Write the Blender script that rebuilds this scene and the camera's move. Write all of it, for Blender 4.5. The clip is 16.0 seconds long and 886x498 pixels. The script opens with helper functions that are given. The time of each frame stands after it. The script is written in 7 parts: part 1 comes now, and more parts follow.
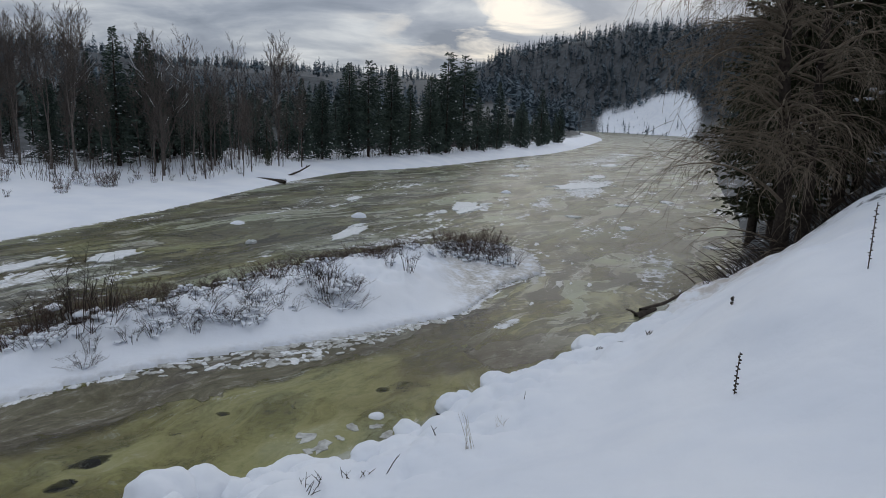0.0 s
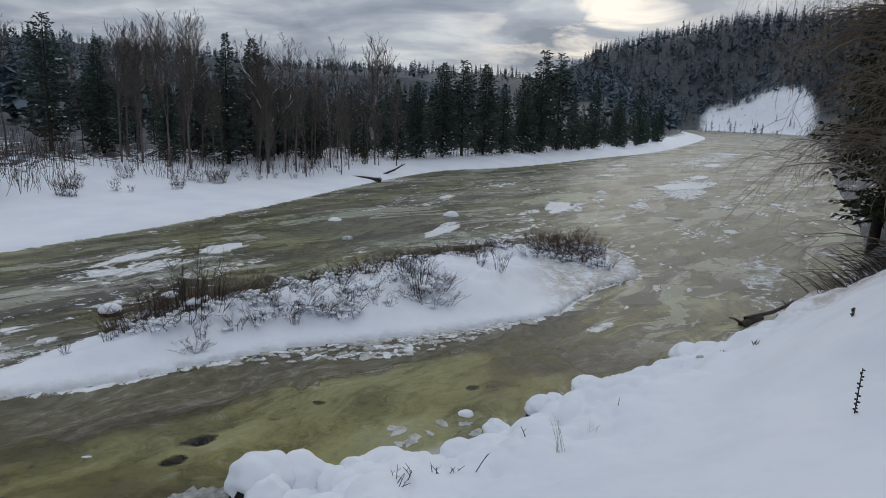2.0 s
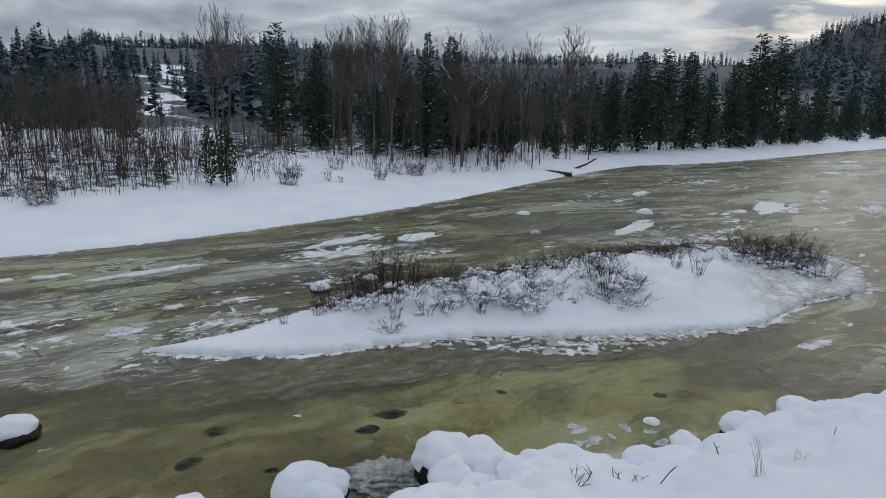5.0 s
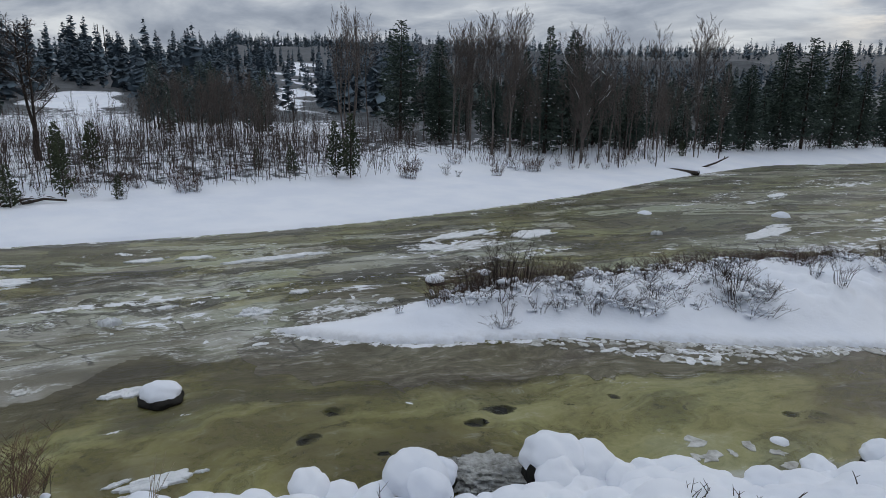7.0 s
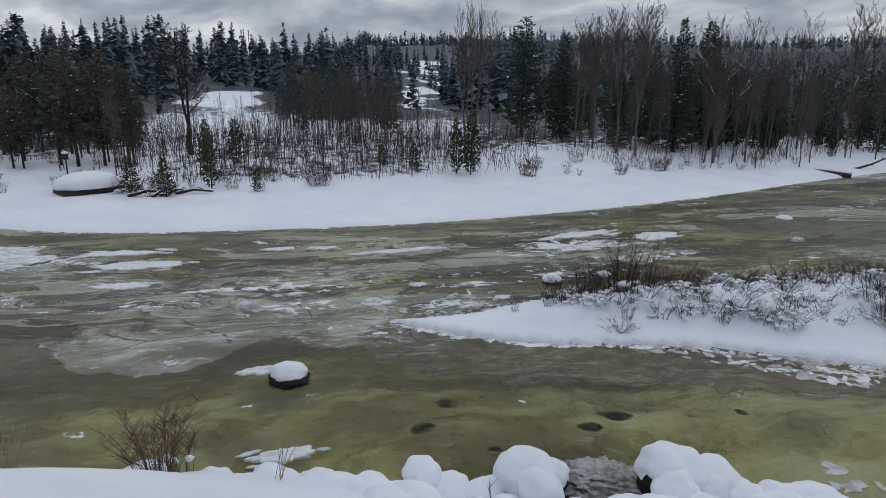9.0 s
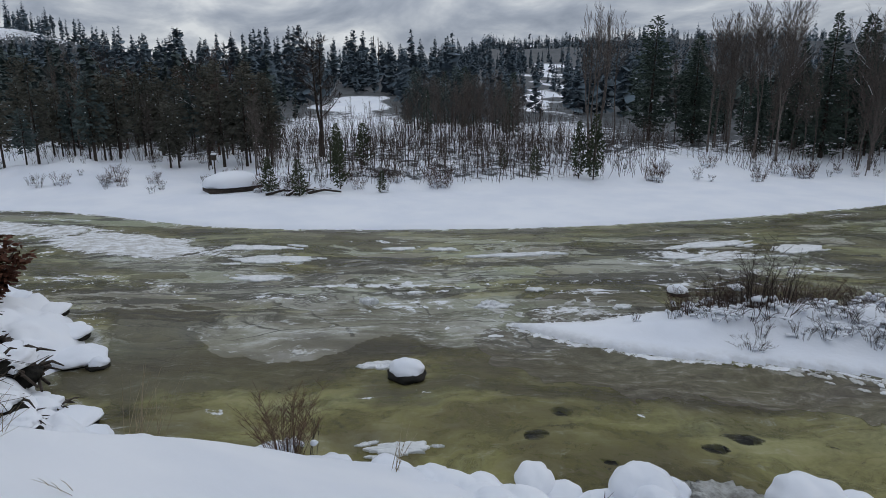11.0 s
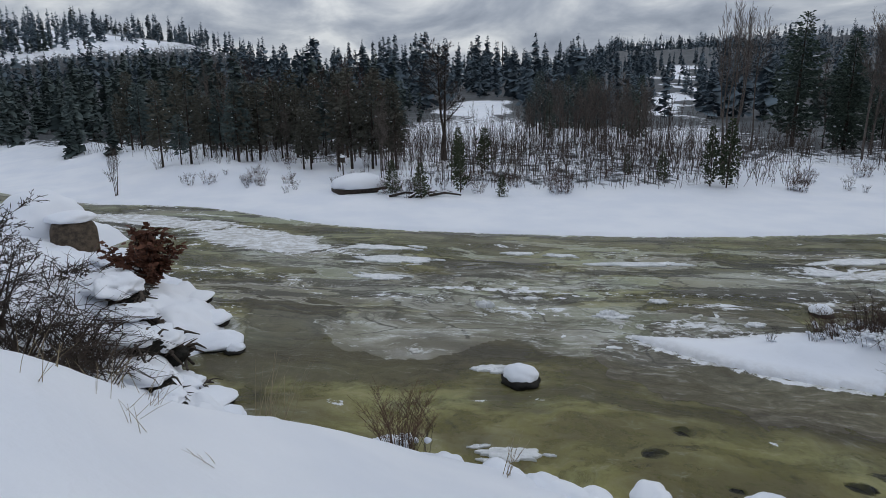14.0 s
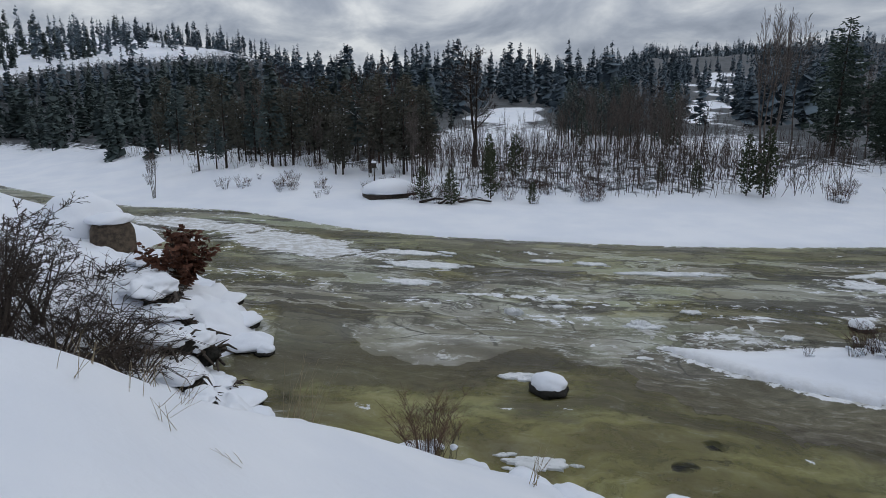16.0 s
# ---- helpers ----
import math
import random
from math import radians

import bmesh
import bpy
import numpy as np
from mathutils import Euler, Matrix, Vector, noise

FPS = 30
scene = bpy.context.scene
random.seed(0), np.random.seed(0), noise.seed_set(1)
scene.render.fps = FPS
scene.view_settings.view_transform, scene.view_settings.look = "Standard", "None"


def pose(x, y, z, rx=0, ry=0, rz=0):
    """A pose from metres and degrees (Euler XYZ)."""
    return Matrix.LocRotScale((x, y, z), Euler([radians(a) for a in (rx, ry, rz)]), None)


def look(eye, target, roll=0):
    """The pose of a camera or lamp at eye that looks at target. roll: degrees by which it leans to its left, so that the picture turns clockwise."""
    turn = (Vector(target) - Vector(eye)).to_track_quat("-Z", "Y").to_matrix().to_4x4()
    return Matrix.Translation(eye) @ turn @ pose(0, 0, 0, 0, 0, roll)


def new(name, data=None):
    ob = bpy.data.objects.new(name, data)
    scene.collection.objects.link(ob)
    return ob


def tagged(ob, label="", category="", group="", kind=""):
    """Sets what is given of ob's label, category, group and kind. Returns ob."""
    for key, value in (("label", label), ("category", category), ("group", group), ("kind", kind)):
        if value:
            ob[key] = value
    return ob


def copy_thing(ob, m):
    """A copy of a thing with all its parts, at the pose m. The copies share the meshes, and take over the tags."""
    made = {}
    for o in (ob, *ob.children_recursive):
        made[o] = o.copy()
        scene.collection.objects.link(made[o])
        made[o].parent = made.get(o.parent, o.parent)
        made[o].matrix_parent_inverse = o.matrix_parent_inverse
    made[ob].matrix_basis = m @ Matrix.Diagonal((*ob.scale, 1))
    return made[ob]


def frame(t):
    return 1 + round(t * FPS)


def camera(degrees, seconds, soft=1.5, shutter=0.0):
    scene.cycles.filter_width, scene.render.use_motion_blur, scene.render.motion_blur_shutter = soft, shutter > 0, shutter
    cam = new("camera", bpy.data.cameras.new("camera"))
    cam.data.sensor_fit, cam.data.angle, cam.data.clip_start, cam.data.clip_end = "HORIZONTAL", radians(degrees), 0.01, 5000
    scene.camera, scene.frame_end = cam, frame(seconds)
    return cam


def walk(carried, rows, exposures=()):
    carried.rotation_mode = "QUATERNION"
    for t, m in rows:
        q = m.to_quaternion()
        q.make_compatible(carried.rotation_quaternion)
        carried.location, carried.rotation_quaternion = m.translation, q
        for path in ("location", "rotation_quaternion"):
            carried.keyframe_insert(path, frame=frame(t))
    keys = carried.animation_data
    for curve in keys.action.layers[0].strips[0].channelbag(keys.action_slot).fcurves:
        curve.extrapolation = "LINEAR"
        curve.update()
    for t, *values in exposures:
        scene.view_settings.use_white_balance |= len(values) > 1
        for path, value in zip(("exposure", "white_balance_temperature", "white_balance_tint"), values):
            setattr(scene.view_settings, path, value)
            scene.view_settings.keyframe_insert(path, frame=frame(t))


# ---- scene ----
cam = camera(70.6, 16.0, soft=0.6)
# seconds, eye x y z, yaw, pitch, lean to the left
PATH = [
    (0.0, 0.000, 0.000, 6.000, 2.93, -11.75, 2.42),
    (0.5, -0.017, 0.004, 5.996, 4.78, -11.81, 2.27),
    (1.0, -0.032, 0.003, 5.992, 6.72, -11.92, 2.22),
    (1.5, -0.045, 0.004, 5.988, 8.85, -12.03, 2.07),
    (2.0, -0.059, 0.000, 5.986, 11.35, -12.13, 2.00),
    (2.5, -0.068, -0.001, 5.988, 13.92, -12.27, 1.83),
    (3.0, -0.077, -0.011, 5.991, 17.06, -12.47, 1.55),
    (3.5, -0.083, -0.016, 5.991, 19.86, -12.63, 1.38),
    (4.0, -0.088, -0.034, 5.993, 22.68, -12.78, 1.21),
    (6.5, -0.102, -0.108, 6.013, 36.97, -13.61, 0.88),
    (7.0, -0.105, -0.126, 6.021, 39.28, -13.72, 0.83),
    (7.5, -0.097, -0.143, 6.023, 41.72, -13.80, 0.78),
    (8.0, -0.100, -0.161, 6.025, 44.63, -13.89, 0.62),
    (8.5, -0.104, -0.172, 6.024, 47.45, -13.96, 0.47),
    (9.0, -0.096, -0.194, 6.035, 50.21, -14.08, 0.32),
    (9.5, -0.093, -0.209, 6.039, 53.20, -14.02, 0.27),
    (12.0, -0.082, -0.284, 6.055, 65.46, -13.75, -0.60),
    (12.5, -0.076, -0.287, 6.061, 67.29, -13.76, -0.62),
    (13.0, -0.082, -0.299, 6.058, 69.02, -13.60, -0.64),
    (13.5, -0.073, -0.298, 6.062, 70.73, -13.44, -0.65),
    (14.0, -0.090, -0.313, 6.055, 72.13, -13.32, -0.66),
    (14.5, -0.095, -0.315, 6.054, 73.12, -13.18, -0.57),
    (15.0, -0.089, -0.315, 6.054, 73.72, -13.04, -0.48),
    (15.5, -0.090, -0.309, 6.052, 74.33, -12.88, -0.38),
    (16.0, -0.099, -0.305, 6.047, 74.89, -12.72, -0.38),
]
walk(cam, [(t, pose(x, y, z, 0, 0, yaw) @ pose(0, 0, 0, 90 + pitch, 0, 0) @ pose(0, 0, 0, 0, 0, roll)) for t, x, y, z, yaw, pitch, roll in PATH],
     exposures=[(0.0, -0.02), (3.5, 0.05), (6.5, 0.10), (16.0, 0.08)])

# ---------------------------------------------------------------- world and sun: a low, heavy cloud cover with one bright break
world = bpy.data.worlds.new("winter_sky")
scene.world = world
world.use_nodes = True
wn, wl = world.node_tree.nodes, world.node_tree.links
wn.clear()
w_out = wn.new("ShaderNodeOutputWorld")
w_bg = wn.new("ShaderNodeBackground")
w_sky = wn.new("ShaderNodeTexSky")
w_sky.sky_type, w_sky.sun_disc = "NISHITA", False
w_sky.sun_elevation, w_sky.sun_rotation = radians(23), radians(17)
w_co = wn.new("ShaderNodeTexCoord")


def w_math(op, a, b=None, c=None):
    n = wn.new("ShaderNodeMath")
    n.operation = op
    for i, v in enumerate((a, b, c)):
        if v is None:
            continue
        if isinstance(v, (int, float)):
            n.inputs[i].default_value = v
        else:
            wl.new(v, n.inputs[i])
    return n.outputs[0]


def w_noise(vec, scale, detail, rough=0.55, dist=0.0):
    n = wn.new("ShaderNodeTexNoise")
    wl.new(vec, n.inputs["Vector"])
    n.inputs["Scale"].default_value, n.inputs["Detail"].default_value = scale, detail
    n.inputs["Roughness"].default_value, n.inputs["Distortion"].default_value = rough, dist
    return n.outputs["Fac"]


def w_ramp(fac, stops):
    n = wn.new("ShaderNodeValToRGB")
    el = n.color_ramp.elements
    while len(el) < len(stops):
        el.new(0.5)
    for e, (p, c) in zip(el, stops):
        e.position, e.color = p, (*c, 1)
    wl.new(fac, n.inputs[0])
    return n.outputs[0]


w_sep = wn.new("ShaderNodeSeparateXYZ")
wl.new(w_co.outputs["Generated"], w_sep.inputs[0])
# the cloud deck is a flat layer: its pattern is laid out on a plane overhead, so that it crowds towards the horizon
w_up = w_math("ADD", w_math("MAXIMUM", w_sep.outputs["Z"], 0.0), 0.26)
w_px = w_math("DIVIDE", w_sep.outputs["X"], w_up)
w_py = w_math("DIVIDE", w_sep.outputs["Y"], w_up)
w_flat = wn.new("ShaderNodeCombineXYZ")
wl.new(w_math("MULTIPLY", w_px, 0.75), w_flat.inputs[0])
wl.new(w_py, w_flat.inputs[1])
deck = w_noise(w_flat.outputs[0], 2.0, 8.0, 0.54, 0.4)
cloud = w_ramp(deck, [(0.34, (0.235, 0.272, 0.338)), (0.44, (0.33, 0.37, 0.442)), (0.52, (0.455, 0.493, 0.552)), (0.61, (0.67, 0.70, 0.73))])
# the break: thin cloud towards the sun
w_brk = wn.new("ShaderNodeVectorMath")
w_brk.operation = "DISTANCE"
w_squash = wn.new("ShaderNodeVectorMath")
w_squash.operation = "MULTIPLY"
wl.new(w_co.outputs["Generated"], w_squash.inputs[0])
w_squash.inputs[1].default_value = (0.62, 0.0, 1.0)
wl.new(w_squash.outputs[0], w_brk.inputs[0])
w_brk.inputs[1].default_value = (0.62 * 0.0, 0.0, 0.155)
w_north = w_math("GREATER_THAN", w_sep.outputs["Y"], 0.0)
near_sun = w_math("MULTIPLY", w_math("SUBTRACT", 1.0, w_math("DIVIDE", w_brk.outputs["Value"], 0.14)), w_north)
near_sun = w_math("MAXIMUM", near_sun, 0.0)
wisp = w_noise(w_flat.outputs[0], 3.4, 7.0, 0.55, 0.6)
gap = w_math("MULTIPLY", w_math("MULTIPLY", w_math("SUBTRACT", wisp, 0.47), 6.0), w_math("MULTIPLY", near_sun, 1.35))
gap_n = wn.new("ShaderNodeClamp")
wl.new(gap, gap_n.inputs[0])
w_mix = wn.new("ShaderNodeMix")
w_mix.data_type = "RGBA"
wl.new(gap_n.outputs[0], w_mix.inputs[0])
wl.new(cloud, w_mix.inputs[6])
w_mix.inputs[7].default_value = (1.08, 1.0, 0.88, 1)
# a little of the clear sky above shines through
w_add = wn.new("ShaderNodeMix")
w_add.data_type, w_add.blend_type = "RGBA", "ADD"
w_add.inputs[0].default_value = 0.004
wl.new(w_mix.outputs[2], w_add.inputs[6])
wl.new(w_sky.outputs[0], w_add.inputs[7])
wl.new(w_add.outputs[2], w_bg.inputs["Color"])
# an overcast sky is brighter overhead than at the horizon
wl.new(w_math("ADD", 0.82, w_math("MULTIPLY", w_math("MAXIMUM", w_sep.outputs["Z"], 0.0), 0.74)), w_bg.inputs["Strength"])
wl.new(w_bg.outputs[0], w_out.inputs["Surface"])

sun = new("sun", bpy.data.lights.new("sun", "SUN"))
sun.data.energy, sun.data.angle, sun.data.color = 0.35, radians(40), (1.0, 0.95, 0.88)
sun.matrix_world = look((30, 100, 45), (0, 0, 0))

# ---------------------------------------------------------------- materials
class Mat:
    """A node material under construction."""

    def __init__(self, name):
        self.m = bpy.data.materials.new(name)
        self.m.use_nodes = True
        self.n, self.l = self.m.node_tree.nodes, self.m.node_tree.links
        self.bsdf = self.n["Principled BSDF"]
        self.out = self.n["Material Output"]
        self.geo = self.n.new("ShaderNodeNewGeometry")
        self.co = self.geo.outputs["Position"]

    def put(self, sock, v):
        if isinstance(v, (int, float)):
            sock.default_value = v
        elif isinstance(v, tuple):
            sock.default_value = (*v, 1) if len(v) == 3 and sock.type == "RGBA" else v
        else:
            self.l.new(v, sock)

    def noise(self, scale, detail=4.0, rough=0.55, vec=None, dist=0.0):
        n = self.n.new("ShaderNodeTexNoise")
        self.l.new(vec or self.co, n.inputs["Vector"])
        n.inputs["Scale"].default_value, n.inputs["Detail"].default_value = scale, detail
        n.inputs["Roughness"].default_value, n.inputs["Distortion"].default_value = rough, dist
        return n.outputs["Fac"]

    def voronoi(self, scale, vec=None, feature="F1"):
        n = self.n.new("ShaderNodeTexVoronoi")
        n.feature = feature
        self.l.new(vec or self.co, n.inputs["Vector"])
        n.inputs["Scale"].default_value = scale
        return n.outputs["Distance"]

    def scaled(self, vec, s):
        n = self.n.new("ShaderNodeVectorMath")
        n.operation = "MULTIPLY"
        self.l.new(vec, n.inputs[0])
        n.inputs[1].default_value = s
        return n.outputs[0]

    def shifted(self, vec, other, amount):
        n = self.n.new("ShaderNodeVectorMath")
        n.operation = "MULTIPLY_ADD"
        self.l.new(other, n.inputs[0])
        n.inputs[1].default_value = (amount, amount, 0)
        self.l.new(vec, n.inputs[2])
        return n.outputs[0]

    def attr(self, name, out="Fac"):
        n = self.n.new("ShaderNodeAttribute")
        n.attribute_name = name
        return n.outputs[out]

    def math(self, op, a, b=None, c=None, clamp=False):
        n = self.n.new("ShaderNodeMath")
        n.operation, n.use_clamp = op, clamp
        for i, v in enumerate((a, b, c)):
            if v is not None:
                self.put(n.inputs[i], v)
        return n.outputs[0]

    def step(self, v, lo, hi, a=0.0, b=1.0):
        n = self.n.new("ShaderNodeMapRange")
        n.interpolation_type = "SMOOTHSTEP"
        self.put(n.inputs["Value"], v)
        n.inputs["From Min"].default_value, n.inputs["From Max"].default_value = lo, hi
        n.inputs["To Min"].default_value, n.inputs["To Max"].default_value = a, b
        return n.outputs["Result"]

    def mix(self, fac, a, b):
        n = self.n.new("ShaderNodeMix")
        n.data_type = "RGBA"
        self.put(n.inputs[0], fac)
        self.put(n.inputs[6], a)
        self.put(n.inputs[7], b)
        return n.outputs[2]

    def ramp(self, fac, stops):
        n = self.n.new("ShaderNodeValToRGB")
        el = n.color_ramp.elements
        while len(el) < len(stops):
            el.new(0.5)
        for e, (p, c) in zip(el, stops):
            e.position, e.color = p, (*c, 1)
        self.l.new(fac, n.inputs[0])
        return n.outputs[0]

    def bump(self, height, strength, dist, normal=None):
        n = self.n.new("ShaderNodeBump")
        n.inputs["Strength"].default_value, n.inputs["Distance"].default_value = strength, dist
        self.l.new(height, n.inputs["Height"])
        if normal:
            self.l.new(normal, n.inputs["Normal"])
        return n.outputs[0]

    def random(self):
        n = self.n.new("ShaderNodeObjectInfo")
        return n.outputs["Random"]

    def island(self):
        return self.geo.outputs["Random Per Island"]

    def done(self, color, rough=0.7, normal=None, spec=0.3):
        b = self.bsdf.inputs
        self.put(b["Base Color"], color)
        self.put(b["Roughness"], rough)
        b["Specular IOR Level"].default_value = spec
        if normal:
            self.l.new(normal, b["Normal"])
        return self.m


def snow_nodes(k):
    """Colour and relief of settled snow."""
    big, fine = k.noise(0.35, 3), k.noise(9.0, 5, 0.62)
    crumbs = k.noise(48.0, 3, 0.6)
    col = k.mix(k.step(big, 0.3, 0.7), (0.735, 0.77, 0.84), (0.815, 0.838, 0.885))
    h = k.math("ADD", k.math("MULTIPLY", fine, 0.5), k.math("MULTIPLY", crumbs, 0.12))
    h = k.math("ADD", h, k.math("MULTIPLY", k.noise(1.6, 3), 1.4))
    return col, k.bump(h, 0.35, 0.05)


k = Mat("snow")
col, nrm = snow_nodes(k)
SNOW = k.done(col, 0.62, nrm, 0.25)

# ground: snow on land, sand and stones on the river bed
k = Mat("ground")
col, nrm = snow_nodes(k)
bed_n, bed_f = k.noise(0.55, 5, 0.6), k.noise(4.5, 5, 0.6)
bed = k.ramp(bed_n, [(0.32, (0.14, 0.135, 0.06)), (0.5, (0.30, 0.295, 0.125)), (0.68, (0.42, 0.41, 0.20))])
bed = k.mix(k.step(bed_f, 0.45, 0.75), bed, (0.09, 0.085, 0.05))
cobble = k.voronoi(2.2, None)
bed = k.mix(k.step(cobble, 0.10, 0.2, 0.45, 0.0), bed, (0.06, 0.055, 0.04))
sep = k.n.new("ShaderNodeSeparateXYZ")
k.l.new(k.co, sep.inputs[0])
wet = k.step(k.math("ADD", sep.outputs["Z"], k.math("MULTIPLY", k.math("SUBTRACT", k.noise(5.0, 4), 0.5), 0.12)), -0.03, 0.02)
sand = k.math("MULTIPLY", k.attr("sand"), k.step(k.noise(1.4, 5, 0.65), 0.38, 0.62))
land = k.mix(sand, col, (0.36, 0.29, 0.22))
# darker patches of floor showing through the snow under the trees
slush = k.math("MULTIPLY", k.attr("slush"), k.step(k.noise(1.8, 6, 0.68), 0.36, 0.56))
land = k.mix(slush, land, k.mix(k.step(k.noise(6.0, 5, 0.7), 0.4, 0.62), (0.40, 0.385, 0.355), (0.62, 0.61, 0.60)))
floor_a = k.attr("dark_floor")
dark_floor = k.step(k.math("ADD", k.noise(1.1, 6, 0.7), k.math("MULTIPLY", floor_a, 0.30)), 0.58, 0.70)
dark_floor = k.math("MULTIPLY", dark_floor, k.step(floor_a, 0.05, 0.3))
land = k.mix(dark_floor, land, k.mix(k.step(k.noise(0.25, 4), 0.35, 0.65), (0.040, 0.045, 0.050), (0.080, 0.088, 0.097)))
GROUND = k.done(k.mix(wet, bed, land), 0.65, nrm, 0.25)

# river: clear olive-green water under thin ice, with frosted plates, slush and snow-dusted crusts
k = Mat("river_ice")
flow = k.attr("flow", "Vector")
warp = k.n.new("ShaderNodeTexNoise")
k.l.new(k.scaled(flow, (0.22, 0.34, 1)), warp.inputs["Vector"])
warp.inputs["Scale"].default_value, warp.inputs["Detail"].default_value = 1.0, 5.0
wf = k.shifted(flow, warp.outputs["Color"], 3.0)
broad = k.noise(1.0, 5, 0.55, k.scaled(wf, (0.10, 0.24, 1)))
hue = k.noise(1.0, 4, 0.55, k.scaled(wf, (0.16, 0.36, 5)))
mid = k.noise(1.0, 10, 0.62, k.scaled(wf, (0.42, 0.80, 1)))
fine = k.noise(1.0, 7, 0.70, k.scaled(wf, (1.9, 3.2, 1)), 0.2)
grit = k.noise(9.0, 4, 0.7)
frost_a, open_a, snow_a = k.attr("frost"), k.attr("lead"), k.attr("crust")
# body of the ice: olive and brown where clear, grey and pale green where frozen thick
olive = k.ramp(hue, [(0.34, (0.085, 0.070, 0.034)), (0.42, (0.20, 0.175, 0.070)), (0.50, (0.33, 0.305, 0.122)), (0.58, (0.385, 0.372, 0.165)), (0.68, (0.40, 0.41, 0.24))])
grey = k.ramp(hue, [(0.34, (0.15, 0.138, 0.105)), (0.46, (0.25, 0.245, 0.185)), (0.55, (0.31, 0.325, 0.225)), (0.66, (0.42, 0.415, 0.375))])
lean_grey = k.math("ADD", frost_a, k.math("MULTIPLY", k.math("SUBTRACT", broad, 0.5), 1.2))
ice_col = k.mix(k.math("ADD", k.step(lean_grey, 0.22, 0.60, 0.0, 0.5), k.step(k.math("ADD", lean_grey, k.math("MULTIPLY", k.math("SUBTRACT", fine, 0.5), 0.25)), 0.395, 0.425, 0.0, 0.5)), olive, grey)
reach = k.noise(1.0, 6, 0.6, k.scaled(wf, (0.07, 0.33, 7)), 0.3)
far_w = k.step(k.attr("far"), 0.38, 1.0)
out_w = k.step(k.attr("far"), 0.352, 0.42)
mid = k.math("ADD", mid, k.math("MULTIPLY", k.math("SUBTRACT", reach, 0.5), far_w))
value = k.math("ADD", k.math("MULTIPLY", mid, 0.62), k.math("ADD", k.math("MULTIPLY", fine, 0.28), k.math("MULTIPLY", grit, 0.10)))
ice_col = k.mix(k.math("MULTIPLY", k.step(value, 0.515, 0.39, 0.0, 0.88), k.math("ADD", 0.45, k.math("MULTIPLY", out_w, 0.55))), ice_col, (0.048, 0.040, 0.024))
ice_col = k.mix(k.math("MULTIPLY", k.step(value, 0.50, 0.61), k.step(lean_grey, 0.2, 0.65, 0.12, 0.9)), ice_col, (0.48, 0.49, 0.43))
# brown, gritty slush
murk_v = k.math("ADD", k.attr("murk"), k.math("MULTIPLY", k.math("SUBTRACT", mid, 0.5), 0.7))
murk = k.step(murk_v, 0.36, 0.50)
brown = k.step(k.math("ADD", k.attr("deep"), k.math("MULTIPLY", k.math("SUBTRACT", mid, 0.5), 0.9)), 0.12, 0.80, 0.0, 0.82)
ice_col = k.mix(brown, ice_col, k.mix(k.step(fine, 0.4, 0.6), (0.058, 0.048, 0.028), (0.105, 0.090, 0.052)))
slab_v = k.math("ADD", k.attr("slab"), k.math("MULTIPLY", k.math("SUBTRACT", fine, 0.5), 0.35))
pale = k.step(slab_v, 0.42, 0.52)
ice_col = k.mix(k.math("MULTIPLY", pale, 0.6), ice_col, k.ramp(mid, [(0.36, (0.17, 0.155, 0.115)), (0.5, (0.285, 0.27, 0.21)), (0.64, (0.43, 0.42, 0.385))]))
ice_col = k.mix(k.math("MULTIPLY", k.math("MULTIPLY", k.step(murk_v, 0.20, 0.38), k.step(murk_v, 0.50, 0.38)), 0.7), ice_col, (0.050, 0.042, 0.028))
ice_col = k.mix(k.math("MULTIPLY", murk, 0.85), ice_col, k.ramp(fine, [(0.38, (0.055, 0.046, 0.034)), (0.52, (0.12, 0.104, 0.078)), (0.64, (0.23, 0.215, 0.18))]))
# long dark threads of the current far upstream
thread = k.noise(1.0, 7, 0.68, k.scaled(wf, (0.30, 2.6, 11)), 0.5)
ice_col = k.mix(k.math("MULTIPLY", k.step(thread, 0.50, 0.40), k.math("MULTIPLY", far_w, 0.7)), ice_col, (0.095, 0.088, 0.062))
ice_col = k.mix(k.math("MULTIPLY", k.step(thread, 0.53, 0.63), k.math("MULTIPLY", far_w, 0.25)), ice_col, (0.54, 0.55, 0.51))
# sheets frozen one over another: one side paler, a dark seam between
lvl = k.math("ADD", broad, k.math("MULTIPLY", fine, 0.03))
sheet = k.step(lvl, 0.505, 0.512)
seam = k.math("MULTIPLY", k.step(lvl, 0.488, 0.505), k.math("SUBTRACT", 1.0, k.step(lvl, 0.506, 0.512)))
lvl2 = k.math("ADD", k.noise(1.0, 5, 0.6, k.scaled(wf, (0.20, 0.50, 9)), 0.4), k.math("MULTIPLY", fine, 0.03))
seam2 = k.math("MULTIPLY", k.step(lvl2, 0.515, 0.524), k.math("SUBTRACT", 1.0, k.step(lvl2, 0.525, 0.532)))
ice_col = k.mix(k.math("MULTIPLY", k.math("MULTIPLY", sheet, out_w), k.step(lean_grey, 0.1, 0.6, 0.14, 0.38)), ice_col, (0.50, 0.51, 0.45))
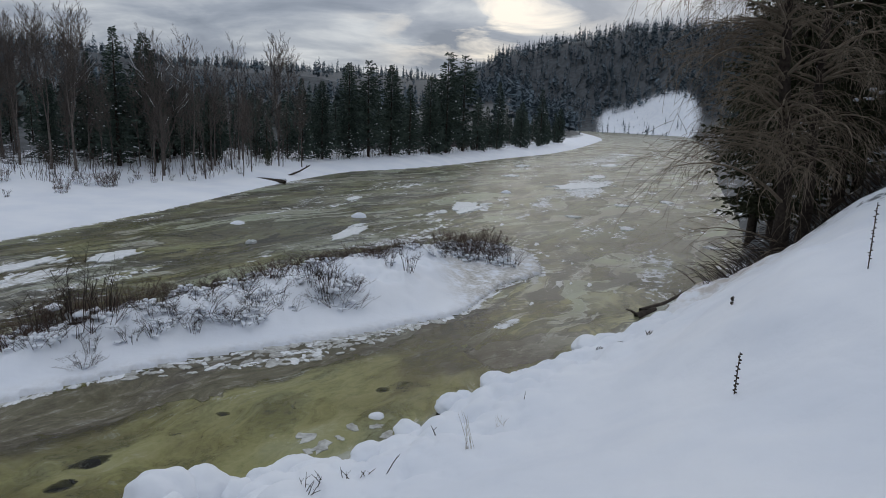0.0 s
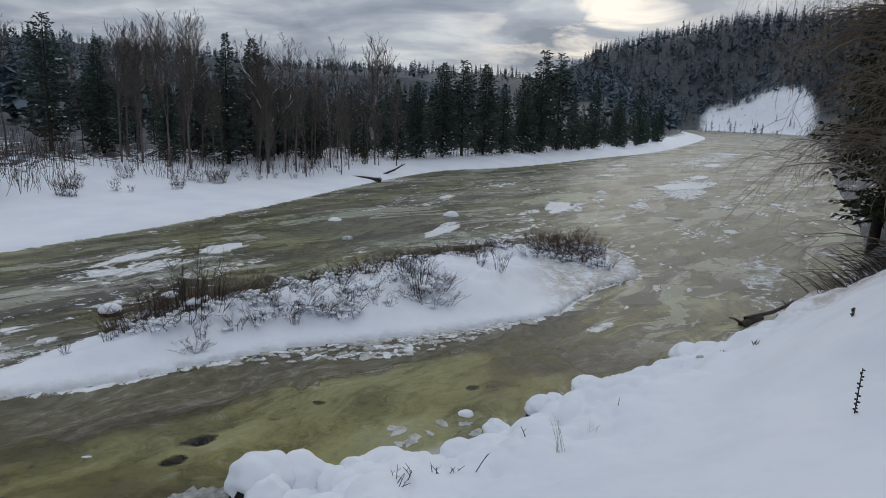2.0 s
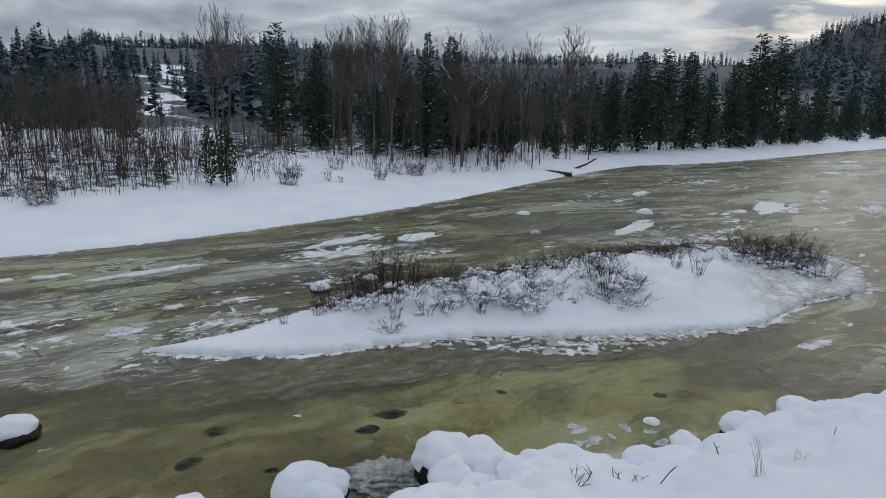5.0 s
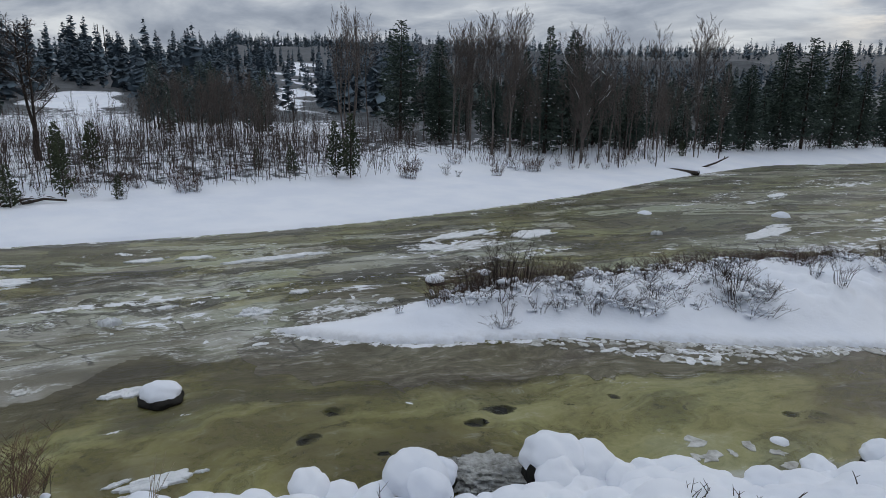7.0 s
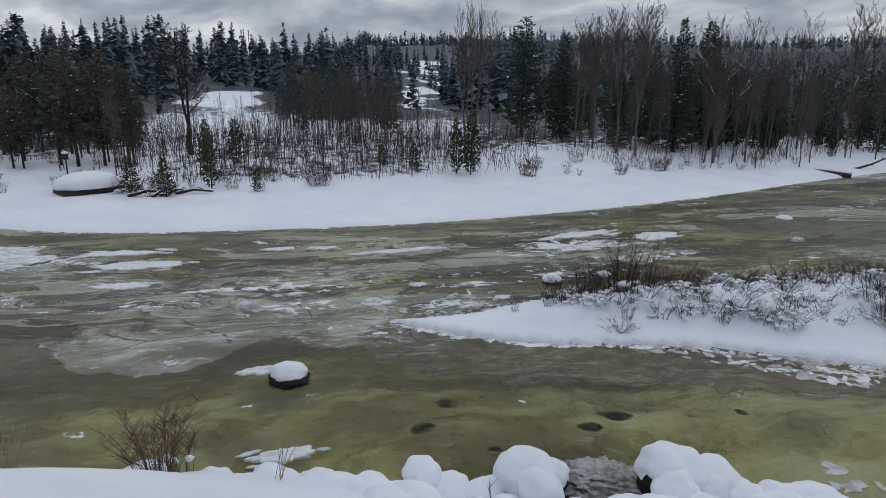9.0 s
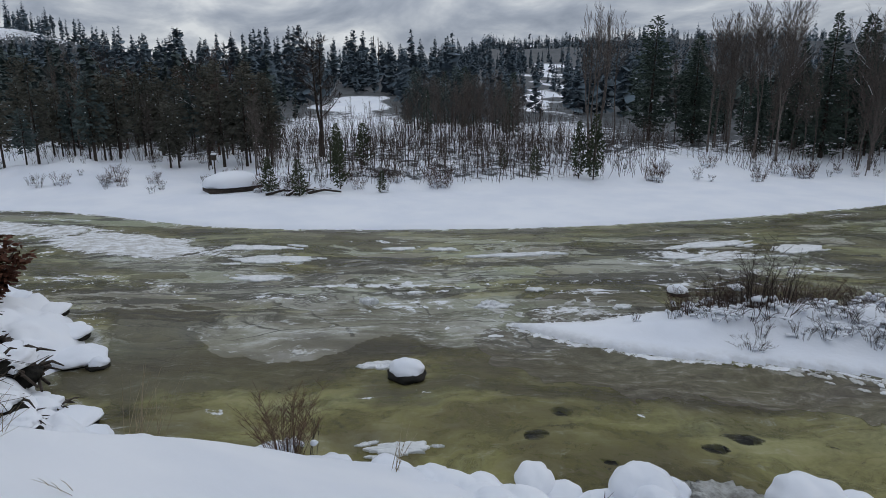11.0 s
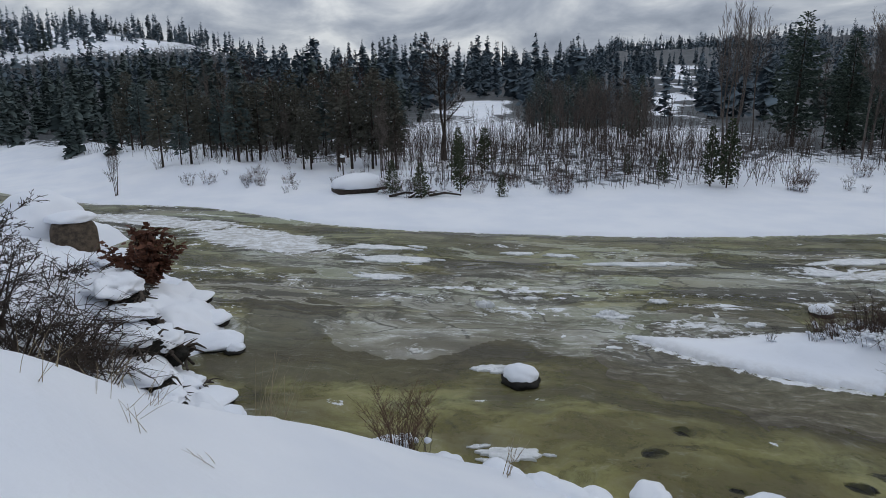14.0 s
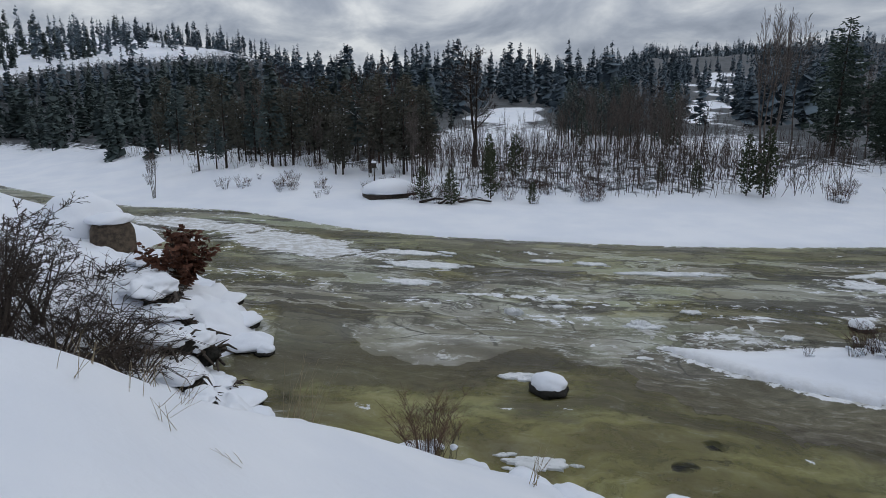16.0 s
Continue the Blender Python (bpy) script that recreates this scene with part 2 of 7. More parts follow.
# deep brown pools under the clearest ice
deep = k.math("ADD", k.noise(1.0, 6, 0.5, k.scaled(wf, (0.15, 0.30, 21)), 0.5), k.math("MULTIPLY", fine, 0.03))
ice_col = k.mix(k.math("MULTIPLY", k.math("ADD", k.math("MULTIPLY", k.step(deep, 0.472, 0.462), out_w), k.math("MULTIPLY", k.step(deep, 0.53, 0.42, 0.0, 0.8), k.math("SUBTRACT", 1.0, out_w))), k.step(lean_grey, 0.6, 0.3, 0.15, 0.62)), ice_col, (0.088, 0.074, 0.040))
ice_col = k.mix(k.math("MULTIPLY", k.math("MULTIPLY", k.step(deep, 0.460, 0.470), k.step(deep, 0.478, 0.472)), k.math("MULTIPLY", out_w, 0.6)), ice_col, (0.05, 0.045, 0.03))
ice_col = k.mix(k.math("MULTIPLY", k.math("MULTIPLY", k.math("MAXIMUM", seam, seam2), k.step(mid, 0.40, 0.62, 0.9, 0.3)), k.math("ADD", 0.25, k.math("MULTIPLY", out_w, 0.75))), ice_col, (0.040, 0.037, 0.028))
# sheets of pale ice and dark gaps between them, drawn out along the current
far_mix = k.n.new("ShaderNodeMix")
k.put(far_mix.inputs[0], far_w)
k.put(far_mix.inputs[2], k.noise(1.0, 9, 0.60, k.scaled(wf, (0.20, 0.62, 1)), 0.6))
k.put(far_mix.inputs[3], k.noise(1.0, 9, 0.62, k.scaled(wf, (0.07, 0.30, 1)), 0.8))
plates = k.math("ADD", far_mix.outputs[0], k.math("MULTIPLY", k.math("SUBTRACT", fine, 0.5), 0.10))
gaps = k.math("ADD", k.noise(1.0, 9, 0.62, k.scaled(wf, (0.17, 0.80, 1)), 0.8), k.math("MULTIPLY", k.math("SUBTRACT", fine, 0.5), 0.10))
ice_col = k.mix(k.math("MULTIPLY", far_w, 0.6), ice_col, k.mix(k.step(hue, 0.40, 0.58), (0.125, 0.112, 0.062), (0.205, 0.218, 0.115)))
ice_col = k.mix(k.math("MULTIPLY", k.step(plates, 0.535, 0.548), k.math("MULTIPLY", out_w, 0.62)), ice_col, k.mix(k.step(hue, 0.42, 0.58), (0.315, 0.30, 0.235), (0.335, 0.37, 0.265)))
ice_col = k.mix(k.math("MULTIPLY", k.math("MULTIPLY", k.step(plates, 0.508, 0.530), k.step(plates, 0.543, 0.532)), k.math("MULTIPLY", out_w, 0.75)), ice_col, (0.055, 0.048, 0.034))
ice_col = k.mix(k.math("MULTIPLY", k.math("MULTIPLY", k.step(plates, 0.546, 0.553), k.step(plates, 0.568, 0.557)), k.math("MULTIPLY", out_w, 0.55)), ice_col, (0.56, 0.56, 0.53))
ice_col = k.mix(k.math("MULTIPLY", k.step(gaps, 0.462, 0.445), k.math("MULTIPLY", out_w, 0.8)), ice_col, (0.052, 0.048, 0.036))
# cracks across the thick grey ice
cell = k.voronoi(1.0, k.scaled(k.shifted(flow, warp.outputs["Color"], 2.2), (0.30, 0.55, 1)), "DISTANCE_TO_EDGE")
crack = k.math("MULTIPLY", k.step(cell, 0.005, 0.018, 0.9, 0.0), k.math("MULTIPLY", k.step(frost_a, 0.40, 0.65), k.step(mid, 0.38, 0.50)))
ice_col = k.mix(crack, ice_col, (0.07, 0.066, 0.05))
# thin white drift and hoar along the seams
hoar_l = k.math("ABSOLUTE", k.math("SUBTRACT", k.noise(1.0, 7, 0.66, k.scaled(wf, (0.30, 1.3, 3)), 0.6), 0.50))
hoar = k.math("MULTIPLY", k.step(hoar_l, 0.0, 0.022, 1.0, 0.0), k.step(k.math("ADD", fine, k.math("MULTIPLY", frost_a, 0.12)), 0.52, 0.64))
hoar = k.math("MULTIPLY", hoar, k.step(frost_a, 0.0, 0.5, 0.25, 0.9))
ice_col = k.mix(hoar, ice_col, (0.62, 0.635, 0.62))
# snow-dusted, broken crust
cn = k.math("ADD", k.math("MULTIPLY", fine, 0.55), k.math("ADD", k.math("MULTIPLY", mid, 0.30), k.math("MULTIPLY", grit, 0.15)))
crust = k.step(k.math("ADD", cn, k.math("MULTIPLY", k.math("SUBTRACT", snow_a, 0.5), 0.42)), 0.525, 0.548)
crust = k.math("MULTIPLY", crust, k.step(snow_a, 0.05, 0.2))
ice_col = k.mix(crust, ice_col, k.mix(k.step(fine, 0.40, 0.60), (0.47, 0.465, 0.45), (0.76, 0.78, 0.81)))
relief = k.math("ADD", k.math("MULTIPLY", fine, 0.8), k.math("ADD", k.math("MULTIPLY", mid, 0.9), k.math("ADD", k.math("MULTIPLY", sheet, 0.5), k.math("MULTIPLY", crust, 0.9))))
ice_n = k.bump(relief, 0.5, 0.05)
rip = k.math("ADD", k.noise(1.0, 5, 0.65, k.scaled(wf, (2.0, 5.0, 1)), 1.2), k.math("MULTIPLY", mid, 0.8))
rip_n = k.bump(rip, 0.5, 0.06)
k.done(ice_col, k.math("ADD", 0.38, k.math("MULTIPLY", crust, 0.3)), ice_n, 0.14)
clear = k.n.new("ShaderNodeBsdfTransparent")
k.put(clear.inputs["Color"], k.mix(open_a, (0.78, 0.78, 0.52), (0.20, 0.20, 0.18)))
gloss = k.n.new("ShaderNodeBsdfGlossy")
gloss.inputs["Roughness"].default_value = 0.22
gloss.inputs["Color"].default_value = (0.65, 0.65, 0.65, 1)
k.l.new(rip_n, gloss.inputs["Normal"])
fres = k.n.new("ShaderNodeFresnel")
fres.inputs["IOR"].default_value = 1.33
k.l.new(rip_n, fres.inputs["Normal"])
water = k.n.new("ShaderNodeMixShader")
k.l.new(k.math("MULTIPLY", fres.outputs[0], 0.8), water.inputs[0])
k.l.new(clear.outputs[0], water.inputs[1])
k.l.new(gloss.outputs[0], water.inputs[2])
both = k.n.new("ShaderNodeMixShader")
lead = k.math("ADD", open_a, k.math("ADD", k.math("MULTIPLY", k.math("SUBTRACT", mid, 0.5), 0.9), k.math("MULTIPLY", k.math("SUBTRACT", fine, 0.5), 0.5)))
closed = k.math("SUBTRACT", 1.0, k.math("MULTIPLY", k.step(lead, 0.40, 0.50), k.step(open_a, 0.05, 0.25)))
thick = k.math("MULTIPLY", k.math("ADD", k.step(value, 0.38, 0.6, 0.42, 0.70), k.math("MULTIPLY", k.step(lean_grey, 0.18, 0.55), 0.25)), closed)
thick = k.math("MAXIMUM", k.math("MAXIMUM", thick, k.math("MULTIPLY", k.math("MAXIMUM", murk, k.math("MAXIMUM", k.math("MAXIMUM", pale, brown), k.math("MULTIPLY", out_w, k.step(plates, 0.515, 0.535, 0.55, 1.0)))), 0.85)), k.math("MAXIMUM", crust, hoar))
k.l.new(thick, both.inputs[0])
k.l.new(water.outputs[0], both.inputs[1])
k.l.new(k.bsdf.outputs[0], both.inputs[2])
k.l.new(both.outputs[0], k.out.inputs["Surface"])
RIVER = k.m


def simple(name, dark, light, scale, rough=0.8, bump=0.4, dist=0.02, isle=0.0, spec=0.2):
    k = Mat(name)
    f = k.math("ADD", k.math("MULTIPLY", k.noise(scale, 5, 0.6), 0.7), k.math("MULTIPLY", k.noise(scale * 0.13, 3), 0.3))
    col = k.mix(k.step(f, 0.33, 0.67), dark, light)
    if isle:
        col = k.mix(k.math("MULTIPLY", k.island(), isle), col, tuple(0.45 * c for c in dark))
    rnd = k.math("MULTIPLY", k.random(), 0.3)
    col = k.mix(rnd, col, dark)
    return k.done(col, rough, k.bump(k.noise(scale * 2.5, 4), bump, dist), spec)


NEEDLES_OLIVE = simple("olive_needles", (0.029, 0.034, 0.018), (0.074, 0.078, 0.043), 1.3, 0.75, 0.3, 0.03, 0.5)
NEEDLES = simple("needles", (0.042, 0.062, 0.053), (0.105, 0.14, 0.112), 1.2, 0.75, 0.3, 0.03, 0.5)
NEEDLES_BROWN = simple("brownish_needles", (0.058, 0.059, 0.048), (0.145, 0.140, 0.114), 1.3, 0.75, 0.3, 0.03, 0.5)
NEEDLES_YOUNG = simple("young_needles", (0.036, 0.047, 0.026), (0.088, 0.103, 0.056), 1.5, 0.75, 0.3, 0.03, 0.5)
# dusted needles; the pale blue of these two also stands in for distance haze
NEEDLES_MID = simple("hazy_dusted_needles", (0.056, 0.078, 0.077), (0.135, 0.172, 0.168), 0.9, 0.8, 0.3, 0.04, 0.5)
NEEDLES_FAR = simple("hazy_frosted_needles", (0.084, 0.116, 0.143), (0.180, 0.235, 0.278), 0.5, 0.85, 0.2, 0.05, 0.5)
TWIG_RUST = simple("rusty_twigs", (0.078, 0.046, 0.032), (0.19, 0.115, 0.082), 5.0, 0.85, 0.3, 0.01, 0.4)
BARK = simple("bark", (0.025, 0.019, 0.016), (0.075, 0.060, 0.050), 7.0, 0.9, 0.8, 0.03)
BARK_GREY = simple("grey_bark", (0.072, 0.061, 0.056), (0.178, 0.152, 0.137), 6.0, 0.9, 0.7, 0.02)
TWIG_GREY = simple("pale_grey_twigs", (0.135, 0.108, 0.082), (0.30, 0.247, 0.19), 5.0, 0.85, 0.4, 0.01)
TWIG_DARK = simple("dark_twigs", (0.045, 0.034, 0.029), (0.118, 0.092, 0.078), 5.0, 0.85, 0.3, 0.01, 0.4)
TWIG_RED = simple("reddish_twigs", (0.060, 0.036, 0.028), (0.145, 0.090, 0.070), 5.0, 0.85, 0.3, 0.01, 0.4)
ROCK = simple("river_rock", (0.008, 0.008, 0.007), (0.030, 0.028, 0.024), 6.0, 0.7, 0.8, 0.03, 0, 0.1)
ROCK_WARM = simple("rusty_rock", (0.045, 0.036, 0.028), (0.16, 0.125, 0.092), 5.0, 0.8, 0.9, 0.04)
WOOD = simple("wet_driftwood", (0.025, 0.02, 0.017), (0.10, 0.08, 0.065), 8.0, 0.8, 0.8, 0.02)
LEAF = simple("withered_leaves", (0.06, 0.022, 0.014), (0.17, 0.075, 0.045), 9.0, 0.7, 0.3, 0.01, 0.5)
STRAW = simple("dry_grass", (0.20, 0.16, 0.10), (0.48, 0.40, 0.27), 12.0, 0.8, 0.2, 0.01, 0.3)
FLOE = simple("snowy_ice", (0.60, 0.62, 0.63), (0.82, 0.83, 0.85), 6.0, 0.55, 0.6, 0.03)
PLATE_ICE = simple("dull_plate_ice", (0.26, 0.255, 0.23), (0.66, 0.665, 0.65), 5.0, 0.45, 0.6, 0.02, 0, 0.3)
ICE_EDGE = simple("grey_ice", (0.20, 0.20, 0.175), (0.60, 0.61, 0.60), 9.0, 0.4, 1.0, 0.08, 0, 0.4)

# ---------------------------------------------------------------- small tools
def thing(name, label, category, group="", at=None):
    e = new(name)
    if at is not None:
        e.matrix_basis = at if isinstance(at, Matrix) else Matrix.Translation(at)
    e.empty_display_size = 0.2
    return tagged(e, label, category, group)


def link_mesh(name, verts, faces, material, parent=None, label="", smooth=True):
    me = bpy.data.meshes.new(name)
    me.from_pydata(verts, [], faces)
    me.materials.append(material)
    if smooth:
        me.polygons.foreach_set("use_smooth", np.ones(len(me.polygons), dtype=bool))
    me.update()
    ob = new(name, me)
    if parent:
        ob.parent = parent
    if label:
        tagged(ob, label)
    return ob


def part(name, bm, material, parent, label="", smooth=True):
    me = bpy.data.meshes.new(name)
    bm.to_mesh(me)
    bm.free()
    me.materials.append(material)
    if smooth:
        me.polygons.foreach_set("use_smooth", np.ones(len(me.polygons), dtype=bool))
    ob = new(name, me)
    ob.parent = parent
    if label:
        tagged(ob, label)
    return ob


LATTICE = np.random.RandomState(7).rand(65536)


def vnoise(x, y, seed=0):
    """Smooth value noise in 0..1, one cell a metre."""
    x, y = np.asarray(x, float), np.asarray(y, float)
    xi, yi = np.floor(x).astype(np.int64), np.floor(y).astype(np.int64)
    fx, fy = x - xi, y - yi
    fx, fy = fx * fx * (3 - 2 * fx), fy * fy * (3 - 2 * fy)

    def at(i, j):
        return LATTICE[((i * 73856093) ^ (j * 19349663) ^ (seed * 83492791)) & 65535]
    return (at(xi, yi) * (1 - fx) + at(xi + 1, yi) * fx) * (1 - fy) + (at(xi, yi + 1) * (1 - fx) + at(xi + 1, yi + 1) * fx) * fy


def fbm(x, y, seed=0, octaves=4, gain=0.5):
    s, a, n = 0.0, 1.0, 0.0
    for o in range(octaves):
        s = s + a * vnoise(np.asarray(x) * 2.03 ** o, np.asarray(y) * 2.03 ** o, seed + o)
        n, a = n + a, a * gain
    return s / n


def pillows(x, y, seed=0):
    """Rounded heaps, one cell a metre: snow on hidden stones."""
    x, y = np.asarray(x, float), np.asarray(y, float)
    xi, yi = np.floor(x).astype(np.int64), np.floor(y).astype(np.int64)
    best = np.zeros(np.broadcast(x, y).shape)
    for a in (-1, 0, 1):
        for b in (-1, 0, 1):
            h1 = LATTICE[(((xi + a) * 73856093) ^ ((yi + b) * 19349663) ^ (seed * 977)) & 65535]
            h2 = LATTICE[(((xi + a) * 83492791) ^ ((yi + b) * 73856093) ^ (seed * 1311)) & 65535]
            dx, dy = xi + a + 0.15 + 0.7 * h1 - x, yi + b + 0.15 + 0.7 * h2 - y
            r = 0.45 + 0.4 * h2
            best = np.maximum(best, np.sqrt(np.maximum(0, r * r - dx * dx - dy * dy)))
    return best


def smooth01(v, lo, hi):
    t = np.clip((np.asarray(v, float) - lo) / (hi - lo), 0, 1)
    return t * t * (3 - 2 * t)


# ---------------------------------------------------------------- plan: shorelines, island
FAR_SHORE = [(-130, -75), (-62, -24), (-46, -11.8), (-40, -2.9), (-32.3, 3.1), (-28.3, 7.7), (-23.4, 16.7), (-20.9, 24.3), (-19.2, 32), (-18.2, 39), (-17.6, 46),
             (-16.6, 54), (-14, 66.5), (-9.4, 73), (-3.6, 84.5), (4.8, 106), (17, 136), (35, 203), (57, 305), (72, 480), (62, 550), (10, 590)]
NEAR_SHORE = [(-140, -100), (-70, -45), (-36, -8.4), (-28.6, -6.6), (-23.6, -3.2), (-21.0, -1.9), (-18.6, -1.2), (-16.5, -1.1), (-15.1, -2.0), (-12.0, -0.7), (-10.1, 1.1),
              (-8.8, 2.3), (-8.1, 3.7), (-6.8, 4.9), (-5.8, 5.8), (-4.5, 7.3), (-3.2, 8.8), (-2.0, 9.9), (-1.0, 11.0), (-0.1, 12.5), (1.1, 13.8), (2.5, 15.3), (3.7, 16.6),
              (5.2, 18.6), (6.4, 20.4), (7.6, 22.4), (10.3, 25.8), (16, 38), (27, 72), (42, 116), (75, 215), (155, 490), (140, 560), (100, 610), (10, 640)]
ISLAND = [(-13.1, 8.9), (-10.9, 9.9), (-9.5, 11.0), (-8.6, 12.0), (-7.1, 13.6), (-5.9, 14.5), (-3.2, 16.3), (-1.9, 17.4), (-0.4, 18.7), (0.2, 20.0), (1.2, 22.7), (2.8, 24.7),
          (2.7, 27.5), (2.2, 29.5), (0.6, 30.6), (-1.8, 29.2), (-4.2, 26.6), (-6.6, 23.6), (-8.6, 20.2), (-10.2, 17.2), (-11.3, 14.8), (-12.0, 12.8), (-12.3, 10.9), (-12.9, 9.6)]


def rounded(points, closed=False, steps=3):
    """A smooth line through the points of the plan."""
    p = np.array(points, float)
    out, n = [], len(p)
    for i in range(n if closed else n - 1):
        a, b, c, d = (p[(i + j) % n] if closed else p[min(max(i + j, 0), n - 1)] for j in (-1, 0, 1, 2))
        for s in range(steps):
            t = s / steps
            out.append(0.5 * (2 * b + (c - a) * t + (2 * a - 5 * b + 4 * c - d) * t * t + (3 * b - a - 3 * c + d) * t ** 3))
    if not closed:
        out.append(p[-1])
    return np.array(out)


FAR_L, NEAR_L, ISLE_L = rounded(FAR_SHORE), rounded(NEAR_SHORE), rounded(ISLAND, True)
RIVER_L = np.concatenate([NEAR_L, FAR_L[::-1]])


def line_dist(x, y, line, closed=False, arc=False):
    best = np.full(x.shape, 1e18)
    along = np.zeros(x.shape)
    s = 0.0
    n = len(line)
    for i in range(n if closed else n - 1):
        (ax, ay), (bx, by) = line[i], line[(i + 1) % n]
        dx, dy = bx - ax, by - ay
        ll = dx * dx + dy * dy + 1e-12
        t = np.clip(((x - ax) * dx + (y - ay) * dy) / ll, 0, 1)
        d = (x - ax - t * dx) ** 2 + (y - ay - t * dy) ** 2
        if arc:
            m = d < best
            along = np.where(m, s + t * math.sqrt(ll), along)
            s += math.sqrt(ll)
        best = np.minimum(best, d)
    return (np.sqrt(best), along) if arc else np.sqrt(best)


def inside(x, y, line):
    r = np.zeros(x.shape, bool)
    n = len(line)
    for i in range(n):
        (ax, ay), (bx, by) = line[i], line[(i + 1) % n]
        if ay == by:
            continue
        c = ((ay > y) != (by > y)) & (x < (bx - ax) * (y - ay) / (by - ay) + ax)
        r ^= c
    return r


# compass (degrees to the left of the y axis): distance and height of the crest of the hills
HILLS = np.array([(-180, 400, 30), (-90, 300, 40), (-40, 500, 74), (-28, 650, 90), (-16, 820, 99), (-7, 880, 87), (-2, 920, 72), (0.5, 1000, 56), (3, 1400, 60), (8, 1500, 70),
                  (12, 1500, 74), (17, 1500, 76), (25, 1300, 62), (38, 1000, 58), (50, 900, 62), (57, 800, 56), (61, 420, 20), (70, 300, 13), (84, 300, 13), (90, 380, 19), (95, 440, 28),
                  (101, 470, 34), (110, 470, 32), (130, 450, 32), (180, 400, 30)])


# compass, distance and height of the lip of the near terrace
LIP = np.array([(58, 8.3, 0.6), (70, 8.0, 0.8), (80, 7.5, 1.63), (90.6, 6.5, 2.74), (101, 5.5, 3.52), (108, 5.0, 4.25), (114, 5.0, 4.62), (150, 5.0, 5.2)])


def ground_z(x, y):
    """Height of the land, snow included, over the water level."""
    x, y = np.atleast_1d(np.asarray(x, float)), np.atleast_1d(np.asarray(y, float))
    dn, df = line_dist(x, y, NEAR_L), line_dist(x, y, FAR_L)
    wet = inside(x, y, RIVER_L)
    near_side = dn < df
    # near bank: stones under snow at the water, then a steep snow slope up to a terrace
    rough = (fbm(x * 0.9, y * 0.9, 3) - 0.5)
    d1 = np.maximum(0, dn + 0.5 * rough) * (1 + 0.6 * smooth01(x, 1.5, 6.5) * smooth01(y, 5, 11) * smooth01(dn, 0.5, 3))
    zn = np.interp(d1, [0, 0.25, 0.8, 2, 5, 8, 10, 15, 30, 80, 200], [0.0, 0.16, 0.34, 0.85, 2.35, 3.85, 4.42, 5.2, 6.4, 10, 16])
    edge = 1 - smooth01(dn, 1.2, 3.4)
    zn = zn + edge * smooth01(dn, 0.05, 0.5) * (0.42 * pillows(x * 1.15, y * 1.15, 5) + 0.22 * pillows(x * 2.1 + 4, y * 2.1, 9))
    zn = zn + 0.16 * (fbm(x * 0.45, y * 0.45, 21, 3) - 0.5) * smooth01(dn, 1, 4) + 0.04 * (fbm(x * 2.2, y * 2.2, 23, 3) - 0.5)
    zn = zn + 0.55 * np.exp(-((x + 4.6) ** 2 + (y + 2.4) ** 2) / 7.0) - 0.25 * np.exp(-(x * x + (y - 1.0) ** 2) / 3.0)
    zn = zn + 0.9 * smooth01(x, 7.5, 14) * smooth01(dn, 2, 7)
    # far bank: a flat shelf of snow-covered ice, then low, brushy ground; farther up the river the woods come down to the water
    up = smooth01(y, 48, 60)
    z_shelf = np.interp(df, [0, 0.15, 1.5, 9, 12.5, 16, 30, 60], [0.0, 0.14, 0.22, 0.42, 1.0, 1.35, 1.9, 2.6])
    z_woods = np.interp(df, [0, 0.4, 3, 8, 30, 60], [0.0, 0.25, 0.75, 1.3, 2.2, 3.0])
    z_left = np.interp(df, [0, 0.3, 3, 7, 11, 30, 60], [0.0, 0.18, 0.35, 1.0, 1.7, 2.2, 2.8])
    lf = 1 - smooth01(y, -2, 8)
    zf = (z_shelf * (1 - lf) + z_left * lf) * (1 - up) + z_woods * up
    zf = zf + (fbm(x * 0.3, y * 0.3, 31) - 0.45) * smooth01(df, 8 - 6 * np.maximum(up, 0.8 * lf), 18 - 8 * np.maximum(up, lf)) * (1.1 + 0.5 * lf) + 0.05 * (fbm(x * 1.3, y * 1.3, 33) - 0.5) * smooth01(df, 0.5, 3)
    # the terrace on which one stands runs out to a rounded lip, then drops to the water
    r, az = np.hypot(x, y), np.degrees(np.arctan2(-x, y))
    lip_r = sum(np.interp(az + q, LIP[:, 0], LIP[:, 1]) for q in (-6, -3, 0, 3, 6)) / 5
    lip_h = sum(np.interp(az + q, LIP[:, 0], LIP[:, 2]) for q in (-6, -3, 0, 3, 6)) / 5
    lip_z = 4.05 + (lip_h - 4.05) * np.clip(r / lip_r, 0, 1.3) ** 1.15 + 0.05 * (fbm(x * 0.8, y * 0.8, 27, 3) - 0.5)
    on_lip = smooth01(r, 0.3, 2.2) * smooth01(az, 58, 70) * (1 - smooth01(az, 128, 150)) * (1 - smooth01(r, lip_r, lip_r + 2.2))
    zn = zn * (1 - on_lip) + lip_z * on_lip
    # added, unseen: a steep, dark hillside behind the terrace that dims the near snow
    turn = np.abs((az + 150 + 180) % 360 - 180)
    zn = zn + 34 * (1 - smooth01(turn, 55, 85)) * smooth01(r, 8, 46)
    z = np.where(near_side, zn, zf)
    # hills
    rc, zc = np.interp(az, HILLS[:, 0], HILLS[:, 1]), np.interp(az, HILLS[:, 0], HILLS[:, 2])
    rise = smooth01(r, 75, rc * 1.0) - 0.25 * smooth01(r, rc, rc * 2)
    shore = np.minimum(dn, df)
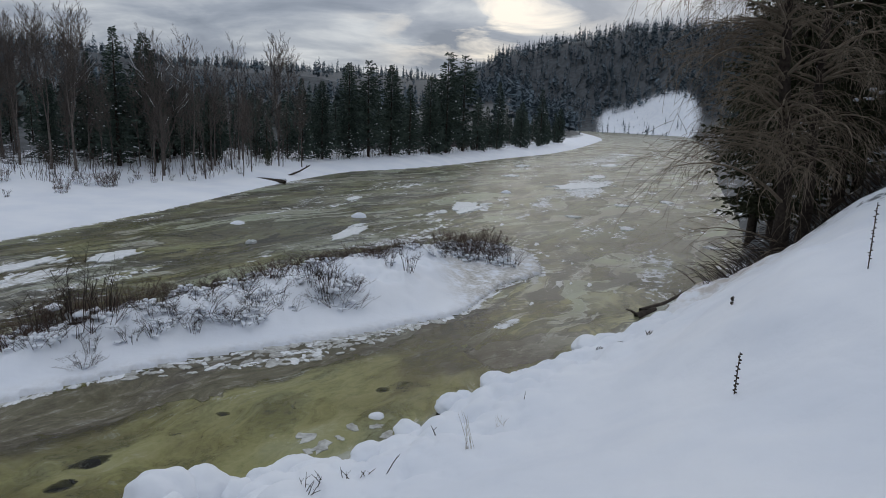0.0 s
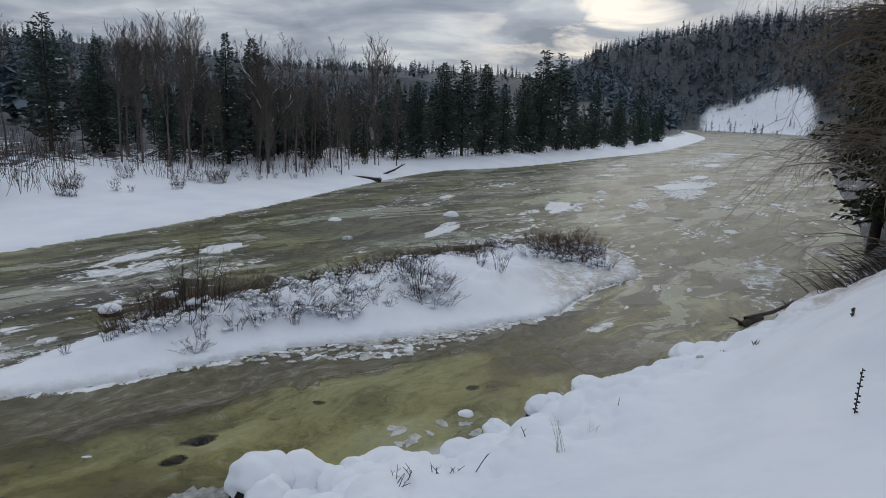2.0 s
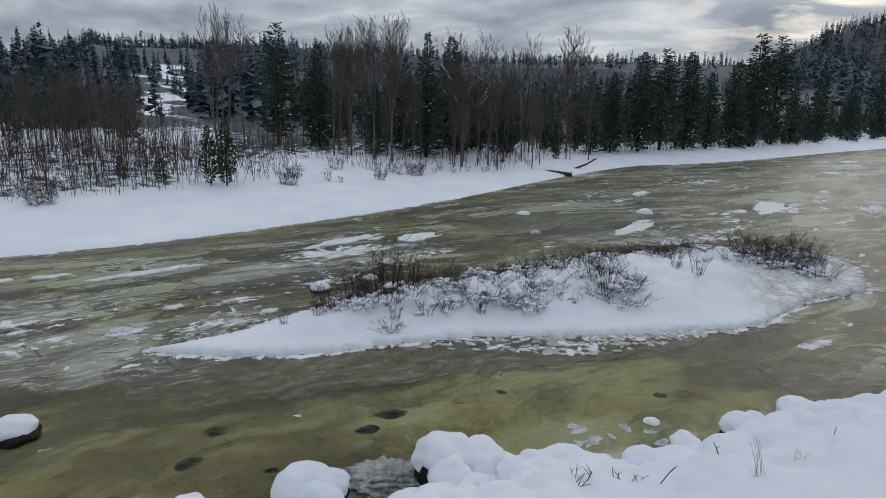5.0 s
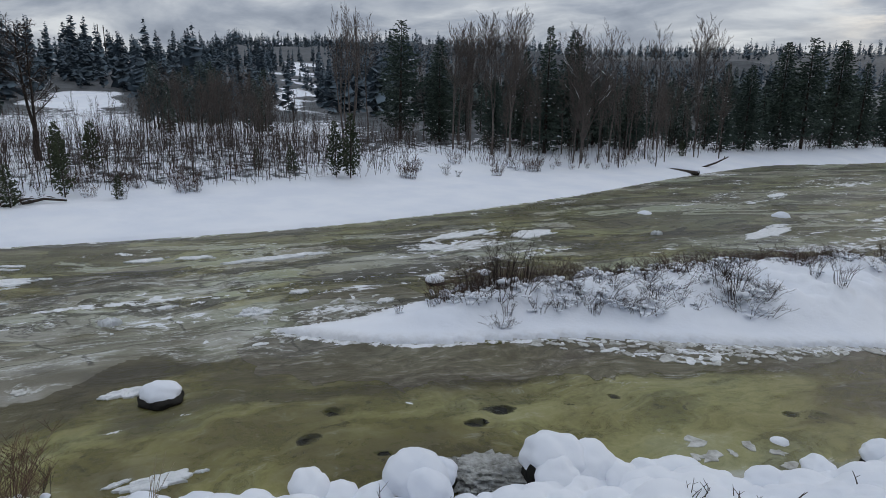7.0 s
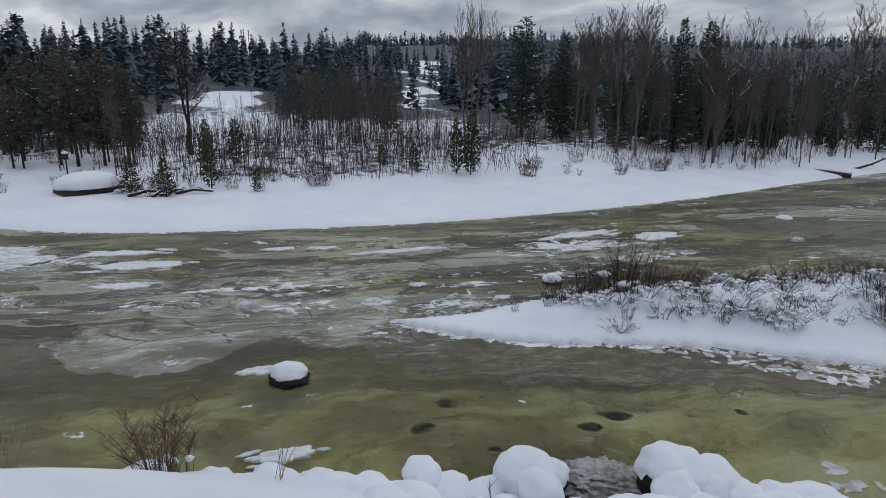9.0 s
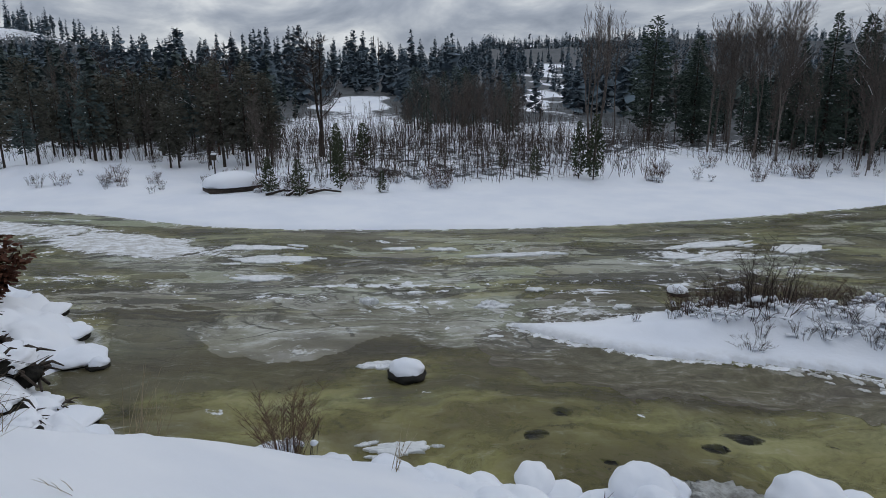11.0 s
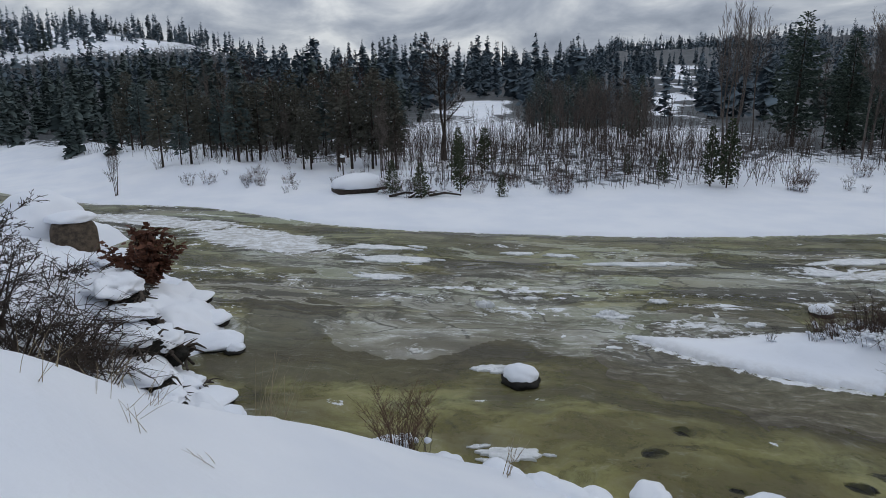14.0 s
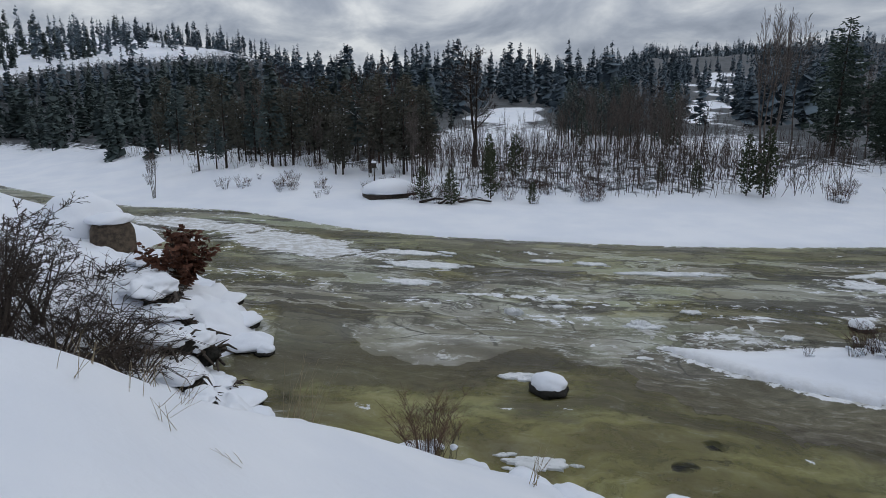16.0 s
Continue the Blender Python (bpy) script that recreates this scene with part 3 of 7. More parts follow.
    hill = np.maximum(0, zc - 3) * rise * smooth01(shore, 4, 75 + 110 * smooth01(r, 450, 600)) * (1 + 0.25 * (fbm(x * 0.012, y * 0.012, 41) - 0.5) + 0.08 * (fbm(x * 0.06, y * 0.06, 43) - 0.5))
    z = z + hill
    # the cut bank above the far bend
    cut = smooth01(az, -19.5, -17) * (1 - smooth01(az, -16.5, -9.9)) * smooth01(r, 440, 480) * (1 - smooth01(r, 700, 760)) * near_side
    z = z + cut * (20 + 8 * (fbm(x * 0.05, y * 0.05, 45) - 0.5)) * smooth01(dn, 1, 36)
    # river bed
    depth = np.minimum(dn, df)
    bed = -0.14 * smooth01(depth, -0.1, 0.25) - 0.26 * smooth01(depth, 0, 2.5) - 0.26 * (fbm(x * 0.5, y * 0.5, 51) - 0.3) * smooth01(depth, 0.2, 1.0)
    z = np.where(wet, bed, z)
    # island
    di = line_dist(x, y, ISLE_L, True)
    on = inside(x, y, ISLE_L)
    ridge = smooth01(di, 0.4, 2.6)
    shrubs = np.clip(fbm(x * 0.8, y * 0.8, 61) - 0.3, 0, 1)
    tip = smooth01(y, 17, 22) * smooth01(x, -2.5, 0.5)
    zi = 0.05 + 0.10 * smooth01(di + 0.25 * (fbm(x * 2, y * 2, 63) - 0.5), 0, 0.3) + (0.42 * ridge + 0.34 * shrubs * ridge) * (1 - 0.8 * tip)
    zi = zi + (0.24 * pillows(x * 1.7, y * 1.7, 65) + 0.15 * pillows(x * 3.4, y * 3.4, 66)) * ridge * (1 - tip) * smooth01(shrubs, 0.05, 0.25) + 0.02 * (fbm(x * 3, y * 3, 67) - 0.5)
    return np.where(on, zi, z)


def open_land(x, y):
    """How far the land is bare of woods: a field, a gully, the snowy ridge downstream."""
    r, az = np.hypot(x, y), np.degrees(np.arctan2(-x, y))
    n, m = fbm(x * 0.05, y * 0.05, 95) - 0.5, fbm(x * 0.018, y * 0.018, 97)
    field = 1 - smooth01(np.hypot((az - 69.0) / 3.6, (r - 132) / 42) + 1.6 * n, 0.8, 1.05)
    gully = (1 - smooth01(np.abs(az - 52.0 + 9 * n), 0.8, 1.6)) * smooth01(r, 80, 110) * (1 - smooth01(r, 380, 430))
    ridge = smooth01(az, 87, 92) * smooth01(r, 250, 330) * smooth01(m, 0.44, 0.56)
    return np.clip(field + gully + ridge, 0, 1)


def ashore(x, y, d):
    """The same bearing, moved out until it lies d metres behind the far shore."""
    k = 1.0
    while k < 1.5:
        p, q = np.array([x * k]), np.array([y * k])
        if not inside(p, q, RIVER_L)[0] and line_dist(p, q, FAR_L)[0] >= d:
            break
        k += 0.015
    return x * k, y * k, k


def polar_sheet(angles, radii):
    a, r = np.meshgrid(np.radians(angles), radii, indexing="ij")
    return -np.sin(a) * r, np.cos(a) * r


def grid_faces(na, nr, keep=None, wrap=False):
    i, j = np.meshgrid(np.arange(na if wrap else na - 1), np.arange(nr - 1), indexing="ij")
    i2 = (i + 1) % na
    f = np.stack([i * nr + j, i * nr + j + 1, i2 * nr + j + 1, i2 * nr + j], -1).reshape(-1, 4)
    return f if keep is None else f[keep.reshape(-1)[f].any(1)]


def sheet_object(name, x, y, z, faces, material, attrs):
    used = np.unique(faces)
    back = np.full(x.size, -1)
    back[used] = np.arange(used.size)
    v = np.stack([x.reshape(-1), y.reshape(-1), z.reshape(-1)], -1)[used]
    me = bpy.data.meshes.new(name)
    f = back[faces]
    me.vertices.add(len(v))
    me.vertices.foreach_set("co", v.reshape(-1))
    me.loops.add(f.size)
    me.loops.foreach_set("vertex_index", f.reshape(-1))
    me.polygons.add(len(f))
    me.polygons.foreach_set("loop_start", np.arange(0, f.size, 4))
    me.polygons.foreach_set("loop_total", np.full(len(f), 4))
    me.update(calc_edges=True)
    me.polygons.foreach_set("use_smooth", np.ones(len(f), dtype=bool))
    for key, val in attrs.items():
        val = np.asarray(val)
        if val.shape[-1] == 3 and val.ndim == x.ndim + 1:
            me.attributes.new(key, "FLOAT_VECTOR", "POINT").data.foreach_set("vector", val.reshape(-1, 3)[used].reshape(-1))
        else:
            me.attributes.new(key, "FLOAT", "POINT").data.foreach_set("value", val.reshape(-1)[used])
    me.materials.append(material)
    me.validate()
    return new(name, me)


# ---------------------------------------------------------------- ground: one sheet to the horizon
angles = np.concatenate([np.arange(-180, -48, 4.0), np.arange(-48, 120, 0.3), np.arange(120, 180, 4.0)])
radii = np.concatenate([[0.02], 0.6 * 1.035 ** np.arange(62), 5.1 * 1.0115 ** np.arange(224), 66.2 * 1.031 ** np.arange(124)])
gx, gy = polar_sheet(angles, radii)
gzz = ground_z(gx.reshape(-1), gy.reshape(-1)).reshape(gx.shape)
flat = gx.reshape(-1), gy.reshape(-1)
g_df, g_dn = line_dist(*flat, FAR_L).reshape(gx.shape), line_dist(*flat, NEAR_L).reshape(gx.shape)
g_near = g_dn < g_df
sand = np.exp(-(((gx - 8.4) / 2.6) ** 2 + ((gy - 22.2) / 3.0) ** 2)) * smooth01(g_dn, 0.05, 0.5) * g_near
g_r, g_az = np.hypot(gx, gy), np.degrees(np.arctan2(-gx, gy))
clearing = open_land(gx, gy)
# darker floor where the woods stand, twig-strewn in the thicket
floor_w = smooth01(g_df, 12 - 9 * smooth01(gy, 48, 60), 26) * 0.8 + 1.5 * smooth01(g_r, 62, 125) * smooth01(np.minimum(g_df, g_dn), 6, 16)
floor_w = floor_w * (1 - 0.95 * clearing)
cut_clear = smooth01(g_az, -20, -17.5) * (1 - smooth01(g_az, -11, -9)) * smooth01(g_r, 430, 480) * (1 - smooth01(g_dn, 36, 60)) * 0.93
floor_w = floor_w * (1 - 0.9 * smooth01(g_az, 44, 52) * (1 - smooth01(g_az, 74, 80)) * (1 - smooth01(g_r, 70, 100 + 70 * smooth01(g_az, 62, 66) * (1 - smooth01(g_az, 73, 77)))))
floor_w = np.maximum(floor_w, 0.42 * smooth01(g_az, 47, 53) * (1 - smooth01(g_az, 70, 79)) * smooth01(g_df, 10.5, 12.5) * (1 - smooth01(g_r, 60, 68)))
# dark ground on the added unseen hillside, so it throws little light back
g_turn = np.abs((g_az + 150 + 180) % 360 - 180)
dark_floor = np.where(g_near, np.maximum((1 - smooth01(g_turn, 60, 85)) * smooth01(g_r, 11, 18), np.maximum(smooth01(gx + gy * 0.2, 13, 18) * smooth01(gy, 8, 16) * 0.9, 1.5 * smooth01(g_r, 300, 420))) * (1 - cut_clear), floor_w)
g_isle = inside(gx.reshape(-1), gy.reshape(-1), ISLE_L).reshape(gx.shape)
slush = g_isle * smooth01(gx + 0.25 * (gy - 20), -1.2, 0.8) * (1 - 0.8 * np.exp(-((gx / 1.6) ** 2 + ((gy - 26.5) / 1.6) ** 2)))
slush = np.maximum(slush, g_isle * 0.3 * (1 - smooth01(line_dist(gx.reshape(-1), gy.reshape(-1), ISLE_L, True).reshape(gx.shape), 0.1, 0.6)))
ground = sheet_object("ground", gx, gy, gzz, grid_faces(len(angles), len(radii), None, True), GROUND, {"sand": sand, "dark_floor": dark_floor, "slush": slush})
tagged(ground, "snow-covered river valley with banks, island and wooded hills", "ground", kind="structure")

def gz(x, y):
    """Height of the finished ground sheet."""
    r, a = math.hypot(x, y), math.degrees(math.atan2(-x, y))
    i = min(max(int(np.searchsorted(angles, a)) - 1, 0), len(angles) - 2)
    j = min(max(int(np.searchsorted(radii, r)) - 1, 0), len(radii) - 2)
    u = min(max((a - angles[i]) / (angles[i + 1] - angles[i]), 0), 1)
    v = min(max((r - radii[j]) / (radii[j + 1] - radii[j]), 0), 1)
    return float((gzz[i, j] * (1 - v) + gzz[i, j + 1] * v) * (1 - u) + (gzz[i + 1, j] * (1 - v) + gzz[i + 1, j + 1] * v) * u)


# ---------------------------------------------------------------- river surface
wa = np.arange(-46, 122, 0.3)
wr = np.concatenate([4.6 * 1.009 ** np.arange(290), 62.3 * 1.03 ** np.arange(90)])
wx, wy = polar_sheet(wa, wr)
flat = wx.reshape(-1), wy.reshape(-1)
w_df, w_s = (v.reshape(wx.shape) for v in line_dist(*flat, FAR_L, arc=True))
w_dn = line_dist(*flat, NEAR_L).reshape(wx.shape)
w_di = line_dist(*flat, ISLE_L, True).reshape(wx.shape)
w_in = inside(*flat, RIVER_L).reshape(wx.shape)
# x, y, direction of the long axis, half length, half width, strength
LEADS = [ (-18.5, 17.2, 65, 3.0, 0.75, 1.0),
         (-11.3, 32.2, 60, 5.5, 1.5, 1.0), (-13.5, 24.0, 60, 2.4, 0.6, 0.9), (-26.5, 7.0, 48, 2.0, 0.5, 0.7), (2.2, 17.5, 45, 2.0, 0.4, 0.6), (5, 40, 68, 6, 1.1, 0.9), (0, 51, 72, 8, 1.3, 0.85), (8, 70, 72, 12, 2.4, 0.85), (12, 34, 60, 3, 0.8, 0.7), (5, 31, 55, 3, 0.6, 0.7), (21, 92, 72, 14, 2.6, 0.8), (30, 130, 72, 25, 4, 0.8), (-13, 46, 75, 6, 1.0, 0.8), (-10.3, 6.6, 35, 1.8, 0.35, 0.5), (-24, 2.0, 45, 3.0, 0.5, 0.6), (6.0, 19.0, 50, 1.6, 0.5, 0.6)]
FROST = [(-15.6, 4.6, 62, 4.2, 1.5, 1.0), (-13.8, 8.8, 55, 4.2, 2.4, 1.0), (3.5, 24.0, 60, 3.5, 2.2, 0.4), (-26.0, 2.0, 35, 6.0, 2.6, 0.9), (9.0, 28.0, 62, 4.0, 1.6, 0.4), (-2.0, 60.0, 70, 40, 9.0, 0.4), (20.0, 110, 72, 80, 16, 0.5),
         (60, 300, 72, 160, 60, 0.7), (-19.0, 9.0, 60, 5.0, 2.0, 0.7), (-6.0, 30.0, 50, 5.0, 1.6, 0.8), (-4.8, 12.8, 42, 5.0, 0.7, 0.25), (-14.5, 20.5, 62, 7.0, 1.6, 0.7), (-19, 5, 55, 5, 2.5, 0.6), (-3.2, 10.9, 45, 1.2, 0.6, 0.3)]
CRUST = [(-29.0, 0.4, 38, 6.0, 2.3, 1.0), (-36.0, -4.6, 48, 7.0, 1.6, 0.95), (-25, 3.6, 40, 2.6, 0.4, 0.6), (-13.4, 11.0, 45, 2.0, 0.9, 0.62), (-14.4, 12.6, 60, 2.2, 0.6, 0.55), (-4.3, 14.9, 38, 3.8, 0.4, 0.58), (-15.7, 19.6, 62, 3.4, 1.0, 0.8),
         (8.2, 29.0, 60, 2.4, 1.2, 0.6), (-4.0, 29.8, 45, 5.0, 0.8, 0.7), (10.5, 62.0, 80, 14.0, 2.6, 0.8), (0.0, 43.0, 75, 3.6, 1.0, 0.75), (24, 120, 72, 60, 6, 0.55), (5, 48, 75, 6, 1.2, 0.7), (13, 66, 72, 9, 1.6, 0.7), (-6, 56, 74, 7, 1.2, 0.65), (8, 35, 62, 3.5, 0.7, 0.6), (-12, 38, 70, 4, 0.6, 0.6), (1.9, 25.8, 70, 2.6, 1.0, 0.62), (-18.3, 7.2, 58, 4.4, 0.32, 0.75), (-15.8, 7.4, 60, 3.4, 0.8, 0.48),
         (-8.0, 8.3, 30, 0.45, 0.16, 0.56), (-12.1, 1.2, 47, 0.45, 0.16, 0.56), (-8.0, 8.2, 64, 0.45, 0.16, 0.56), (-10.8, 5.2, 41, 0.45, 0.16, 0.56), (1.0, 18.2, 58, 1.0, 0.4, 0.74), (-7.9, 8.3, 35, 0.45, 0.16, 0.56), (-12.2, 1.2, 52, 0.45, 0.16, 0.56), (-11.2, 4.0, 69, 0.45, 0.16, 0.56)]

MURK = [(-9.0, 10.2, 40, 4.4, 1.3, 1.2), (-4.4, 14.4, 39, 4.6, 0.95, 1.15), (-13.5, 5.6, 48, 3.6, 0.8, 0.6), (3.6, 19.6, 62, 2.8, 0.9, 0.62), (-10.8, 4.6, 40, 2.0, 0.6, 0.5), (-18.6, 3.0, 55, 4.0, 0.5, 0.5),
        (-13.0, 14.2, 55, 4.0, 0.8, 0.6), (0.6, 15.2, 42, 2.2, 0.5, 0.6), (-20.5, 7.6, 55, 3.0, 0.5, 0.5), (-9.0, 25.5, 58, 6.0, 0.7, 0.6)]


def lenses(table, seed):
    out = np.zeros(wx.shape)
    jx, jy = (fbm(wx * 0.7, wy * 0.7, seed) - 0.5) * 1.6, (fbm(wx * 0.7, wy * 0.7, seed + 9) - 0.5) * 1.6
    for cx, cy, way, hl, hw, k in table:
        c, s = math.cos(radians(way)), math.sin(radians(way))
        f = min(1.0, hw)
        dx, dy = wx - cx + jx * f, wy - cy + jy * f
        d = np.sqrt(((dx * c + dy * s) / hl) ** 2 + ((dy * c - dx * s) / hw) ** 2)
        out = np.maximum(out, k * (1 - smooth01(d, 0.25, 1.35)))
    return out


# stretches of the surface, as outlines on the plan: dark clear water, brown slush, deep brown pools, pale thick slabs
POOLS = [([(-15.5, -1.6), (-16.2, -0.9), (-17.0, -0.5), (-18.9, -0.3), (-21.1, -1.1), (-22.7, -1.7), (-21.8, 0.5), (-19.8, 1.2), (-19.0, 2.7), (-17.8, 2.4), (-16.8, 1.6), (-15.6, 1.5), (-14.7, 1.7), (-14.2, 2.9), (-14.1, 3.6), (-13.8, 1.8), (-13.9, 0.6), (-13.3, -0.3), (-12.9, -0.5)], 1.0, 0.5),
         ([(-18.6, 14.0), (-19.5, 15.6), (-18.8, 17.3), (-17.3, 19.3), (-15.6, 19.4), (-17.1, 16.9), (-17.4, 14.9)], 1.0, 0.2),
         ([(-10.1, 27.2), (-11.0, 30.8), (-10.2, 34.7), (-7.9, 36.9), (-8.2, 32.5), (-8.8, 29.4)], 1.0, 0.3)]
SLUSH = [([(-12.4, 7.4), (-13.2, 8.3), (-12.2, 9.3), (-9.3, 11.5), (-7.8, 13.0), (-6.1, 14.8), (-3.3, 17.0), (-0.1, 20.1), (-0.0, 18.8), (-2.6, 15.3), (-3.5, 14.7), (-4.8, 12.8), (-5.9, 11.8), (-7.0, 11.2), (-7.8, 10.1), (-8.3, 8.8), (-9.2, 8.4), (-10.5, 7.6), (-11.0, 7.3), (-11.5, 7.1)], 1.0, 0.12),
         ([(-14.4, 10.7), (-14.8, 11.8), (-14.3, 13.7), (-12.8, 14.0), (-11.4, 13.2), (-11.6, 11.1), (-12.4, 10.2), (-13.2, 10.0)], 0.9, 0.2),
         ([(0.1, 15.8), (1.5, 17.0), (3.2, 17.8), (3.0, 16.9), (2.0, 15.6), (0.8, 14.6), (0.4, 14.9)], 0.75, 0.25)]
DEEPS = [([(-16.8, 0.5), (-15.3, 1.8), (-14.5, 3.6), (-14.3, 5.1), (-14.9, 6.6), (-13.8, 7.0), (-12.5, 5.7), (-12.6, 4.7), (-12.1, 4.0), (-12.5, 2.4), (-13.0, 1.0), (-13.6, 0.2)], 0.85, 0.5),
         (POOLS[0][0], 0.95, 0.6),
         (SLUSH[2][0], 0.95, 0.3),
         ([(-14.2, 3.8), (-13.8, 4.7), (-14.3, 5.9), (-14.8, 6.9), (-14.2, 7.6), (-13.9, 6.6), (-13.2, 5.7), (-13.2, 4.6), (-13.1, 3.4)], 0.9, 0.45),
         ([(-11.2, 4.9), (-11.4, 5.7), (-12.0, 6.8), (-11.8, 7.4), (-10.9, 7.3), (-10.0, 7.8), (-10.4, 6.7), (-10.4, 5.6), (-10.5, 4.7), (-11.2, 3.8), (-11.5, 4.0)], 0.75, 0.5),
         ([(-18.8, 0.7), (-17.5, 2.4), (-16.5, 1.8), (-15.9, 1.1), (-14.6, 0.5), (-14.2, 0.3)], 0.9, 0.4),
         ([(-11.0, 6.0), (-9.8, 7.5), (-7.7, 10.0), (-6.1, 11.5), (-6.0, 11.3), (-7.6, 9.4), (-9.1, 7.6), (-10.0, 6.4)], 0.8, 0.3)]
SLABS = [([(-16.9, 1.8), (-17.3, 2.4), (-17.2, 3.7), (-15.8, 5.3), (-14.8, 7.3), (-14.1, 6.4), (-13.8, 3.7), (-14.4, 2.4), (-15.1, 1.8)], 1.0, 0.10),
         ([(-20.2, 1.8), (-19.2, 4.4), (-16.6, 7.0), (-14.5, 8.3), (-12.7, 8.5), (-13.1, 7.5), (-14.3, 6.1), (-14.2, 4.6), (-15.2, 3.1), (-17.4, 2.6)], 0.7, 0.35),
         ([(2.1, 26.3), (5.4, 32.4), (5.1, 26.1), (4.3, 22.4), (2.5, 20.6), (1.2, 20.9), (1.9, 23.4)], 0.6, 0.4),
         ([(-17.8, 13.6), (-16.6, 17.1), (-13.8, 19.3), (-13.2, 17.8), (-14.6, 15.0), (-15.8, 12.5)], 0.7, 0.4)]


def patches(table, seed):
    """How far each point of the surface lies within the outlines, with ragged rims."""
    out = np.zeros(wx.shape)
    jx, jy = (fbm(wx * 1.1, wy * 1.1, seed, 5, 0.6) - 0.5) * 1.1, (fbm(wx * 1.1, wy * 1.1, seed + 9, 5, 0.6) - 0.5) * 1.1
    px, py = (wx + jx).reshape(-1), (wy + jy).reshape(-1)
    for points, k, soft in table:
        line = rounded(points, True)
        d = line_dist(px, py, line, True) * np.where(inside(px, py, line), 1, -1)
        out = np.maximum(out, k * smooth01(d.reshape(wx.shape), -soft, soft))
    return out


# stones just under the surface: x, y, radius; the ice stays thin and clear over them
SUNKEN = [(-8.7, 7.1, 0.30), (-8.4, 6.15, 0.25), (-6.5, 9.4, 0.32), (-6.4, 8.6, 0.22), (-5.4, 10.5, 0.20), (-1.3, 13.3, 0.30), (-1.8, 13.0, 0.18), (-12.6, 2.7, 0.20), (-7.0, 6.8, 0.14), (0.0, 16.1, 0.16),
          (-4.8, 11.4, 0.15), (-10.2, 6.6, 0.14), (-3.6, 12.2, 0.13)]
over = [(x, y, 35, 2.0 * q, 1.5 * q, 0.47) for x, y, q in SUNKEN]
slab_a, slush_a, deep_a = patches(SLABS, 131), patches(SLUSH, 137), patches(DEEPS, 141)
lead, frost, crust = np.maximum(np.maximum(lenses(LEADS, 71), patches(POOLS, 135)), lenses(over, 72)), np.maximum(lenses(FROST, 73), 0.45 * slab_a), lenses(CRUST, 75)
far_frost = smooth01(wy, 24, 80) * 0.28
frost = np.maximum(frost, far_frost)
frost = np.maximum(frost, 0.5 * (1 - smooth01(w_dn, 0.1, 0.8)))
crust = np.maximum(crust, 0.62 * (1 - smooth01(w_df, 0.0, 0.7)))
crust = np.maximum(crust, 0.7 * (1 - smooth01(w_di, 0.0, 0.5)))
crust = np.maximum(crust, 0.26 * smooth01(wy, 30, 80))
lead = lead * (1 - np.clip(crust * 1.2, 0, 1)) * (1 - slab_a)
# scattered white crust, drawn out along the current
crust = np.maximum(crust, smooth01(np.hypot(wx, wy), 13.5, 20) * (1 - 0.7 * lead) * np.clip(2.2 * (fbm(w_s * 0.22, w_df * 0.8, 151, 4) - 0.40), 0, 0.50))
ca, sa = math.cos(radians(60)), math.sin(radians(60))
flow = np.stack([wx * ca + wy * sa, wy * ca - wx * sa, np.zeros(wx.shape)], -1)
wz = 0.012 * (fbm(w_s * 0.6, w_df * 2.2, 81) - 0.5) + 0.03 * crust * fbm(wx * 4, wy * 4, 83)
keep = w_in | (w_dn < 1.0) | (w_df < 0.5)
river = sheet_object("river", wx, wy, wz, grid_faces(len(wa), len(wr), keep), RIVER, {"flow": flow, "lead": lead, "frost": frost, "crust": crust, "murk": np.maximum(0.55 * lenses(MURK, 77), slush_a), "deep": deep_a, "slab": slab_a, "far": 0.35 + 0.65 * smooth01(np.hypot(wx, wy), 13, 42)})
tagged(river, "half-frozen olive-green river with slush and thin ice", "river", kind="structure")

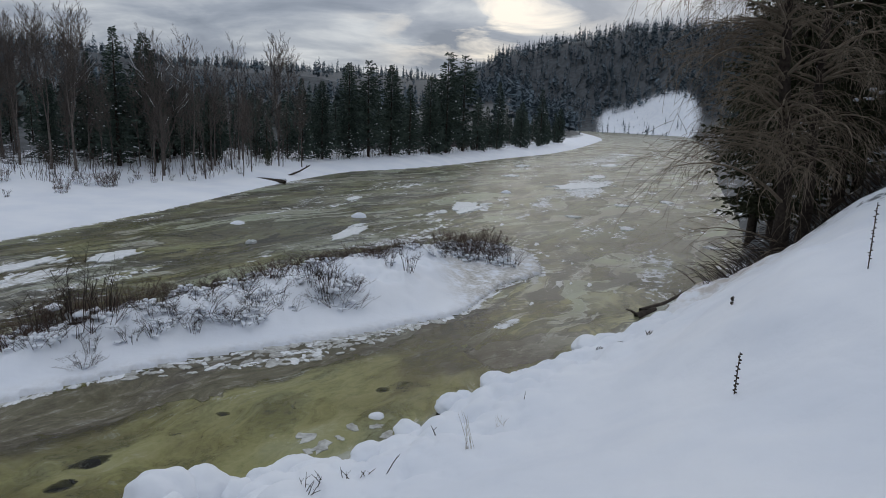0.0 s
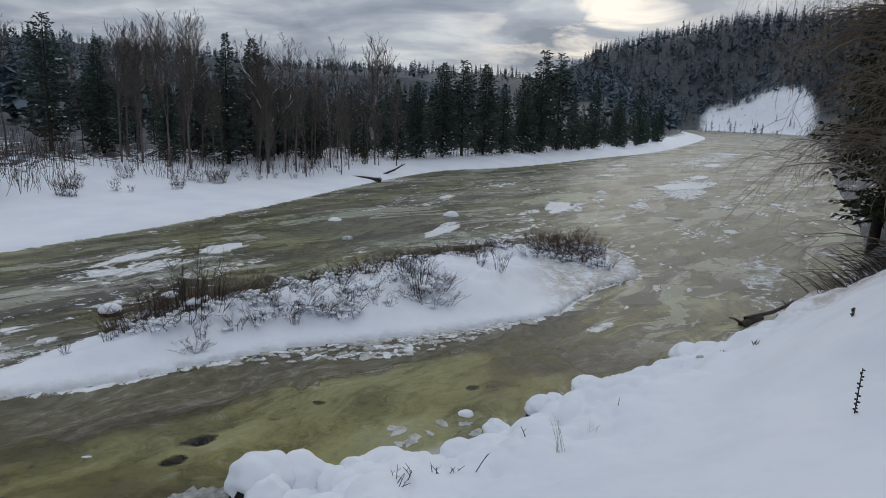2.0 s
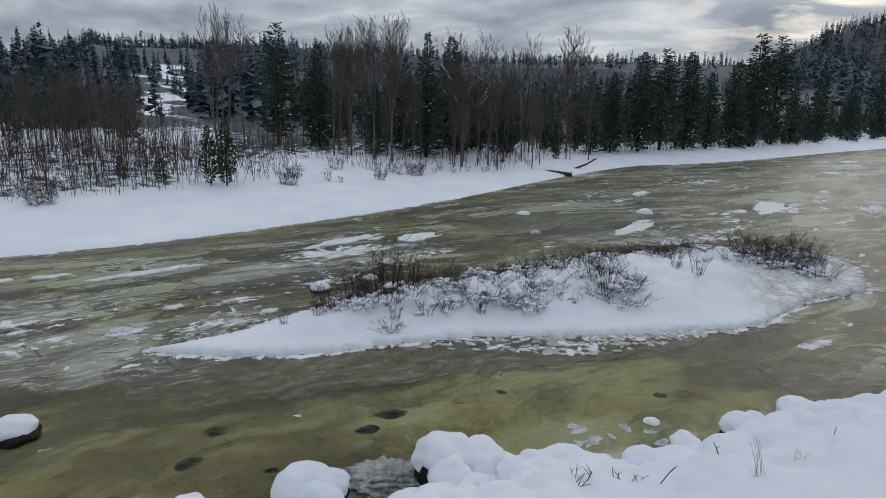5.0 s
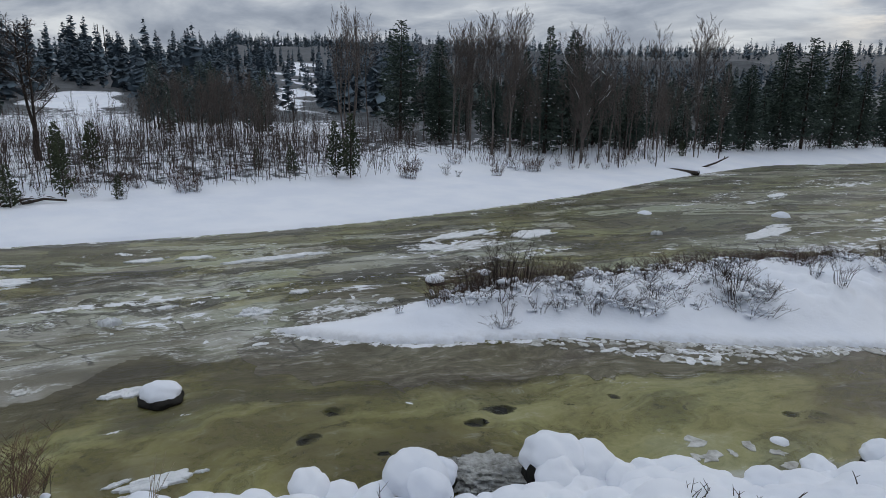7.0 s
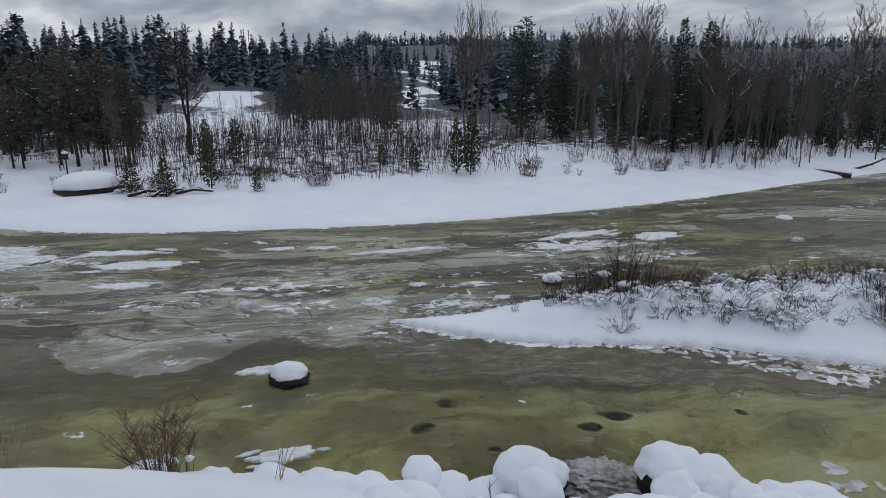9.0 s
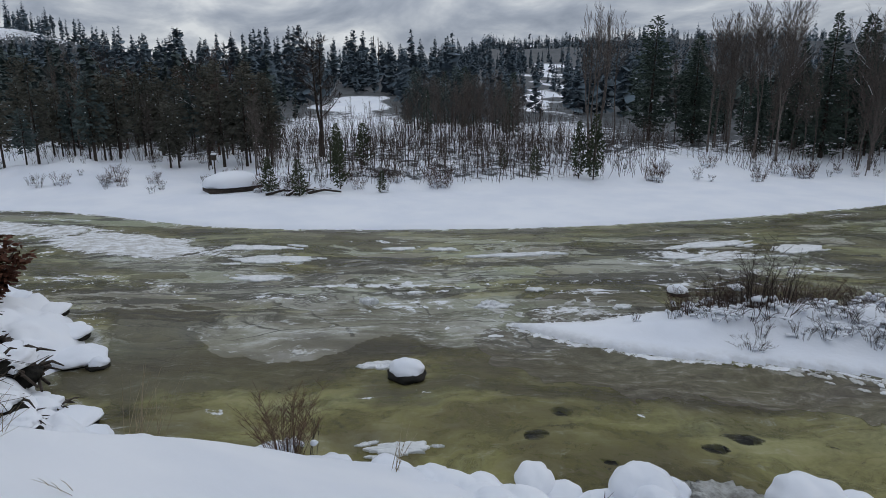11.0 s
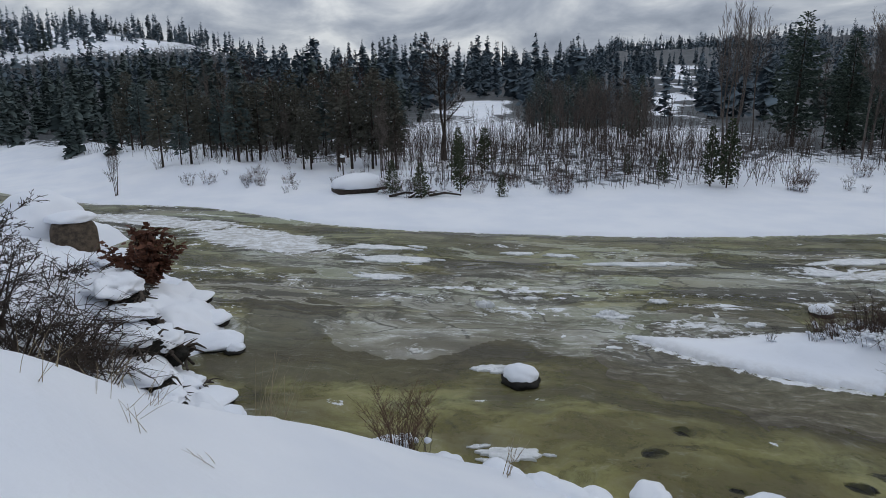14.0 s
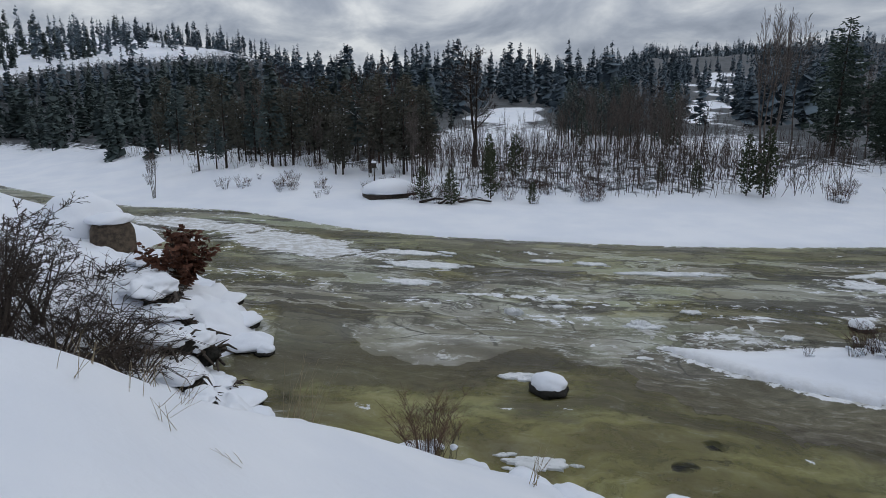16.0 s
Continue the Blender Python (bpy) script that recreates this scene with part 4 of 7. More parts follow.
# ---------------------------------------------------------------- plant builders
class Geo:
    """Vertices and faces of one mesh under construction."""

    def __init__(self, seed=0):
        self.v, self.f, self.r = [], [], random.Random(seed)

    def tube(self, points, radii, n=5):
        base = len(self.v)
        m = len(points)
        for i, p in enumerate(points):
            d = (points[min(i + 1, m - 1)] - points[max(i - 1, 0)]).normalized()
            a = d.cross(Vector((0.31, 0.2, 0.93) if abs(d.z) < 0.9 else (1, 0.1, 0))).normalized()
            b = d.cross(a)
            for q in range(n):
                t = 2 * math.pi * q / n
                self.v.append(p + (a * math.cos(t) + b * math.sin(t)) * radii[i])
        for i in range(m - 1):
            for q in range(n):
                q2 = (q + 1) % n
                self.f.append((base + i * n + q, base + i * n + q2, base + (i + 1) * n + q2, base + (i + 1) * n + q))

    def stick(self, p, q, r0, r1):
        """A thin three-sided twig."""
        self.tube([p, q], [r0, r1], 3)

    def blade(self, p, d, side, w, l):
        b = len(self.v)
        self.v += [p, p + d * (l * 0.45) + side * w, p + d * l, p + d * (l * 0.5) - side * w]
        self.f.append((b, b + 1, b + 2, b + 3))

    def lump(self, c, rx, ry, rz, n=6, rough=0.25):
        """A small rounded heap."""
        b = len(self.v)
        rows = ((-0.5, 0.75), (0.1, 1.0), (0.7, 0.65))
        for h, w in rows:
            for q in range(n):
                t = 2 * math.pi * q / n + h
                k = w * (1 + rough * self.r.uniform(-1, 1))
                self.v.append(c + Vector((rx * k * math.cos(t), ry * k * math.sin(t), rz * h)))
        self.v += [c + Vector((0, 0, rz)), c + Vector((0, 0, -rz * 0.7))]
        for i in range(2):
            for q in range(n):
                q2 = (q + 1) % n
                self.f.append((b + i * n + q, b + i * n + q2, b + (i + 1) * n + q2, b + (i + 1) * n + q))
        for q in range(n):
            q2 = (q + 1) % n
            self.f.append((b + 2 * n + q, b + 2 * n + q2, b + 3 * n))
            self.f.append((b + q2, b + q, b + 3 * n + 1))

    def make(self, name, material, parent=None, label="", smooth=True):
        return link_mesh(name, self.v, self.f, material, parent, label, smooth)


def rot_about(v, axis, deg):
    return Matrix.Rotation(radians(deg), 3, axis) @ v


def conifer(label, seed, h=12.0, spread=2.0, boughs=240, start=0.07, needles=None, snow=8, gaps=0.0, droop=0.35, leaf=1.0, full=0.7, rise=0.1, name="conifer"):
    """A spruce, fir or pine: tapered trunk, boughs all round at every height, uneven in length, with sprays of needles and clots of snow.
    full: how late the crown narrows; gaps: the share of missing boughs, in patches."""
    t = thing(name, label, "conifer tree")
    r = random.Random(seed)
    g, c, s = Geo(seed), Geo(seed + 1), Geo(seed + 2)
    bend = Vector((r.uniform(-0.02, 0.02), r.uniform(-0.02, 0.02), 0))
    pts = [Vector((0, 0, -0.4)) + bend * (i / 6 * h) + Vector((0, 0, i / 6 * (h + 0.3))) for i in range(7)]
    g.tube(pts, [0.015 * h * (1 - i / 6.3) + 0.01 for i in range(7)], 6)
    clots = 0
    for i in range(boughs):
        f = start + (1 - start) * ((i + r.random()) / boughs) ** 0.92
        az = i * 2.39996 + r.uniform(-0.5, 0.5)
        side_n = noise.noise(Vector((math.cos(az) * 0.9 + seed, math.sin(az) * 0.9, f * 7.0)))
        if 0.5 + side_n * 0.9 < gaps:
            continue
        ln = spread * (1 - f) ** full * min(1.0, 0.45 + 3.2 * (f - start)) * r.uniform(0.62, 1.08) * (1 + 0.55 * side_n)
        ln = max(0.03 * h * (1.02 - f) + 0.1, ln)
        out = Vector((math.cos(az), math.sin(az), rise + r.uniform(-0.08, 0.18) + 0.7 * max(0, f - 0.75)))
        p = Vector((0, 0, f * h)) + bend * f * h
        tip = p + out * ln - Vector((0, 0, droop * ln * ln / max(spread, 0.5)))
        if ln > 1.2 and i % 3 == 0:
            c.stick(p, tip, 0.02, 0.006)
        side = Vector((-math.sin(az), math.cos(az), 0))
        m = 2 + int(ln * 3.0 / leaf)
        for q in range(m):
            u = (q + 0.6 + 0.5 * r.random()) / m
            o = p.lerp(tip, min(u, 1.0)) - Vector((0, 0, 0.05 * ln * math.sin(3.1 * min(u, 1))))
            for sg in (-1, 1):
                d = (out * r.uniform(0.4, 1.0) + side * sg * r.uniform(0.2, 1.0) + Vector((0, 0, r.uniform(-0.8, 0.25)))).normalized()
                up = (d.cross(side * sg + Vector((0, 0, r.uniform(-0.2, 1.0))))).normalized()
                k = 0.55 + 0.35 * min(ln, 1.6)
                c.blade(o, d, up, leaf * r.uniform(0.06, 0.12) * k, leaf * r.uniform(0.26, 0.58) * k)
            if clots < snow and u > 0.35 and r.random() < 0.012 * snow / 6:
                s.lump(o + Vector((0, 0, 0.05)), r.uniform(0.06, 0.19), r.uniform(0.06, 0.19), r.uniform(0.04, 0.11), 4)
                clots += 1
    for q in range(5):
        az = q * 1.3
        c.blade(Vector((0, 0, h * 0.95)) + bend * h, Vector((math.cos(az) * 0.2, math.sin(az) * 0.2, 1)).normalized(), Vector((-math.sin(az), math.cos(az), 0)), 0.05, 0.05 * h)
    g.make("trunk", BARK, t)
    c.make("crown", needles or NEEDLES, t, smooth=False)
    if s.v:
        tagged(s.make("snow_clots", SNOW, t, "clots of snow on the boughs"), kind="stuff")
    return t


def bare_limb(g, p, d, ln, rad, level, r, kids, ang, rise, fine, snow=None):
    """A limb that bends upwards and forks into finer ones."""
    n = (1, 2, 3, 4)[min(level, 3)]
    pts, rr, cur = [p.copy()], [rad], d.normalized()
    for i in range(n):
        cur = (cur + Vector((r.uniform(-1, 1), r.uniform(-1, 1), 0)) * 0.09 + Vector((0, 0, rise * 0.16))).normalized()
        pts.append(pts[-1] + cur * (ln / n))
        rr.append(max(fine * 0.6, rad * (1 - 0.78 * (i + 1) / n)))
    g.tube(pts, rr, 5 if level >= 3 else 3)
    if snow is not None and level in (1, 2) and r.random() < 0.22 and abs(cur.z) < 0.85:
        snow.tube([a + Vector((0, 0, q * 0.8 + 0.004)) for a, q in zip(pts, rr)], [max(0.016, q * 0.7) for q in rr], 3)
    if level == 0:
        return
    k = kids[level - 1]
    lo = 0.12 if level < 3 else 0.22
    for i in range(k):
        u = lo + (1 - lo) * (i + r.random()) / k
        j = min(n - 1, int(u * n))
        o = pts[j].lerp(pts[j + 1], min(1.0, u * n - j))
        w = (pts[j + 1] - pts[j]).normalized()
        nd = rot_about(w, w.cross(Vector((r.uniform(-1, 1), r.uniform(-1, 1), r.uniform(-0.4, 0.4)))).normalized(), r.uniform(*ang))
        bare_limb(g, o, nd, ln * r.uniform(0.30, 0.52) * (1.15 - 0.6 * u), max(fine, rr[j] * r.uniform(0.3, 0.5)), level - 1, r, kids, ang, rise, fine, snow)


def bare_tree(label, seed, h=11.0, leaders=3, diverge=12, fork=0.3, kids=(6, 7, 10), rad=None, bark=None, snowy=False, name="bare_tree", ang=(18, 46), rise=1.0, fine=0.009, stems=1):
    """A leafless broad-leaved tree: one stem or several, each parting into leaders that carry fine twigs."""
    t = thing(name, label, "bare tree")
    r = random.Random(seed)
    g, s, w = Geo(seed), Geo(seed + 5), Geo(seed + 6)
    rad = rad or 0.011 * h
    for q in range(stems):
        a0 = 2 * math.pi * q / stems + r.random()
        lean = Vector((math.cos(a0), math.sin(a0), 0)) * (0.10 * r.uniform(0.3, 1.2) if stems > 1 else 0.02)
        o = Vector((math.cos(a0), math.sin(a0), 0)) * (0.02 * h if stems > 1 else 0)
        hs = h * (r.uniform(0.78, 1.0) if stems > 1 else 1.0)
        top = o + lean * hs * fork + Vector((0, 0, fork * hs))
        w.tube([o - Vector((0, 0, 0.35)), o.lerp(top, 0.5) + Vector((r.uniform(-1, 1), r.uniform(-1, 1), 0)) * 0.012 * h, top], [rad * 1.15, rad * 0.92, rad * 0.8], 7)
        for i in range(leaders):
            a = 2 * math.pi * (i + 0.6 * r.random()) / leaders + a0
            v = math.tan(radians(diverge * r.uniform(0.5, 1.25))) if leaders > 1 else 0.02
            d = Vector((math.cos(a) * v, math.sin(a) * v, 1)) + lean
            bare_limb(g, top - Vector((0, 0, 0.06 * h * r.random())), d, h * (1 - fork) * r.uniform(0.82, 1.06), rad * (0.75 if leaders == 1 else 0.5), len(kids), r, kids, ang, rise, fine, s if snowy else None)
    w.make("trunk", bark or BARK_GREY, t)
    g.make("crown", bark or BARK_GREY, t)
    if snowy and s.v:
        tagged(s.make("snow_dusting", SNOW, t, "snow lying along the limbs"), kind="stuff")
    return t


def plant(proto, x, y, height, base, turn=None, sink=0.1, wide=1.0):
    """A copy of a plant at (x, y), scaled from its built height."""
    k = height / base
    rz = turn if turn is not None else (x * 137.5 + y * 71.3) % 360
    return copy_thing(proto, pose(x, y, gz(x, y) - sink, 0, 0, rz) @ Matrix.Diagonal((k * wide, k * wide, k, 1)))


def retire(*protos):
    for p in protos:
        for o in [*p.children_recursive, p]:
            bpy.data.objects.remove(o)


def bearing(az, d):
    return -math.sin(radians(az)) * d, math.cos(radians(az)) * d


# ---------------------------------------------------------------- far bank: conifers
fir_dense = conifer("dark green fir with clots of snow on its boughs", 11, 12, 2.5, 330, 0.04, snow=46, full=0.62, droop=0.5)
fir_slim = conifer("slim dark fir with sparse snow on its boughs", 12, 12, 2.0, 300, 0.04, snow=36, full=0.75, droop=0.45)
fir_open = conifer("tall open-crowned fir with gaps between its boughs", 13, 12, 2.3, 270, 0.10, snow=22, gaps=0.30, full=0.42, droop=0.3)
pine_mid = conifer("grey-green pine with a bare lower trunk and snowy crown", 15, 12, 2.3, 120, 0.22, NEEDLES_MID, snow=16, gaps=0.22, droop=0.15, leaf=1.7, full=0.5)
pine_dark = conifer("dark brownish pine with a bare lower trunk", 18, 12, 2.2, 120, 0.20, NEEDLES_BROWN, snow=12, gaps=0.25, droop=0.2, leaf=1.7, full=0.5)
pine_young = conifer("young green pine with upturned twigs in the snow", 14, 4, 1.05, 120, 0.06, NEEDLES_YOUNG, snow=5, droop=0.02, leaf=0.9, rise=0.4, gaps=0.2)
fir_lo = conifer("dark green fir deep in the far wood", 16, 12, 2.2, 120, 0.05, snow=12, leaf=1.8, droop=0.4)
fir_lo_slim = conifer("slim dark fir deep in the far wood", 17, 12, 1.8, 110, 0.05, snow=12, leaf=1.8, droop=0.4)
FIRS = [(fir_open, -41.3, 43.6, 10.7), (fir_dense, -38.9, 46.5, 9.2), (fir_slim, -32.4, 51.1, 8.6), (fir_slim, -27.1, 46.1, 10.0), (fir_dense, -27.3, 50.7, 9.8), (fir_dense, -33.2, 47.3, 6.4), (fir_slim, -16.7, 58.9, 7.5),
        (fir_dense, -15.1, 60.1, 7.3), (fir_dense, -12.9, 61.8, 9.0), (fir_open, -11.3, 63.9, 9.4), (fir_dense, -9.4, 66.3, 9.2), (fir_slim, -7.7, 69.3, 7.5), (fir_dense, -5.8, 72.8, 8.6), (fir_open, -4.1, 76.3, 11.6),
        (fir_open, -2.2, 81.2, 11.7), (fir_dense, -0.4, 87.4, 7.2), (fir_slim, 2.6, 95.6, 9.7), (fir_dense, 7.2, 113.5, 8.0), (fir_slim, 12.1, 129.4, 11.1), (fir_dense, 18.2, 148.9, 8.0)]
for proto, x, y, h in FIRS:
    x, y, k = ashore(x * 1.02, y * 1.02, 5.0 if y > 55 else 13.0)
    tagged(plant(proto, x, y, h * k * 1.03, 12, wide=1.1), group="firs on the far bank")
r = random.Random(5)
# the wood behind: firs filling the band along the far bank upstream
count = 0
while count < 120:
    if r.random() < 0.8:
        y = r.uniform(52, 170)
        line = np.interp(y, [50, 66.5, 73, 84.5, 106, 136, 203], [-17, -14, -9.4, -3.6, 4.8, 17, 35])
        x, h = line - 4 - abs(r.gauss(0, 1)) * 9, r.uniform(3.0, 8.0)
    else:
        x, y, h = r.uniform(-44, -28), r.uniform(50, 75), r.uniform(4.5, 7.5)
    if line_dist(np.array([x]), np.array([y]), FAR_L)[0] < 4.5:
        continue
    tagged(plant(r.choice((fir_lo, fir_lo_slim, fir_lo_slim)), x, y, h, 12), group="firs in the far wood")
    count += 1
# the pine wood downstream, its foremost rank standing above the snowy bank
for i in range(84):
    az = 76.5 + 36 * (i + r.random()) / 84
    x, y = bearing(az, 47 + 20 * r.random() ** 1.4)
    if line_dist(np.array([x]), np.array([y]), FAR_L)[0] < 11:
        continue
    tagged(plant(r.choice((pine_mid, pine_dark, pine_dark)), x, y, r.uniform(4.6, 7.6), 12, wide=r.uniform(0.85, 1.15)), group="pines of the downstream wood")
for i in range(30):
    x, y = bearing(r.uniform(90, 111), r.uniform(44, 52))
    if line_dist(np.array([x]), np.array([y]), FAR_L)[0] > 7.5:
        tagged(plant(r.choice((pine_mid, pine_dark)), x, y, r.uniform(3.8, 6.4), 12, wide=r.uniform(0.9, 1.2)), group="pines of the downstream wood")
for i in range(20):
    x, y = bearing(r.uniform(55, 67), r.uniform(66, 84))
    tagged(plant(r.choice((pine_mid, fir_lo_slim)), x, y, r.uniform(4.6, 7.0), 12), group="pines of the downstream wood")
for x, y, h in [(-37.3, 8.5, 2.3), (-35.9, 9.9, 2.2), (-36.5, 12.6, 3.4), (-33.5, 25.1, 1.9), (-31.0, 27.9, 4.2), (-31.6, 27.2, 3.7), (-35.5, 23.9, 1.5), (-20.2, 59.3, 1.6), (-39.5, 13.5, 3.4), (-41, 16, 3.0), (-34.5, 14.5, 1.4)]:
    tagged(plant(pine_young, x, y, h, 4, wide=0.72 if h > 3 else 1.0), group="young pines on the far bank")
retire(fir_dense, fir_slim, fir_open, pine_young, pine_mid, pine_dark, fir_lo, fir_lo_slim)

# ---------------------------------------------------------------- far bank: bare trees
alder = bare_tree("slender bare grey tree with fine upright twigs", 21, 11, 3, 7, 0.36, (7, 8, 11), rad=0.095)
alder_slim = bare_tree("slim bare pole of a tree with a narrow twiggy top", 28, 11, 1, 4, 0.35, (6, 8, 16), rad=0.08)
alder_lo = bare_tree("slender bare grey tree in the far wood", 27, 11, 3, 8, 0.25, (3, 5, 8), fine=0.017, rad=0.08)
vase = bare_tree("bare vase-shaped cottonwood with snow along its limbs", 22, 11, 6, 17, 0.20, (6, 8, 9), snowy=True, rad=0.10)
clump = bare_tree("clump of bare grey stems from one root", 23, 10, 1, 3, 0.40, (4, 5, 12), rad=0.06, stems=6, ang=(14, 36))
broad = bare_tree("broad bare cottonwood with heavy snowy limbs", 24, 9.5, 2, 9, 0.22, (7, 8, 12), rad=0.24, fine=0.017, snowy=True, bark=BARK, ang=(34, 76), rise=0.45)
rusty_tree = bare_tree("leafless reddish-brown tree among the pines", 29, 9.5, 4, 22, 0.22, (4, 5, 8), rad=0.12, bark=TWIG_RED, ang=(22, 55), rise=0.7, fine=0.013)
sapling = bare_tree("thin bare sapling in the snow", 25, 4.5, 1, 2, 0.3, (4, 9), rad=0.032, name="sapling", bark=TWIG_DARK, ang=(12, 34), fine=0.007)
sapling_twin = bare_tree("thin bare twin-stemmed sapling in the snow", 26, 4.5, 1, 2, 0.3, (3, 8), rad=0.028, name="sapling", bark=TWIG_DARK, ang=(12, 34), fine=0.007, stems=2)
for proto, x, y, h, b in [(clump, -34.4, 30.7, 11.0, 10), (alder_slim, -43.3, 41.3, 11.4, 11), (alder, -34.9, 43.6, 10.4, 11), (alder, -33.9, 44.7, 10.7, 11), (alder, -31.0, 44.0, 10.9, 11), (alder, -29.9, 45.2, 11.8, 11),
                          (vase, -25.7, 50.1, 11.8, 11), (alder_slim, -24.0, 52.0, 11.0, 11), (alder_slim, -36.5, 46.5, 10.9, 11), (alder_slim, -22.1, 51.7, 9.5, 11), (alder_slim, -20.3, 52.4, 10.0, 11), (alder, -17.6, 54.5, 10.4, 11), (alder_slim, -16.9, 55.5, 10, 11),
                          (alder, -37.6, 49.4, 10.8, 11), (alder, -36.3, 50.3, 11.8, 11), (vase, -34.7, 51.4, 12.4, 11), (broad, -47.5, 15.2, 9.3, 9.5), (broad, -56.3, 8.3, 7.9, 9.5), (alder, -42.1, 8.9, 5.2, 11),
                          (rusty_tree, -58.6, 2.1, 7.4, 9.5), (clump, -45.3, -8.1, 3.4, 10), (rusty_tree, -53.2, 8.5, 7.5, 9.5)]:
    if y > 40:
        x, y, k = ashore(x, y, 7.0)
        h *= k * 0.93
    tagged(plant(proto, x, y, h, b), group="bare trees on the far bank")
for i in range(52):
    y = r.uniform(46, 66)
    x = np.interp(y, [44, 54, 66], [-26, -19, -16]) - r.uniform(0, 22)
    tagged(plant(alder_lo, x, y, r.uniform(4.5, 8.4), 11), group="bare trees in the far wood")
for i in range(26):
    x, y = bearing(r.uniform(76, 112), r.uniform(48, 62))
    if line_dist(np.array([x]), np.array([y]), FAR_L)[0] < 12:
        continue
    tagged(plant(r.choice((alder_lo, rusty_tree)), x, y, r.uniform(4.2, 7.0), 10.5), group="bare trees in the far wood")
for i in range(36):
    x, y = bearing(r.uniform(54.5, 66) if i % 3 else r.uniform(55, 60), r.uniform(52, 70))
    tagged(plant(alder_lo, x, y, r.uniform(3.6, 5.8), 11, wide=1.2), "dark leafless alder in a thicket", group="alders in the thicket")
count = 0
while count < 190:
    az = r.uniform(49, 76) if r.random() < 0.85 else r.uniform(74, 82)
    x, y = bearing(az, r.uniform(38, 56))
    if line_dist(np.array([x]), np.array([y]), FAR_L)[0] > 10.8:
        tagged(plant(r.choice((sapling, sapling_twin)), x, y, r.uniform(2.0, 4.6), 4.5), group="saplings on the far bank")
        count += 1
retire(alder_lo, alder, alder_slim, vase, clump, broad, rusty_tree, sapling, sapling_twin)

# brush along the wood's edge: countless thin stems
r = random.Random(31)
rows = []
for i in range(7000):
    s = r.random()
    if s < 0.42:
        y = r.uniform(40, 120)
        x = np.interp(y, [40, 54, 66.5, 73, 84.5, 106, 136], [-29, -18.6, -15.5, -11, -5.2, 3, 15]) - abs(r.gauss(0, 1)) * 7
        h = 0.4 + 2.0 * r.random() ** 1.6
    elif s < 0.80:
        (x, y), h = bearing(r.uniform(42, 78), r.uniform(38, 62)), 0.4 + 2.4 * r.random() ** 1.5
    else:
        (x, y), h = bearing(r.uniform(75, 112), r.uniform(50, 70)), r.uniform(0.4, 2.0)
    rows.append((x, y, h))
P0 = np.array(rows)
D0, Z0 = line_dist(P0[:, 0], P0[:, 1], FAR_L), ground_z(P0[:, 0], P0[:, 1])
g = Geo(32)
for (x, y, h), d, z in zip(P0, D0, Z0):
    if d < (10.5 if y < 50 else 4.5):
        continue
    b = Vector((x, y, z - 0.1))
    sway = 0.45 if h < 1.8 else 0.14
    tip = b + Vector((g.r.uniform(-sway, sway) * h, g.r.uniform(-sway, sway) * h, h))
    g.stick(b, tip, 0.015, 0.005)
    for q in range(2):
        m = b.lerp(tip, g.r.uniform(0.3, 0.8))
        g.stick(m, m + Vector((g.r.uniform(-0.2, 0.2) * h, g.r.uniform(-0.2, 0.2) * h, 0.35 * h)), 0.011, 0.004)
tagged(g.make("undergrowth", TWIG_DARK, smooth=False), "tangle of bare reddish-brown brush along the wood", "brush", kind="stuff")


# ---------------------------------------------------------------- woods on the hills
def tree_pattern(seed, n, start=0.04, spread=0.18, full=0.75, sag=0.25):
    """Boughs of a far conifer one metre high: each a ragged blade, four corners."""
    q = np.random.RandomState(seed)
    f = start + (1 - start) * ((np.arange(n) + q.rand(n)) / n) ** 0.85
    a = np.arange(n) * 2.39996 + q.uniform(-0.6, 0.6, n)
    w = spread * (1 - f) ** full * np.minimum(1, 0.5 + 4 * (f - start)) * q.uniform(0.5, 1.25, n) * (1 + 0.35 * np.sin(a * 2 + f * 9 + seed)) + 0.012
    out = np.stack([np.cos(a), np.sin(a), np.zeros(n)], -1)
    side = np.stack([-np.sin(a), np.cos(a), q.uniform(-0.5, 0.9, n)], -1)
    base = np.stack([0 * f, 0 * f, f + 0.02], -1) - out * (0.1 * w)[:, None]
    tip = base + out * w[:, None]
    tip[:, 2] -= sag * w * q.uniform(0.2, 2.0, n)
    mid = base + (tip - base) * q.uniform(0.35, 0.7, n)[:, None]
    half = side * (w * q.uniform(0.7, 1.1, n) * (1.0 if n < 30 else 0.75 if n < 60 else 0.55) + 0.006)[:, None]
    crown = np.stack([base, mid + half, tip, mid - half], 1).reshape(-1, 3)
    k = 0.012
    stem = np.array([(-k, 0, 0), (k, 0, 0), (k * 0.3, 0, 0.93), (-k * 0.3, 0, 0.93), (0, -k, 0), (0, k, 0), (0, k * 0.3, 0.93), (0, -k * 0.3, 0.93)])
    return np.concatenate([stem, crown])


FAR_FIRS = {n: [tree_pattern(60 + n + s, n, 0.03, 0.14 + 0.02 * s, 0.68) for s in range(4)] for n in (16, 26, 46, 92)}
FAR_PINES = [tree_pattern(170 + s, 70, 0.24 + 0.05 * s, 0.17, 0.38, 0.1) for s in range(4)]


